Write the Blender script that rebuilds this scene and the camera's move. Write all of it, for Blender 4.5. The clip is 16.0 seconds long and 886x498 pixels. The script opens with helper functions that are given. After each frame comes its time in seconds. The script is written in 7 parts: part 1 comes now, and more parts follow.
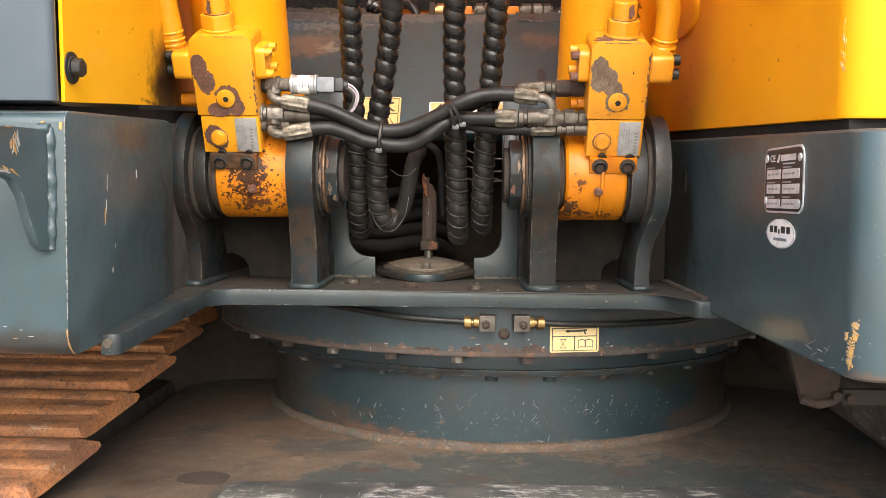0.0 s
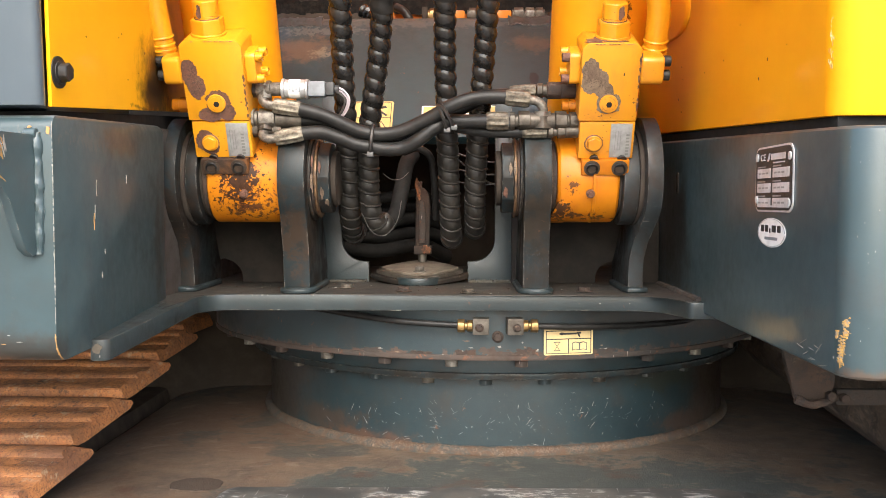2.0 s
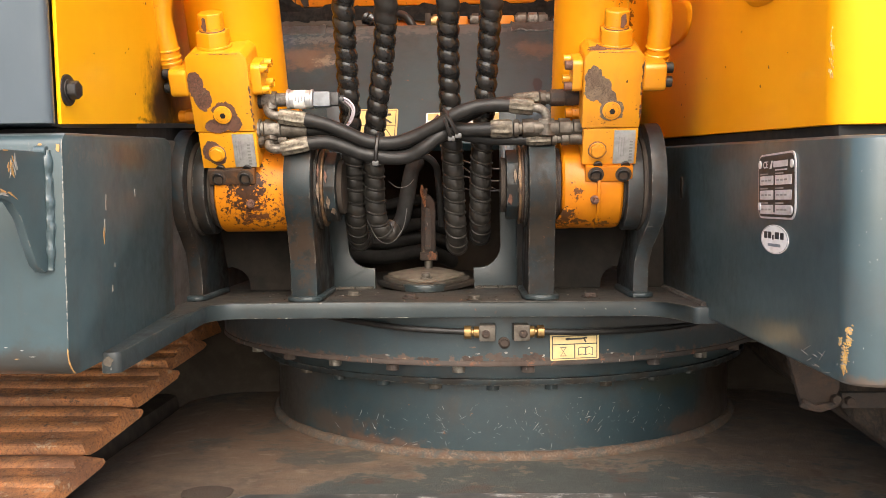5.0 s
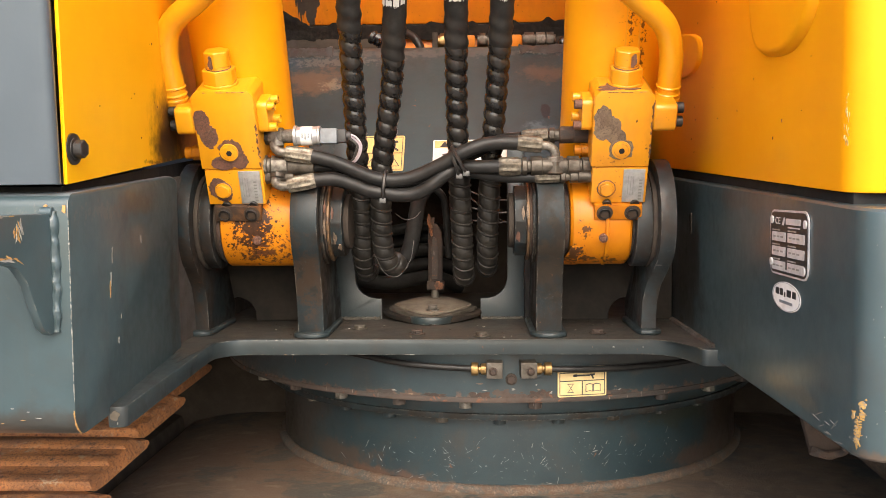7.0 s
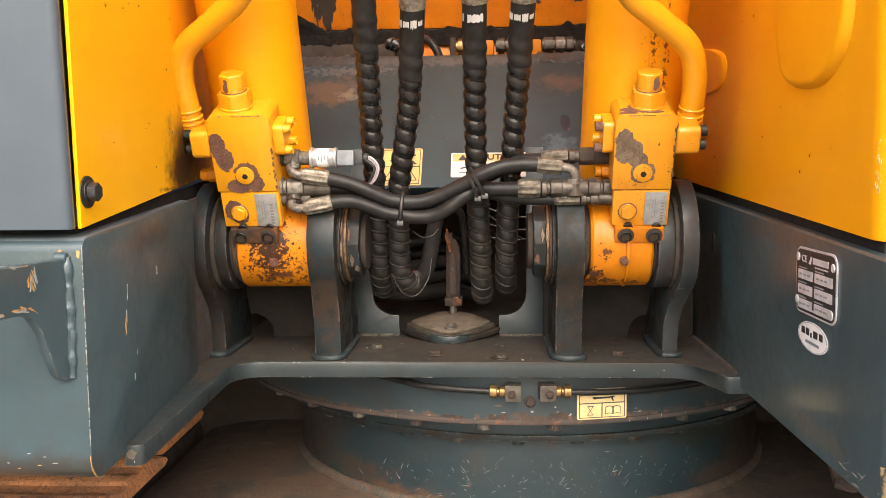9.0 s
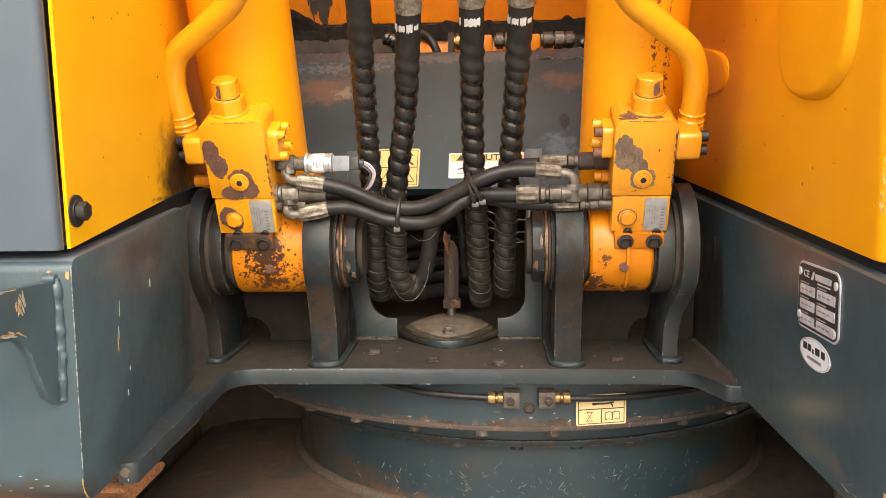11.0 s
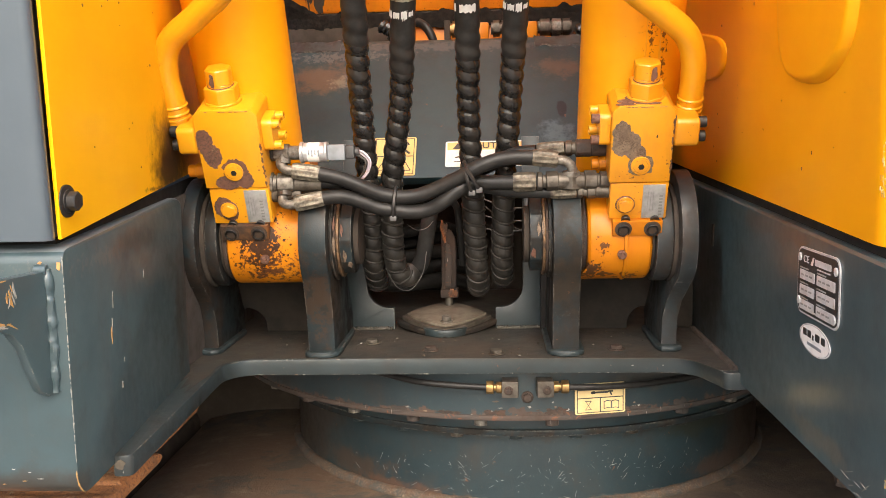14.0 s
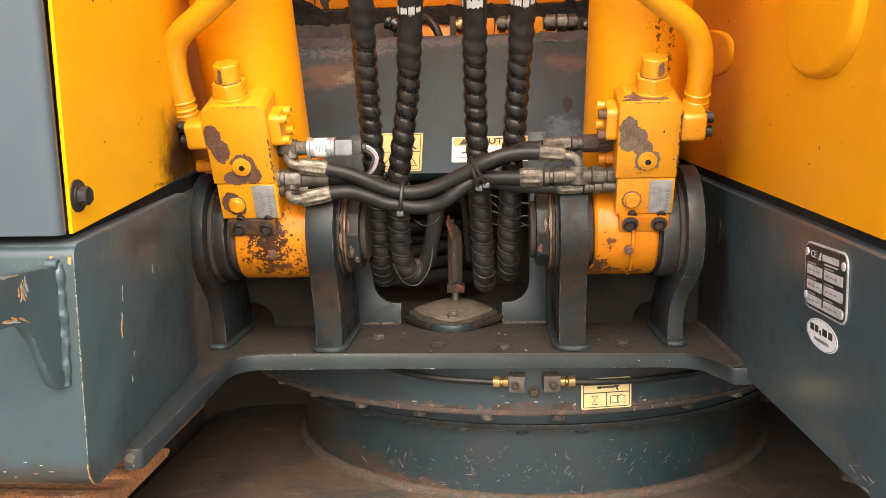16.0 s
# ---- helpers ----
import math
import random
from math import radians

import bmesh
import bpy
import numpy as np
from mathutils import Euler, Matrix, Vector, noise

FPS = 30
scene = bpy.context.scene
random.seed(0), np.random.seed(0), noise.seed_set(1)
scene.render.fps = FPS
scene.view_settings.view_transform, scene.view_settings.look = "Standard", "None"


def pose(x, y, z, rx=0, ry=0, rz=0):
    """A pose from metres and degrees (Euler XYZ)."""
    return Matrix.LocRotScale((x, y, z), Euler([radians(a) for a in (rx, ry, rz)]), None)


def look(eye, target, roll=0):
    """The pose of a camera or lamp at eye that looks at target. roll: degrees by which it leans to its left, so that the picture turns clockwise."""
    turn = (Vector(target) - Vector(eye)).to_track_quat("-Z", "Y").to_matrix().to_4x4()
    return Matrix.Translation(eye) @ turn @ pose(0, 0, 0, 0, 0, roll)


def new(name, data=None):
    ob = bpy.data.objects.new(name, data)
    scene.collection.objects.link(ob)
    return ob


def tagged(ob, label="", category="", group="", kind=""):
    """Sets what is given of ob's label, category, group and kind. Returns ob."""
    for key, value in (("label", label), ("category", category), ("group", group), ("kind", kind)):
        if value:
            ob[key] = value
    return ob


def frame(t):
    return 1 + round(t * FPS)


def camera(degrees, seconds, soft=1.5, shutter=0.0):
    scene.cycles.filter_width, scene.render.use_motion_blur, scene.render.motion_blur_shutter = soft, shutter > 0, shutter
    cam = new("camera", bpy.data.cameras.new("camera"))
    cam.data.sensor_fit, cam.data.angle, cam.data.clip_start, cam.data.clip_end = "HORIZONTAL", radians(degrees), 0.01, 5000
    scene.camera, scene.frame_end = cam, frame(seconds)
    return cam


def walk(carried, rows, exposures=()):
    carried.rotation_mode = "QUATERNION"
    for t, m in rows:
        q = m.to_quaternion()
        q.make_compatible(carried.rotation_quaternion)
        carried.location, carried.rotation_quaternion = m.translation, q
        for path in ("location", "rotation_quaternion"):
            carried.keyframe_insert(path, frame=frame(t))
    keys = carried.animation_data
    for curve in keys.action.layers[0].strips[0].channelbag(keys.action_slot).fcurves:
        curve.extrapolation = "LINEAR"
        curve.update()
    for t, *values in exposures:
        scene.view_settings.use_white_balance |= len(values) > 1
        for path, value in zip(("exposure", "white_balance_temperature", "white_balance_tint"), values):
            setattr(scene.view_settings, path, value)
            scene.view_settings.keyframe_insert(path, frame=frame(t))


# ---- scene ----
cam = camera(52.0, 16.0, soft=0.6)
PATH = [
    (0, (0.02, -1.262, 1.133), (-0.031, 0.733, 1.015), 0.5),
    (0.5, (0.021, -1.26, 1.131), (-0.026, 0.736, 1.017), 0.5),
    (1, (0.023, -1.261, 1.131), (-0.026, 0.736, 1.02), 0.4),
    (1.5, (0.023, -1.26, 1.131), (-0.024, 0.737, 1.024), 0.2),
    (2, (0.029, -1.259, 1.128), (-0.02, 0.737, 1.025), -0.0),
    (2.5, (0.032, -1.26, 1.129), (-0.021, 0.737, 1.028), -0.2),
    (3, (0.031, -1.261, 1.129), (-0.023, 0.736, 1.029), -0.4),
    (5.3, (0.029, -1.268, 1.145), (-0.032, 0.728, 1.039), -0.7),
    (5.5, (0.031, -1.261, 1.159), (-0.027, 0.735, 1.049), -0.7),
    (6, (0.026, -1.263, 1.172), (-0.034, 0.733, 1.058), -0.5),
    (6.5, (0.026, -1.261, 1.188), (-0.035, 0.734, 1.067), -0.4),
    (7, (0.025, -1.256, 1.209), (-0.046, 0.739, 1.078), -0.5),
    (7.5, (0.024, -1.249, 1.23), (-0.08, 0.743, 1.087), -0.6),
    (8, (0.025, -1.241, 1.246), (-0.078, 0.75, 1.086), -0.6),
    (8.5, (0.026, -1.238, 1.254), (-0.087, 0.752, 1.087), -0.5),
    (9, (0.024, -1.236, 1.269), (-0.086, 0.753, 1.091), -0.6),
    (9.2, (0.025, -1.234, 1.279), (-0.085, 0.754, 1.093), -0.7),
    (11.5, (0.03, -1.215, 1.303), (-0.082, 0.769, 1.078), -0.8),
    (12, (0.033, -1.214, 1.3), (-0.076, 0.77, 1.07), -0.9),
    (12.5, (0.032, -1.213, 1.3), (-0.076, 0.771, 1.066), -0.9),
    (13, (0.031, -1.212, 1.3), (-0.078, 0.771, 1.063), -1.0),
    (13.5, (0.031, -1.21, 1.301), (-0.079, 0.773, 1.061), -1.2),
    (14, (0.031, -1.208, 1.299), (-0.08, 0.774, 1.058), -1.2),
    (14.5, (0.027, -1.209, 1.299), (-0.087, 0.773, 1.057), -1.2),
    (15, (0.027, -1.211, 1.298), (-0.087, 0.77, 1.053), -1.2),
    (15.5, (0.026, -1.208, 1.298), (-0.088, 0.774, 1.052), -1.1),
    (16, (0.026, -1.212, 1.298), (-0.092, 0.769, 1.049), -1.2),
]
walk(cam, [(t, look(eye, target, roll)) for t, eye, target, roll in PATH], [(0, 1.88, 6100, 7), (1.5, 1.95, 6100, 7), (2.5, 1.99, 6100, 7), (3.0, 1.98, 6120, 7), (5.5, 1.82, 6430, 9), (7.0, 1.80, 6500, 9), (16, 1.80, 6500, 9)])

# ---- world and light ----
world = bpy.data.worlds.new("sky")
scene.world = world
world.use_nodes = True
wn = world.node_tree
sky = wn.nodes.new("ShaderNodeTexSky")
sky.sky_type = "NISHITA"
sky.sun_disc = False
sky.sun_elevation = radians(40)
sky.sun_rotation = radians(173)
sky.air_density, sky.dust_density, sky.ozone_density = 1.0, 4.0, 1.0
wn.links.new(sky.outputs[0], wn.nodes["Background"].inputs[0])
wn.nodes["Background"].inputs[1].default_value = 0.15
sun_data = bpy.data.lights.new("sun", "SUN")
sun_data.energy, sun_data.angle, sun_data.color = 0.5, radians(140), (1.0, 0.965, 0.91)
sun = new("sun", sun_data)
sun.matrix_world = look((0.6, -3.2, 4.0), (0, 0, 1.0))


# ---- materials ----
def mat(name, base, rough=0.5, metal=0.0, coat=0.0):
    m = bpy.data.materials.new(name)
    m.use_nodes = True
    b = m.node_tree.nodes["Principled BSDF"]
    b.inputs["Base Color"].default_value = (*base, 1)
    b.inputs["Roughness"].default_value = rough
    b.inputs["Metallic"].default_value = metal
    b.inputs["Coat Weight"].default_value = coat
    b.inputs["Coat Roughness"].default_value = 0.12
    return m


class Graph:
    """Short calls for the nodes of one material."""

    def __init__(self, m):
        self.m, self.t = m, m.node_tree
        self.b = self.t.nodes["Principled BSDF"]
        self.co = self.t.nodes.new("ShaderNodeTexCoord").outputs["Object"]
        self.rand = self.t.nodes.new("ShaderNodeObjectInfo").outputs["Random"]

    def put(self, socket, value):
        if isinstance(value, (int, float)):
            socket.default_value = value
        elif isinstance(value, tuple):
            socket.default_value = (*value, 1) if len(value) == 3 and socket.type == "RGBA" else value
        else:
            self.t.links.new(value, socket)

    def coords(self, scale=(1, 1, 1), turn=(0, 0, 0), shift=None):
        n = self.t.nodes.new("ShaderNodeMapping")
        self.put(n.inputs[0], self.co)
        n.inputs["Scale"].default_value = scale
        n.inputs["Rotation"].default_value = [radians(a) for a in turn]
        if shift is not None:
            self.put(n.inputs["Location"], shift)
        return n.outputs[0]

    def noise(self, scale, detail=4.0, rough=0.55, coords=None, distort=0.0):
        n = self.t.nodes.new("ShaderNodeTexNoise")
        self.put(n.inputs["Vector"], self.co if coords is None else coords)
        n.inputs["Scale"].default_value, n.inputs["Detail"].default_value = scale, detail
        n.inputs["Roughness"].default_value, n.inputs["Distortion"].default_value = rough, distort
        return n.outputs[0]

    def cells(self, scale, coords=None):
        n = self.t.nodes.new("ShaderNodeTexVoronoi")
        self.put(n.inputs["Vector"], self.co if coords is None else coords)
        n.inputs["Scale"].default_value = scale
        return n.outputs["Distance"]

    def step(self, value, lo, hi, top=1.0):
        n = self.t.nodes.new("ShaderNodeMapRange")
        n.interpolation_type = "SMOOTHSTEP"
        self.put(n.inputs["Value"], value)
        n.inputs["From Min"].default_value, n.inputs["From Max"].default_value = lo, hi
        n.inputs["To Max"].default_value = top
        return n.outputs[0]

    def math(self, op, a, b=0.0):
        n = self.t.nodes.new("ShaderNodeMath")
        n.operation = op
        self.put(n.inputs[0], a), self.put(n.inputs[1], b)
        return n.outputs[0]

    def mix(self, f, a, b):
        n = self.t.nodes.new("ShaderNodeMix")
        n.data_type = "RGBA"
        self.put(n.inputs["Factor"], f), self.put(n.inputs["A"], a), self.put(n.inputs["B"], b)
        return n.outputs["Result"]

    def bump(self, height, strength=0.3, distance=0.002):
        n = self.t.nodes.new("ShaderNodeBump")
        n.inputs["Strength"].default_value, n.inputs["Distance"].default_value = strength, distance
        self.put(n.inputs["Height"], height)
        self.put(self.b.inputs["Normal"], n.outputs[0])

    def edges(self, radius, amount):
        """Ragged wear where faces meet."""
        n = self.t.nodes.new("ShaderNodeBevel")
        n.samples = 4
        n.inputs["Radius"].default_value = radius
        d = self.t.nodes.new("ShaderNodeVectorMath")
        d.operation = "DOT_PRODUCT"
        self.put(d.inputs[0], n.outputs[0])
        self.put(d.inputs[1], self.t.nodes.new("ShaderNodeNewGeometry").outputs["Normal"])
        rim = self.step(d.outputs["Value"], 0.97, 0.86)
        return self.math("MULTIPLY", rim, self.step(self.noise(60, 7, 0.7), 0.56 - 0.2 * amount, 0.64 - 0.2 * amount, 0.9))

    def color(self, c):
        self.put(self.b.inputs["Base Color"], c)

    def rough(self, r):
        self.put(self.b.inputs["Roughness"], r)


def scratches(g, amount, seedturn=0):
    """Thin short strokes in several directions, sparse."""
    total = None
    for turn, scale in ((20, 55), (75, 70), (130, 60)):
        v = g.coords((1, 0.06, 0.06), (turn + seedturn, turn * 1.7, turn))
        line = g.step(g.noise(scale * 9, 1.0, 0.4, v), 0.77 - amount, 0.785 - amount)
        patch = g.step(g.noise(26, 2.0, 0.5, g.coords((1, 1, 1), (turn, 0, 50), (turn * 0.1, 0.3, 0))), 0.55, 0.62)
        one = g.math("MULTIPLY", line, patch)
        total = one if total is None else g.math("MAXIMUM", total, one)
    return total


def stained(g, c, centre, size, color, strength, scale=30.0, lo=0.15, hi=0.6, gain=2.0):
    """A ragged patch of its own shape: colour laid over c round a place in object space."""
    v = g.t.nodes.new("ShaderNodeVectorMath")
    v.operation = "SUBTRACT"
    g.put(v.inputs[0], g.co)
    v.inputs[1].default_value = centre
    d = g.t.nodes.new("ShaderNodeVectorMath")
    d.operation = "DIVIDE"
    g.put(d.inputs[0], v.outputs[0])
    d.inputs[1].default_value = size
    n = g.t.nodes.new("ShaderNodeVectorMath")
    n.operation = "LENGTH"
    g.put(n.inputs[0], d.outputs[0])
    f = g.math("SUBTRACT", 1.0, n.outputs["Value"])
    f = g.math("ADD", f, g.math("MULTIPLY", g.math("SUBTRACT", g.noise(scale, 7, 0.68), 0.5), gain))
    return g.mix(g.step(f, lo, hi, strength), c, color)


def paint(name, base, dark, rough, dirt=0.4, dirt_color=(0.075, 0.055, 0.04), scratch=0.04, scratch_color=(0.45, 0.45, 0.42), rust=0.0, speck=0.0, streak=0.25, coat=0.0, stains=(), origin=(0, 0, 0), bump=0.12, edge=None):
    """Worn machine paint: tone, grime, drips, scratches, rust and single stains."""
    m = mat(name, base, rough, 0.0, coat)
    g = Graph(m)
    c = g.mix(g.step(g.noise(11, 4), 0.3, 0.7), base, dark)
    drip = g.step(g.noise(40, 5, 0.6, g.coords((1, 1, 0.10))), 0.50, 0.78, streak)
    c = g.mix(drip, c, dirt_color)
    grime = g.step(g.noise(20, 9, 0.66, None, 0.4), 0.48 if dirt < 0.8 else 0.40, 0.78 if dirt < 0.8 else 0.64, dirt)
    c = g.mix(grime, c, dirt_color)
    c = g.mix(g.step(g.noise(150, 4, 0.7), 0.58, 0.75, dirt * 0.5), c, tuple(min(1, k * 1.9 + 0.01) for k in dirt_color))
    for place, size, color, strength, *more in stains:
        c = stained(g, c, tuple(a - b for a, b in zip(place, origin)), size, color, strength, *more)
    if dirt > 0.8:
        c = g.mix(g.step(g.noise(26, 9, 0.74, g.coords((1, 1, 0.35), (0, 0, 20), (1, 5, 2)), 1.2), 0.52, 0.68, 0.8), c, (0.034, 0.021, 0.013))
        c = g.mix(g.step(g.noise(38, 9, 0.76, g.coords((1, 1, 0.5), (30, 0, 0), (7, 1, 3)), 1.5), 0.60, 0.68, 0.6), c, (0.050, 0.060, 0.062))
    if rust > 0:
        spots = g.step(g.noise(48, 9, 0.72, None, 0.6), 0.66 - rust * 0.2, 0.70 - rust * 0.2, 0.92)
        tone = g.mix(g.noise(200, 4), (0.20, 0.075, 0.03), (0.05, 0.026, 0.018))
        c = g.mix(spots, c, tone)
    if speck > 0:
        dots = g.math("MULTIPLY", g.step(g.cells(190), 0.16, 0.08), g.step(g.noise(30, 3), 0.66 - speck, 0.72 - speck))
        c = g.mix(dots, c, (0.05, 0.03, 0.02))
    if edge is not None:
        c = g.mix(g.edges(edge[1], edge[2]), c, edge[0])
    if scratch > 0:
        c = g.mix(scratches(g, scratch), c, scratch_color)
    g.color(c)
    g.rough(g.math("ADD", g.math("MULTIPLY", grime, 0.35), g.math("ADD", g.math("MULTIPLY", g.noise(70, 4), 0.22 if bump > 0.03 else 0.03), rough - (0.11 if bump > 0.03 else 0.015))))
    g.bump(g.math("ADD", g.noise(420, 3), g.math("MULTIPLY", g.noise(45, 4), 2.0)), bump, 0.0015)
    return m




def dull(m, level):
    """Less mirror on a weathered surface."""
    m.node_tree.nodes["Principled BSDF"].inputs["Specular IOR Level"].default_value = level


BROWN, SOOT = (0.050, 0.032, 0.020), (0.020, 0.014, 0.010)
TEAL, TEAL_DARK = (0.046, 0.070, 0.076), (0.035, 0.055, 0.060)
teal = paint("slate_green_paint", TEAL, TEAL_DARK, 0.36, 0.35, (0.045, 0.040, 0.034), 0.0, (0.35, 0.36, 0.35), 0.0, 0.0, 0.20, 0.25, (), (0, 0, 0), 0.05, ((0.22, 0.21, 0.18), 0.002, 0.2))
LEFT_STAINS = (((-0.385, -0.030, 1.10), (0.08, 0.060, 0.17), (0.085, 0.060, 0.042), 0.7, 24, 0.1, 0.8, 1.5), ((-0.38, -0.075, 1.07), (0.08, 0.024, 0.15), (0.045, 0.033, 0.024), 0.7, 50, 0.2, 0.8, 2.5), ((-0.38, -0.035, 1.05), (0.08, 0.030, 0.10), (0.11, 0.096, 0.080), 0.6, 55, 0.5, 0.9, 3.0), ((-0.36, -0.33, 1.19), (0.08, 0.14, 0.014), (0.11, 0.105, 0.095), 0.5, 120, 0.3, 0.9, 4.0), ((-0.37, -0.24, 1.195), (0.08, 0.10, 0.022), (0.05, 0.042, 0.034), 0.6), ((-0.50, -0.425, 0.988), (0.4, 0.06, 0.032), (0.045, 0.036, 0.028), 0.7, 30, 0.1, 0.8, 1.5))
teal_left = paint("slate_paint_with_dirt_runs", TEAL, TEAL_DARK, 0.34, 0.30, (0.050, 0.042, 0.034), 0.0, (0.35, 0.36, 0.35), 0.0, 0.0, 0.30, 0.3,
                  LEFT_STAINS, (-0.7, 0.0, 0.98), 0.04)
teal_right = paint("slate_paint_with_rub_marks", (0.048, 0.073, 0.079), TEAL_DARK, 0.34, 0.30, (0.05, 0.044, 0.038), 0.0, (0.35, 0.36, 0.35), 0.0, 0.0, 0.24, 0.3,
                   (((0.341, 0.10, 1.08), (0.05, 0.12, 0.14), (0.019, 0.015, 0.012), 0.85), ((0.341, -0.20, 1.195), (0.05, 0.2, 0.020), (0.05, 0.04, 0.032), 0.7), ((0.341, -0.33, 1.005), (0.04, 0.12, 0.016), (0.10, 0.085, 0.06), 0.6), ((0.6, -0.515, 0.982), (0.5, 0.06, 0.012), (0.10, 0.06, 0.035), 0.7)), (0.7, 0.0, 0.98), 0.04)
OILY = (0.019, 0.015, 0.012)
dull(teal_left, 0.2)
# Left box paint made lighter, imitating light that falls on its inner face.
teal_lit_face = paint("dusty_slate_paint_lit_face", (0.062, 0.094, 0.100), (0.048, 0.074, 0.080), 0.40, 0.30, (0.060, 0.052, 0.044), 0.0, (0.35, 0.36, 0.35), 0.0, 0.0, 0.30, 0.2, LEFT_STAINS, (-0.7, 0.0, 0.98), 0.04)
dull(teal_lit_face, 0.2)
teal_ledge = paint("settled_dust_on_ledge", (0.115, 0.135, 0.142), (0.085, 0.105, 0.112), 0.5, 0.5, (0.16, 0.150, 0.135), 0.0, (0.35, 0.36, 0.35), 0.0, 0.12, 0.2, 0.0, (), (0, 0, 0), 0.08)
# Bracket paint: real grime, with the base darkened further in place of shade.
teal_dim_dirty = paint("grimy_shade_darkened_slate_paint", (0.017, 0.027, 0.031), (0.011, 0.016, 0.018), 0.42, 0.88, (0.019, 0.0145, 0.011), 0.0, (0.3, 0.3, 0.28), 0.10, 0.0, 0.6, 0.04,
                   (((-0.21, 0.03, 1.085), (0.05, 0.06, 0.075), (0.036, 0.024, 0.016), 0.9, 60, 0.2, 0.7, 4.0), ((-0.375, 0.02, 1.09), (0.06, 0.08, 0.13), OILY, 0.9, 45, 0.1, 0.6, 4.0), ((0.128, 0.03, 1.110), (0.06, 0.08, 0.085), (0.026, 0.020, 0.014), 0.85, 60, 0.2, 0.7, 4.0), ((0.282, 0.03, 1.09), (0.05, 0.08, 0.11), OILY, 0.85, 45, 0.1, 0.6, 4.0), ((-0.29, 0.21, 1.08), (0.10, 0.03, 0.09), SOOT, 0.8), ((0.2, 0.21, 1.09), (0.10, 0.03, 0.09), BROWN, 0.7), ((-0.186, 0.07, 1.08), (0.012, 0.10, 0.12), (0.034, 0.024, 0.017), 0.9, 50), ((0.106, 0.07, 1.08), (0.012, 0.10, 0.12), OILY, 0.9, 50), ((-0.36, 0.07, 1.16), (0.025, 0.09, 0.09), OILY, 0.9, 50), ((0.255, 0.07, 1.16), (0.025, 0.09, 0.09), OILY, 0.85, 50),
                    ((-0.21, 0.03, 1.13), (0.02, 0.05, 0.06), (0.12, 0.13, 0.125), 0.6, 190, 1.0, 1.15, 4.0), ((0.13, 0.03, 1.14), (0.02, 0.05, 0.06), (0.12, 0.13, 0.125), 0.6, 190, 1.0, 1.15, 4.0), ((0.0, 0.2, 1.0), (0.5, 0.3, 0.010), (0.10, 0.085, 0.065), 0.6, 90)), (-0.05, 0.1, 0.985), 0.12, ((0.16, 0.15, 0.13), 0.0035, 0.35))
dull(teal_dim_dirty, 0.22)
teal_side = paint("dusty_slate_side_paint", (0.025, 0.034, 0.037), (0.016, 0.021, 0.023), 0.44, 0.86, (0.026, 0.020, 0.015), 0.0, (0.3, 0.3, 0.28), 0.04, 0.0, 0.5, 0.05, (), (0, 0, 0), 0.12, ((0.16, 0.15, 0.13), 0.0035, 0.3))
teal_deck = paint("scuffed_slate_deck_paint", (0.030, 0.041, 0.044), (0.022, 0.029, 0.030), 0.40, 0.6, (0.036, 0.030, 0.024), 0.0, (0.3, 0.3, 0.28), 0.03, 0.0, 0.3, 0.2, (), (0, 0, 0), 0.12, ((0.20, 0.185, 0.155), 0.003, 0.2))
dull(teal_deck, 0.3)
teal_gate = paint("dusty_slate_gate_paint", (0.025, 0.038, 0.042), (0.017, 0.024, 0.026), 0.42, 0.55, (0.026, 0.022, 0.017), 0.0, (0.3, 0.3, 0.28), 0.02, 0.0, 0.4, 0.1, (), (0, 0, 0), 0.12, ((0.20, 0.20, 0.18), 0.003, 0.3))
# The list includes darker bands ringing the tops of skirt and drum.
teal_rim = paint("scratched_slate_paint", (0.017, 0.033, 0.039), (0.012, 0.023, 0.028), 0.42, 0.55, (0.040, 0.032, 0.024), 0.0, (0.40, 0.42, 0.40), 0.04, 0.0, 0.25, 0.1,
                 (((-0.33, 0.34, 0.82), (0.17, 0.24, 0.11), (0.034, 0.026, 0.020), 0.95, 16, 0.05, 0.6, 1.4), ((-0.22, 0.22, 0.775), (0.14, 0.16, 0.035), (0.048, 0.032, 0.022), 0.7, 40, 0.2, 0.7, 2.5), ((0.49, 0.36, 0.80), (0.14, 0.24, 0.11), (0.036, 0.024, 0.016), 0.95, 16, 0.05, 0.6, 1.4), ((0.40, 0.24, 0.765), (0.12, 0.18, 0.030), (0.056, 0.034, 0.023), 0.75, 40, 0.2, 0.7, 2.5), ((0.36, 0.22, 0.85), (0.12, 0.12, 0.035), (0.022, 0.024, 0.016), 0.8), ((0.13, 0.10, 0.748), (0.40, 0.3, 0.013), (0.11, 0.10, 0.085), 0.6), ((-0.15, 0.14, 0.757), (0.14, 0.12, 0.020), (0.080, 0.042, 0.026), 0.8), ((0.35, 0.1, 0.955), (0.2, 0.2, 0.03), (0.05, 0.04, 0.03), 0.6), ((0.07, 0.575, 0.904), (1.5, 1.5, 0.012), (0.088, 0.050, 0.033), 0.85, 60, 0.35, 0.7, 3.5), ((0.085, 0.548, 0.750), (1.5, 1.5, 0.014), (0.075, 0.048, 0.032), 0.45, 60, 0.55, 0.9, 3.5), ((0.085, 0.548, 0.862), (1.5, 1.5, 0.022), (0.022, 0.020, 0.016), 0.75, 40, 0.25, 0.8, 3.0), ((0.07, 0.575, 0.975), (1.5, 1.5, 0.018), (0.024, 0.022, 0.018), 0.7, 40, 0.25, 0.8, 3.0)), (0.07, 0.53, 0.745))
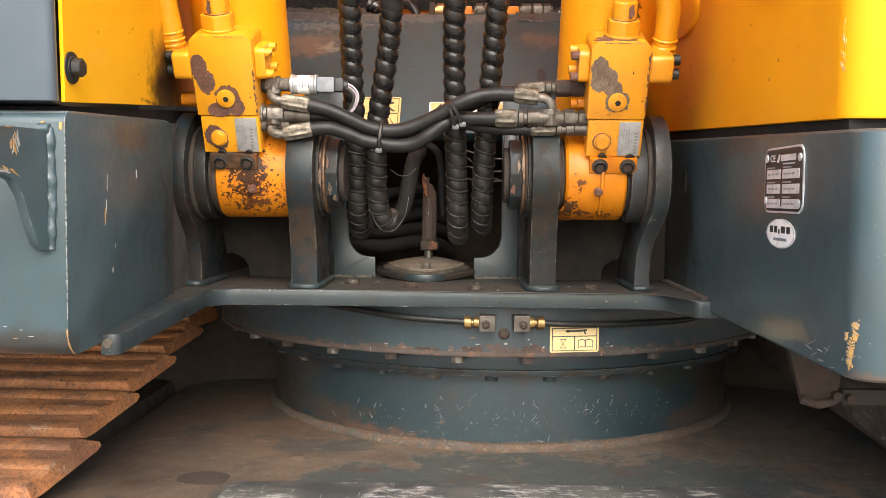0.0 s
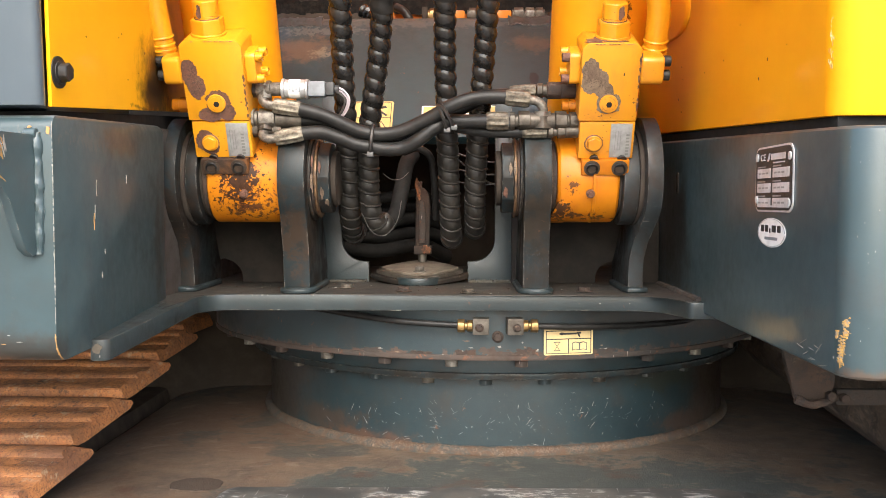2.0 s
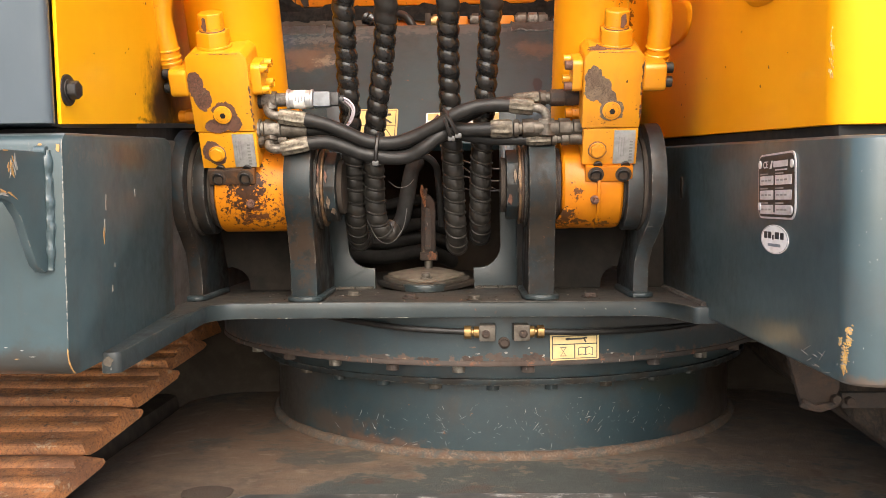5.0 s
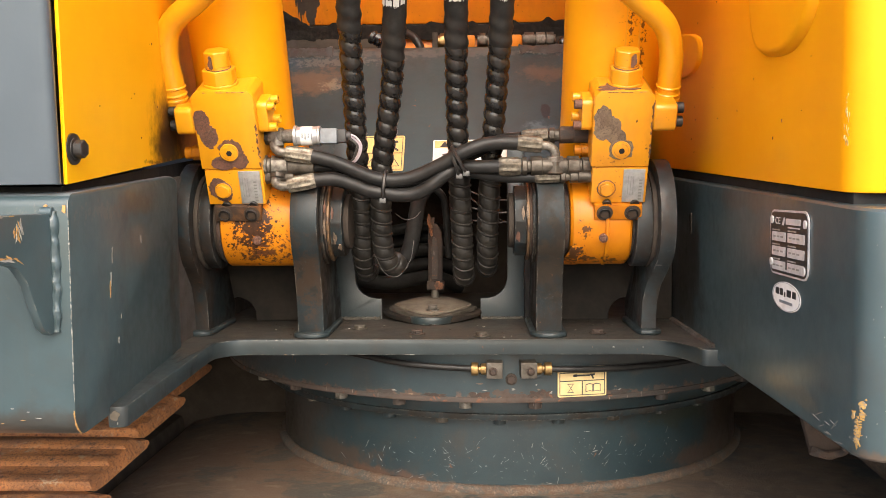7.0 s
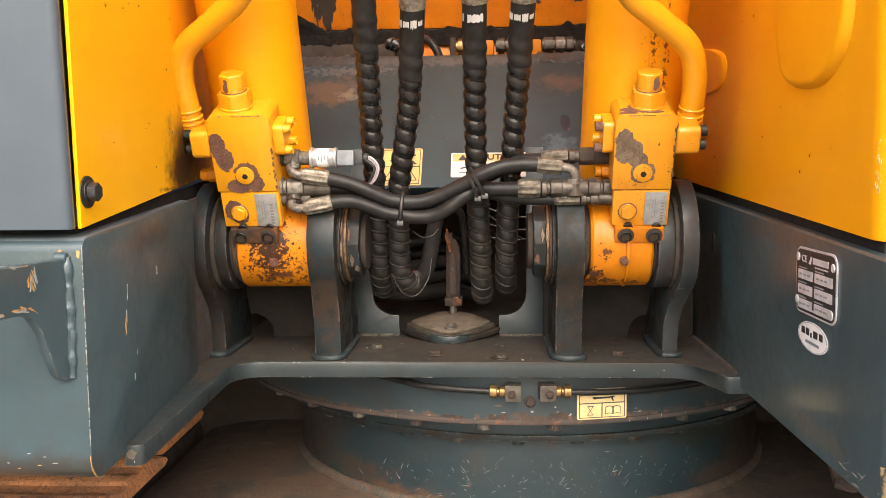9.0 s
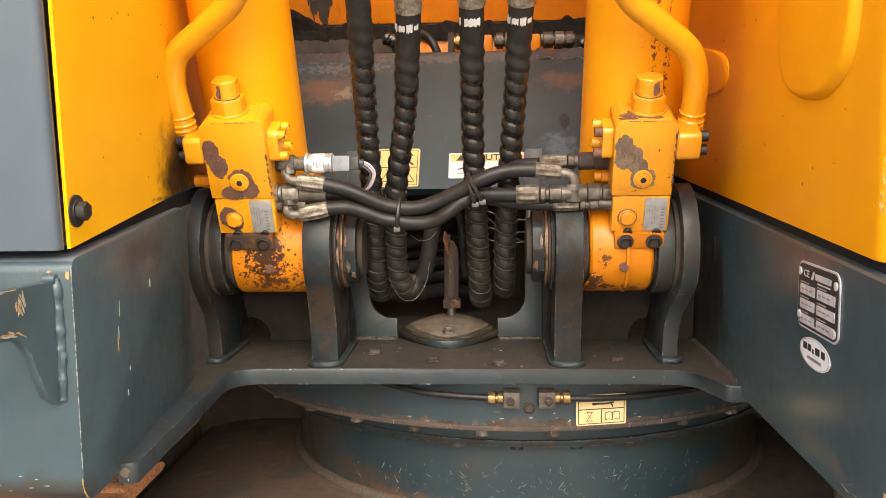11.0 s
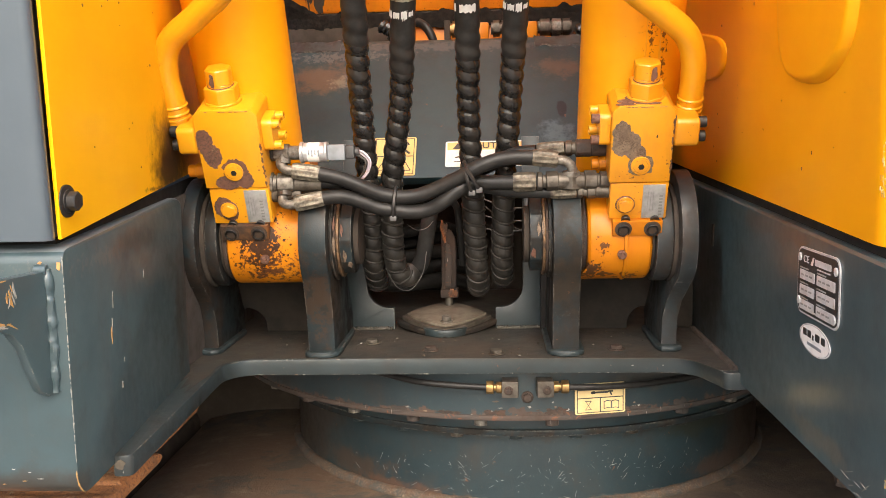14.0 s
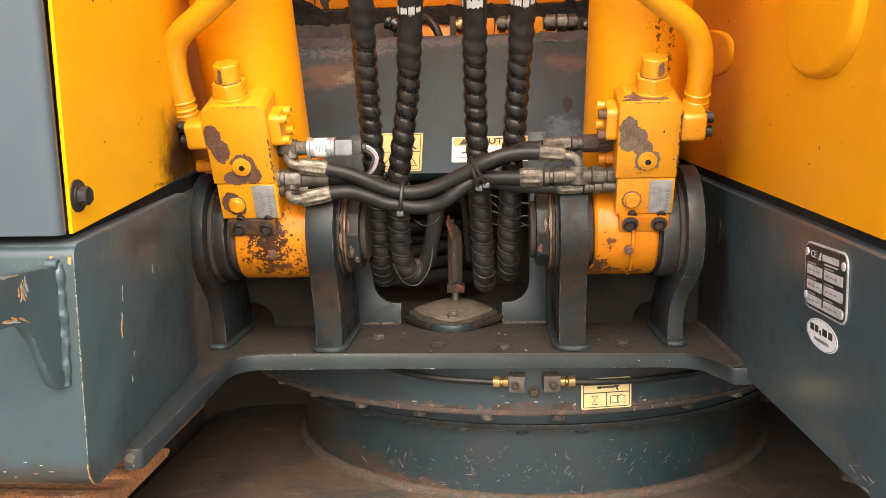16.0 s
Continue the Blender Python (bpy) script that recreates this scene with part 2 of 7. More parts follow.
rim_rust = paint("rust_edged_paint", (0.062, 0.043, 0.034), (0.036, 0.033, 0.030), 0.75, 0.7, (0.05, 0.03, 0.02), 0.02, (0.35, 0.3, 0.26), 0.42)
yellow = paint("yellow_paint", (0.85, 0.358, 0.004), (0.82, 0.332, 0.004), 0.42, 0.0, (0.6, 0.26, 0.012), 0.0, (0.5, 0.4, 0.2), 0.0, 0.0, 0.02, 0.08, (), (0, 0, 0), 0.008)
yellow_left = paint("yellow_paint_with_soot", (0.87, 0.440, 0.006), (0.84, 0.410, 0.005), 0.42, 0.0, (0.6, 0.28, 0.012), 0.0, (0.5, 0.4, 0.2), 0.0, 0.0, 0.03, 0.08,
                    (((-0.378, 0.005, 1.330), (0.08, 0.11, 0.13), (0.40, 0.13, 0.006), 0.8, 12, 0.1, 0.7, 0.8), ((-0.378, -0.050, 1.292), (0.08, 0.105, 0.070), (0.050, 0.022, 0.008), 0.93, 40, 0.0, 0.8, 1.1), ((-0.378, -0.055, 1.266), (0.08, 0.105, 0.044), SOOT, 0.96, 50, 0.05, 0.7, 1.1), ((-0.378, -0.12, 1.246), (0.08, 0.09, 0.006), (0.06, 0.025, 0.008), 0.8, 90, 0.4, 0.9)), (-0.37, -0.05, 1.23), 0.008)
yellow_lined = paint("rust_flecked_yellow_paint", (0.82, 0.340, 0.007), (0.78, 0.30, 0.006), 0.40, 0.05, (0.5, 0.2, 0.012), 0.0, (0.5, 0.4, 0.2), 0.0, 0.0, 0.05, 0.08,
                     (((0.242, 0.0, 1.40), (0.010, 3.0, 3.0), (0.11, 0.042, 0.014), 0.9, 120, 0.75, 0.95, 4.0), ((0.225, 0.0, 1.40), (0.010, 3.0, 3.0), (0.11, 0.042, 0.014), 0.9, 130, 0.80, 0.95, 4.0), ((0.225, 0.0, 1.45), (0.05, 0.2, 0.25), (0.07, 0.030, 0.012), 0.9, 240, 1.25, 1.35, 5.0)), (0.195, 0.055, 1.165), 0.02)
yellow_worn = paint("worn_yellow_paint", (0.75, 0.335, 0.008), (0.70, 0.300, 0.007), 0.34, 0.08, (0.30, 0.12, 0.02), 0.0, (0.5, 0.4, 0.2), 0.02, 0.05, 0.14, 0.25, (), (0, 0, 0), 0.06, ((0.12, 0.05, 0.022), 0.0016, 0.15))
yellow_grimed = paint("grimed_yellow_paint", (0.67, 0.285, 0.008), (0.60, 0.240, 0.007), 0.36, 0.22, (0.28, 0.105, 0.018), 0.0, (0.5, 0.4, 0.2), 0.05, 0.10, 0.3, 0.2, (), (0, 0, 0), 0.08, ((0.12, 0.05, 0.022), 0.0016, 0.35))
yellow_foot = paint("flaked_yellow_paint", (0.56, 0.195, 0.004), (0.46, 0.145, 0.004), 0.45, 0.35, (0.20, 0.07, 0.02), 0.0, (0.4, 0.3, 0.2), 0.10, 0.12, 0.3, 0.15,
                    (((0.158, 0.02, 1.115), (0.022, 0.09, 0.022), (0.050, 0.024, 0.013), 0.95, 110, 0.35, 0.5, 4.0), ((0.172, 0.02, 1.150), (0.016, 0.09, 0.020), (0.06, 0.028, 0.014), 0.9, 150, 0.7, 0.9, 5.0), ((0.20, 0.02, 1.108), (0.06, 0.09, 0.012), (0.08, 0.034, 0.014), 0.9, 120, 0.6, 0.75, 4.0)), (0.195, 0.055, 1.165))
yellow_flaky = paint("heavily_flaked_yellow_paint", (0.62, 0.225, 0.005), (0.52, 0.17, 0.005), 0.45, 0.35, (0.16, 0.06, 0.02), 0.0, (0.4, 0.3, 0.2), 0.30, 0.10, 0.3, 0.1,
                     (((-0.283, 0.01, 1.158), (0.042, 0.09, 0.060), (0.024, 0.013, 0.009), 0.97, 125, 0.38, 0.52, 5.0), ((-0.262, 0.01, 1.120), (0.05, 0.09, 0.022), (0.11, 0.040, 0.015), 0.95, 130, 0.4, 0.6, 5.0), ((-0.283, 0.01, 1.150), (0.055, 0.09, 0.075), (0.05, 0.022, 0.011), 0.95, 210, 0.75, 0.9, 5.0)), (-0.28, 0.055, 1.165))
yellow_sooted = paint("soot_caked_yellow_paint", (0.40, 0.135, 0.004), (0.10, 0.040, 0.010), 0.6, 0.95, (0.030, 0.018, 0.011), 0.0, (0.4, 0.3, 0.2), 0.42, 0.10, 0.5)
orange = paint("boom_orange_paint", (0.72, 0.24, 0.010), (0.62, 0.19, 0.008), 0.4, 0.2, (0.12, 0.05, 0.02), 0.0, (0.4, 0.3, 0.2), 0.16, 0.12, 0.2)
for m in (yellow, yellow_left, yellow_lined, yellow_foot, yellow_flaky):
    dull(m, 0.18)
door_grey = paint("grey_door_paint", (0.080, 0.099, 0.114), (0.072, 0.090, 0.104), 0.36, 0.06, (0.12, 0.12, 0.11), 0.0, (0.4, 0.42, 0.44), 0.0, 0.0, 0.08, 0.25, (), (0, 0, 0), 0.03)
plate_grey = paint("dark_grey_plate_paint", (0.017, 0.041, 0.048), (0.013, 0.030, 0.036), 0.45, 0.35, (0.040, 0.032, 0.024), 0.0, (0.3, 0.3, 0.3), 0.03, 0.0, 0.18, 0.15,
                   (((-0.275, 0.430, 1.410), (0.085, 0.07, 0.052), (0.115, 0.073, 0.044), 0.8, 48, 0.15, 0.75), ((-0.235, 0.425, 1.402), (0.045, 0.05, 0.028), (0.21, 0.18, 0.135), 0.7, 90, 0.45, 0.8), ((-0.24, 0.465, 1.450), (0.16, 0.04, 0.016), (0.12, 0.12, 0.115), 0.6, 110, 0.45, 0.8, 4.0),
                    ((0.151, 0.368, 1.346), (0.011, 0.025, 0.024), (0.008, 0.007, 0.007), 0.97, 60, 0.1, 0.4, 1.0), ((0.155, 0.440, 1.420), (0.075, 0.05, 0.035), (0.095, 0.064, 0.042), 0.7, 50, 0.2, 0.8), ((0.140, 0.330, 1.305), (0.045, 0.045, 0.045), (0.10, 0.150, 0.170), 0.6, 55, 0.25, 0.8), ((-0.05, 0.485, 1.468), (0.5, 0.05, 0.016), (0.085, 0.085, 0.082), 0.6, 80, 0.25, 0.7, 4.0), ((-0.26, 0.30, 1.27), (0.12, 0.08, 0.06), (0.050, 0.060, 0.062), 0.5, 70, 0.3, 0.9, 3.0)), (-0.05, 0.4, 1.24))
dull(plate_grey, 0.35)


def grimy_deck():
    m = mat("greasy_deck_dirt", (0.05, 0.042, 0.034), 0.7)
    g = Graph(m)
    c = g.mix(g.step(g.noise(24, 7, 0.65), 0.35, 0.65), (0.028, 0.029, 0.026), (0.046, 0.037, 0.028))
    c = g.mix(g.step(g.noise(140, 6, 0.75), 0.56, 0.72, 0.6), c, (0.075, 0.062, 0.048))
    g.color(c)
    g.rough(g.math("ADD", g.math("MULTIPLY", g.noise(40, 3), 0.4), 0.42))
    g.bump(g.noise(130, 6, 0.7), 0.35, 0.002)
    return m


def frame_dirt():
    m = mat("dust_caked_frame", (0.06, 0.05, 0.04), 0.8)
    g = Graph(m)
    c = g.mix(g.step(g.noise(11, 10, 0.72, None, 0.3), 0.34, 0.66), (0.078, 0.059, 0.044), (0.150, 0.103, 0.068))
    c = stained(g, c, (-0.40, -0.20, 0.04), (0.42, 0.30, 0.6), (0.120, 0.072, 0.046), 0.7, 7, 0.1, 0.7, 1.6)
    c = g.mix(g.step(g.noise(6, 9, 0.68, g.coords((1, 1.0, 1), (0, 0, 15), (2, 7, 1)), 0.3), 0.54, 0.59, 0.7), c, (0.043, 0.050, 0.046))
    c = stained(g, c, (0.08, -0.60, 0.04), (0.50, 0.24, 0.6), (0.17, 0.135, 0.10), 0.6, 16, 0.10, 0.22, 1.6)
    c = stained(g, c, (0.08, -0.60, 0.04), (0.50, 0.24, 0.6), (0.042, 0.052, 0.049), 0.9, 16, 0.16, 0.28, 1.6)
    c = g.mix(g.math("MULTIPLY", g.step(g.noise(30, 9, 0.76, g.coords((1, 1.2, 1), (0, 0, 12)), 0.6), 0.55, 0.63, 0.55), g.step(g.noise(7, 3), 0.38, 0.54)), c, (0.21, 0.165, 0.12))
    c = g.mix(g.step(g.noise(210, 5, 0.75), 0.64, 0.69, 0.7), c, (0.20, 0.155, 0.115))
    c = g.mix(g.step(g.noise(15, 5, 0.6, g.coords((1, 1, 1), (0, 0, 40), (3, 1, 2))), 0.58, 0.72, 0.7), c, (0.085, 0.040, 0.022))
    g.color(c)
    g.rough(g.math("ADD", g.math("MULTIPLY", g.noise(30, 3), 0.3), 0.50))
    g.bump(g.math("ADD", g.noise(160, 5, 0.7), g.noise(20, 4)), 0.5, 0.003)
    return m


def rusty(name, a, b, c3, rough=0.82, scale=30):
    m = mat(name, a, rough)
    g = Graph(m)
    v = g.t.nodes.new("ShaderNodeVectorMath")
    v.operation = "ADD"
    g.put(v.inputs[0], g.co)
    cx = g.t.nodes.new("ShaderNodeCombineXYZ")
    g.put(cx.inputs[0], g.math("MULTIPLY", g.rand, 7.0)), g.put(cx.inputs[1], g.math("MULTIPLY", g.rand, 3.1))
    g.put(v.inputs[1], cx.outputs[0])
    co = v.outputs[0]
    c = g.mix(g.step(g.noise(scale * 0.35, 9, 0.70, co, 0.5), 0.38, 0.62), a, b)
    c = g.mix(g.math("MULTIPLY", g.step(g.noise(scale * 2.6, 7, 0.78, co), 0.49, 0.57, 0.9), g.step(g.noise(scale * 0.4, 4, 0.6, co), 0.36, 0.56)), c, c3)
    c = g.mix(g.step(g.noise(scale * 0.5, 9, 0.74, co, 0.7), 0.57, 0.70, 0.7), c, (0.46, 0.31, 0.18) if a[0] > 0.3 else (0.24, 0.17, 0.11))
    if a[0] > 0.3:
        c = g.mix(g.step(g.noise(scale * 0.16, 6, 0.66, co, 0.9), 0.50, 0.66, 0.8), c, (0.150, 0.066, 0.034))
    g.color(c)
    g.bump(g.math("ADD", g.noise(170, 6, 0.75, co), g.noise(40, 5, 0.6, co)), 0.6, 0.003)
    return m


oily = paint("oil_soaked_slate_paint", (0.016, 0.0155, 0.0145), (0.011, 0.010, 0.009), 0.5, 0.9, (0.030, 0.022, 0.016), 0.0, (0.3, 0.3, 0.3), 0.1, 0.0, 0.5, 0.0, (), (0, 0, 0), 0.2, ((0.17, 0.14, 0.105), 0.0035, 0.25))
dull(oily, 0.22)
deck_dirt, frame_mat = grimy_deck(), frame_dirt()


def track_rust():
    """Speckled orange rust with darker runs and pale rubbed grouser tops."""
    m = mat("orange_track_rust", (0.5, 0.2, 0.07), 0.8)
    g = Graph(m)
    v = g.t.nodes.new("ShaderNodeVectorMath")
    v.operation = "ADD"
    g.put(v.inputs[0], g.co)
    cx = g.t.nodes.new("ShaderNodeCombineXYZ")
    g.put(cx.inputs[0], g.math("MULTIPLY", g.rand, 7.0)), g.put(cx.inputs[1], g.math("MULTIPLY", g.rand, 3.1))
    g.put(v.inputs[1], cx.outputs[0])
    co = v.outputs[0]
    c = g.mix(g.step(g.noise(16, 8, 0.7, co, 0.4), 0.40, 0.62), (0.56, 0.230, 0.082), (0.34, 0.150, 0.068))
    c = g.mix(g.step(g.noise(9, 7, 0.66, co, 0.8), 0.52, 0.66, 0.8), c, (0.235, 0.110, 0.060))
    c = g.mix(g.step(g.noise(230, 6, 0.75, co), 0.50, 0.60, 0.75), c, (0.150, 0.066, 0.036))
    c = g.mix(g.step(g.noise(330, 4, 0.7, co), 0.60, 0.68, 0.7), c, (0.68, 0.27, 0.07))
    c = g.mix(g.math("MULTIPLY", g.step(g.noise(75, 8, 0.78, co), 0.54, 0.62, 0.85), g.step(g.noise(13, 3, 0.6, co), 0.46, 0.60)), c, (0.085, 0.052, 0.036))
    c = g.mix(g.math("MULTIPLY", g.step(g.noise(60, 7, 0.75, co, 0.6), 0.53, 0.62, 0.7), g.step(g.noise(18, 4, 0.6, co), 0.50, 0.62)), c, (0.56, 0.43, 0.29))
    g.color(c)
    g.rough(0.8)
    g.bump(g.math("ADD", g.noise(240, 6, 0.75, co), g.noise(50, 5, 0.6, co)), 0.55, 0.0025)
    return m


pad_rust = track_rust()
dark_rust = rusty("dark_steel_rust", (0.060, 0.034, 0.022), (0.034, 0.023, 0.017), (0.025, 0.02, 0.017))
chip_rust = rusty("bare_chip_primer", (0.155, 0.070, 0.044), (0.115, 0.052, 0.034), (0.060, 0.032, 0.022), 0.7, 110)
chip_grey = rusty("bare_grey_metal", (0.190, 0.135, 0.090), (0.120, 0.082, 0.054), (0.060, 0.036, 0.022), 0.65, 190)
weld_grit = rusty("gritty_weld_bead", (0.052, 0.050, 0.044), (0.085, 0.048, 0.028), (0.13, 0.095, 0.065), 0.8, 120)
mud = rusty("dried_mud", (0.085, 0.058, 0.041), (0.055, 0.040, 0.030), (0.115, 0.080, 0.056), 0.9, 40)


def plain(name, a, b, rough, metal=0.0, scale=60, bump=0.15, coat=0.0, shine=0.5):
    m = mat(name, a, rough, metal, coat)
    m.node_tree.nodes["Principled BSDF"].inputs["Specular IOR Level"].default_value = shine
    g = Graph(m)
    g.color(g.mix(g.step(g.noise(scale, 5, 0.65), 0.35, 0.68), a, b))
    g.rough(g.math("ADD", g.math("MULTIPLY", g.noise(scale * 0.7, 4), 0.25), rough - 0.12))
    g.bump(g.noise(scale * 4, 4), bump, 0.0015)
    return m


rubber = plain("black_hose_rubber", (0.012, 0.0117, 0.0113), (0.022, 0.0205, 0.019), 0.40, 0.0, 60, 0.08, 0.0, 0.25)
sleeve = plain("heat_shrunk_sleeve", (0.016, 0.0155, 0.015), (0.027, 0.025, 0.023), 0.48, 0.0, 50, 0.1, 0.0, 0.15)
guard = plain("spiral_guard_plastic", (0.011, 0.0105, 0.010), (0.023, 0.021, 0.019), 0.23, 0.0, 45, 0.03, 0.0, 0.45)
guard_dusty = plain("dusty_spiral_guard", (0.019, 0.0175, 0.0155), (0.038, 0.034, 0.029), 0.32, 0.0, 55, 0.1)
zinc = plain("tarnished_zinc", (0.205, 0.186, 0.158), (0.075, 0.064, 0.051), 0.48, 0.5, 140, 0.3)
zinc_dark = plain("grimy_steel_fitting", (0.12, 0.105, 0.086), (0.050, 0.040, 0.030), 0.5, 0.55)
# Darker, browner zinc for the ferrules on the right.
crimp_dark = plain("dark_ferrule_zinc", (0.165, 0.142, 0.105), (0.042, 0.034, 0.026), 0.5, 0.4, 130, 0.3)
crimp = plain("crimped_ferrule_zinc", (0.26, 0.232, 0.180), (0.075, 0.062, 0.046), 0.45, 0.4, 130, 0.3)
brass = plain("brass", (0.42, 0.27, 0.105), (0.20, 0.12, 0.05), 0.40, 0.8)
black_steel = plain("black_oxide_steel", (0.022, 0.021, 0.021), (0.05, 0.045, 0.04), 0.45, 0.4)
silver = plain("silver_sensor_can", (0.55, 0.56, 0.57), (0.36, 0.365, 0.37), 0.34, 0.7)
white = plain("white_sticker", (0.78, 0.78, 0.76), (0.66, 0.65, 0.62), 0.45)
conn_grey = plain("grey_connector_plastic", (0.20, 0.22, 0.24), (0.15, 0.165, 0.18), 0.5)
dark_void = plain("dark_rubber_seal", (0.014, 0.0138, 0.0135), (0.021, 0.020, 0.019), 0.75, 0.0, 60, 0.15, 0.0, 0.12)
# Brown-black steel; in deep places its tone stands in for hazy shade.
inner_dark = plain("sooty_shade_toned_steel", (0.038, 0.031, 0.026), (0.060, 0.048, 0.038), 0.92, 0.0, 20, 0.15, 0.0, 0.12)
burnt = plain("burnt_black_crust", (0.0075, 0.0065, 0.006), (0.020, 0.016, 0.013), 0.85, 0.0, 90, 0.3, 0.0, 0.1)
# Rear web: oily dust, darkened further to imitate shade in the recess.
web_shade_dust = plain("oily_dust_and_shade_on_web", (0.016, 0.014, 0.012), (0.034, 0.027, 0.021), 0.7, 0.0, 18, 0.25, 0.0, 0.25)
coil_dust = plain("dusty_coil_edge", (0.018, 0.0165, 0.0145), (0.034, 0.030, 0.026), 0.45, 0.0, 60, 0.1, 0.0, 0.2)
scratch_grey = plain("scratched_through_primer", (0.16, 0.175, 0.17), (0.10, 0.11, 0.105), 0.6)
brown_grime = paint("caked_brown_grime", (0.085, 0.064, 0.048), (0.040, 0.036, 0.032), 0.75, 0.85, (0.032, 0.023, 0.017), 0.0, (0.3, 0.3, 0.28), 0.0, 0.0, 0.8, 0.0, (), (0, 0, 0), 0.3)
label_yellow = plain("faded_yellow_label", (0.72, 0.52, 0.20), (0.62, 0.43, 0.15), 0.5, 0.0, 30)
label_cream = plain("cream_label", (0.68, 0.51, 0.25), (0.55, 0.41, 0.19), 0.5, 0.0, 30)
label_black = plain("label_ink", (0.02, 0.02, 0.02), (0.035, 0.035, 0.035), 0.5)
plate_black = plain("etched_black_plate", (0.035, 0.034, 0.034), (0.05, 0.048, 0.046), 0.4, 0.3)
plate_silver = plain("etched_aluminium", (0.62, 0.61, 0.60), (0.46, 0.45, 0.44), 0.45, 0.25)
tag_metal = plain("dull_metal_tag", (0.36, 0.355, 0.34), (0.25, 0.245, 0.235), 0.5, 0.3)
tag_stamp = plain("stamped_tag_relief", (0.235, 0.23, 0.22), (0.18, 0.175, 0.165), 0.5, 0.3)
wire_white = plain("pale_wire", (0.60, 0.52, 0.58), (0.5, 0.45, 0.5), 0.4)
wire_grey = plain("thin_steel_wire", (0.12, 0.115, 0.105), (0.07, 0.065, 0.06), 0.4, 0.5)
beige = plain("dusty_beige_cover", (0.155, 0.13, 0.098), (0.085, 0.068, 0.048), 0.72, 0.0, 40)
bare_pale = plain("chipped_pale_primer", (0.30, 0.29, 0.26), (0.18, 0.165, 0.14), 0.6, 0.0, 120)
shim_metal = plain("worn_brassy_shim", (0.20, 0.12, 0.060), (0.045, 0.028, 0.020), 0.5, 0.4, 90)
tie_grey = plain("grey_nylon", (0.07, 0.07, 0.068), (0.05, 0.05, 0.048), 0.4)
bare_gold = plain("chipped_gold_primer", (0.55, 0.33, 0.09), (0.32, 0.18, 0.05), 0.55, 0.0, 160)
bare_orange = plain("chipped_orange_primer", (0.42, 0.235, 0.075), (0.24, 0.13, 0.045), 0.6, 0.0, 120)
soot = plain("black_soot_smear", (0.030, 0.020, 0.014), (0.06, 0.035, 0.018), 0.7, 0.0, 60)


def scuffed():
    m = mat("scuffed_black_paint", (0.05, 0.05, 0.05), 0.5)
    g = Graph(m)
    c = g.mix(g.step(g.noise(16, 6, 0.6), 0.4, 0.62), (0.060, 0.062, 0.060), (0.115, 0.108, 0.096))
    c = g.mix(g.math("MULTIPLY", g.step(g.noise(95, 8, 0.78, g.coords((0.45, 1.3, 1))), 0.515, 0.565, 0.95), g.step(g.noise(13, 3, 0.6, g.coords((1, 0.5, 1), (0, 0, 0), (4, 2, 1))), 0.44, 0.56)), c, (0.50, 0.49, 0.46))
    for turn in (15, 62, 118, 160):
        v = g.coords((1, 0.05, 0.05), (0, 0, turn))
        c = g.mix(g.step(g.noise(380, 1.0, 0.4, v), 0.745, 0.765, 0.9), c, (0.48, 0.47, 0.45))
    g.color(c)
    g.rough(0.48)
    g.bump(g.noise(130, 6, 0.7), 0.3, 0.001)
    return m


worn_black = scuffed()
gravel = paint("yard_ground", (0.27, 0.245, 0.215), (0.21, 0.19, 0.168), 0.9, 0.3)


# ---- shaping helpers ----
def thing(name, at, label, category, group="", kind=""):
    ob = new(name)
    ob.location = at
    ob.empty_display_size = 0.05
    tagged(ob, label, category, group, kind)
    BASE[ob] = Vector(at)
    return ob


BASE = {}


def part(name, bm, material, parent=None, label="", m=None, sharp=32, category="", kind=""):
    """Links a bmesh, given in world places, as one mesh under its parent."""
    if m is not None:
        bm.transform(m)
    base = BASE[parent] if parent is not None else Vector((0, 0, 0))
    bmesh.ops.translate(bm, verts=bm.verts, vec=-base)
    bm.normal_update()
    for f in bm.faces:
        f.smooth = True
    for e in bm.edges:
        if len(e.link_faces) == 2 and e.calc_face_angle(0) > radians(sharp):
            e.smooth = False
    me = bpy.data.meshes.new(name)
    bm.to_mesh(me)
    bm.free()
    me.materials.append(material)
    ob = new(name, me)
    if parent is not None:
        ob.parent = parent
    BASE[ob] = base
    tagged(ob, label, category, "", kind)
    return ob


def bevelled(bm, width, segments=2, sharp=30):
    if width > 0:
        es = [e for e in bm.edges if len(e.link_faces) == 2 and e.calc_face_angle(0) > radians(sharp)]
        bmesh.ops.bevel(bm, geom=es, offset=width, segments=segments, profile=0.6, affect="EDGES", clamp_overlap=True)
    return bm


def prism(points, axis, a, b, bevel=0.0, segments=2):
    """A polygon of two coordinates, drawn out along one axis from a to b."""
    bm = bmesh.new()

    def at(p, h):
        if axis == "x":
            return (h, p[0], p[1])
        if axis == "y":
            return (p[0], h, p[1])
        return (p[0], p[1], h)

    lo = [bm.verts.new(at(p, a)) for p in points]
    hi = [bm.verts.new(at(p, b)) for p in points]
    bm.faces.new(lo), bm.faces.new(hi[::-1])
    n = len(points)
    for i in range(n):
        bm.faces.new((lo[i], hi[i], hi[(i + 1) % n], lo[(i + 1) % n]))
    bmesh.ops.recalc_face_normals(bm, faces=bm.faces)
    return bevelled(bm, bevel, segments)


def block(x0, x1, y0, y1, z0, z1, bevel=0.002, segments=2):
    return prism([(x0, y0), (x1, y0), (x1, y1), (x0, y1)], "z", z0, z1, bevel, segments)


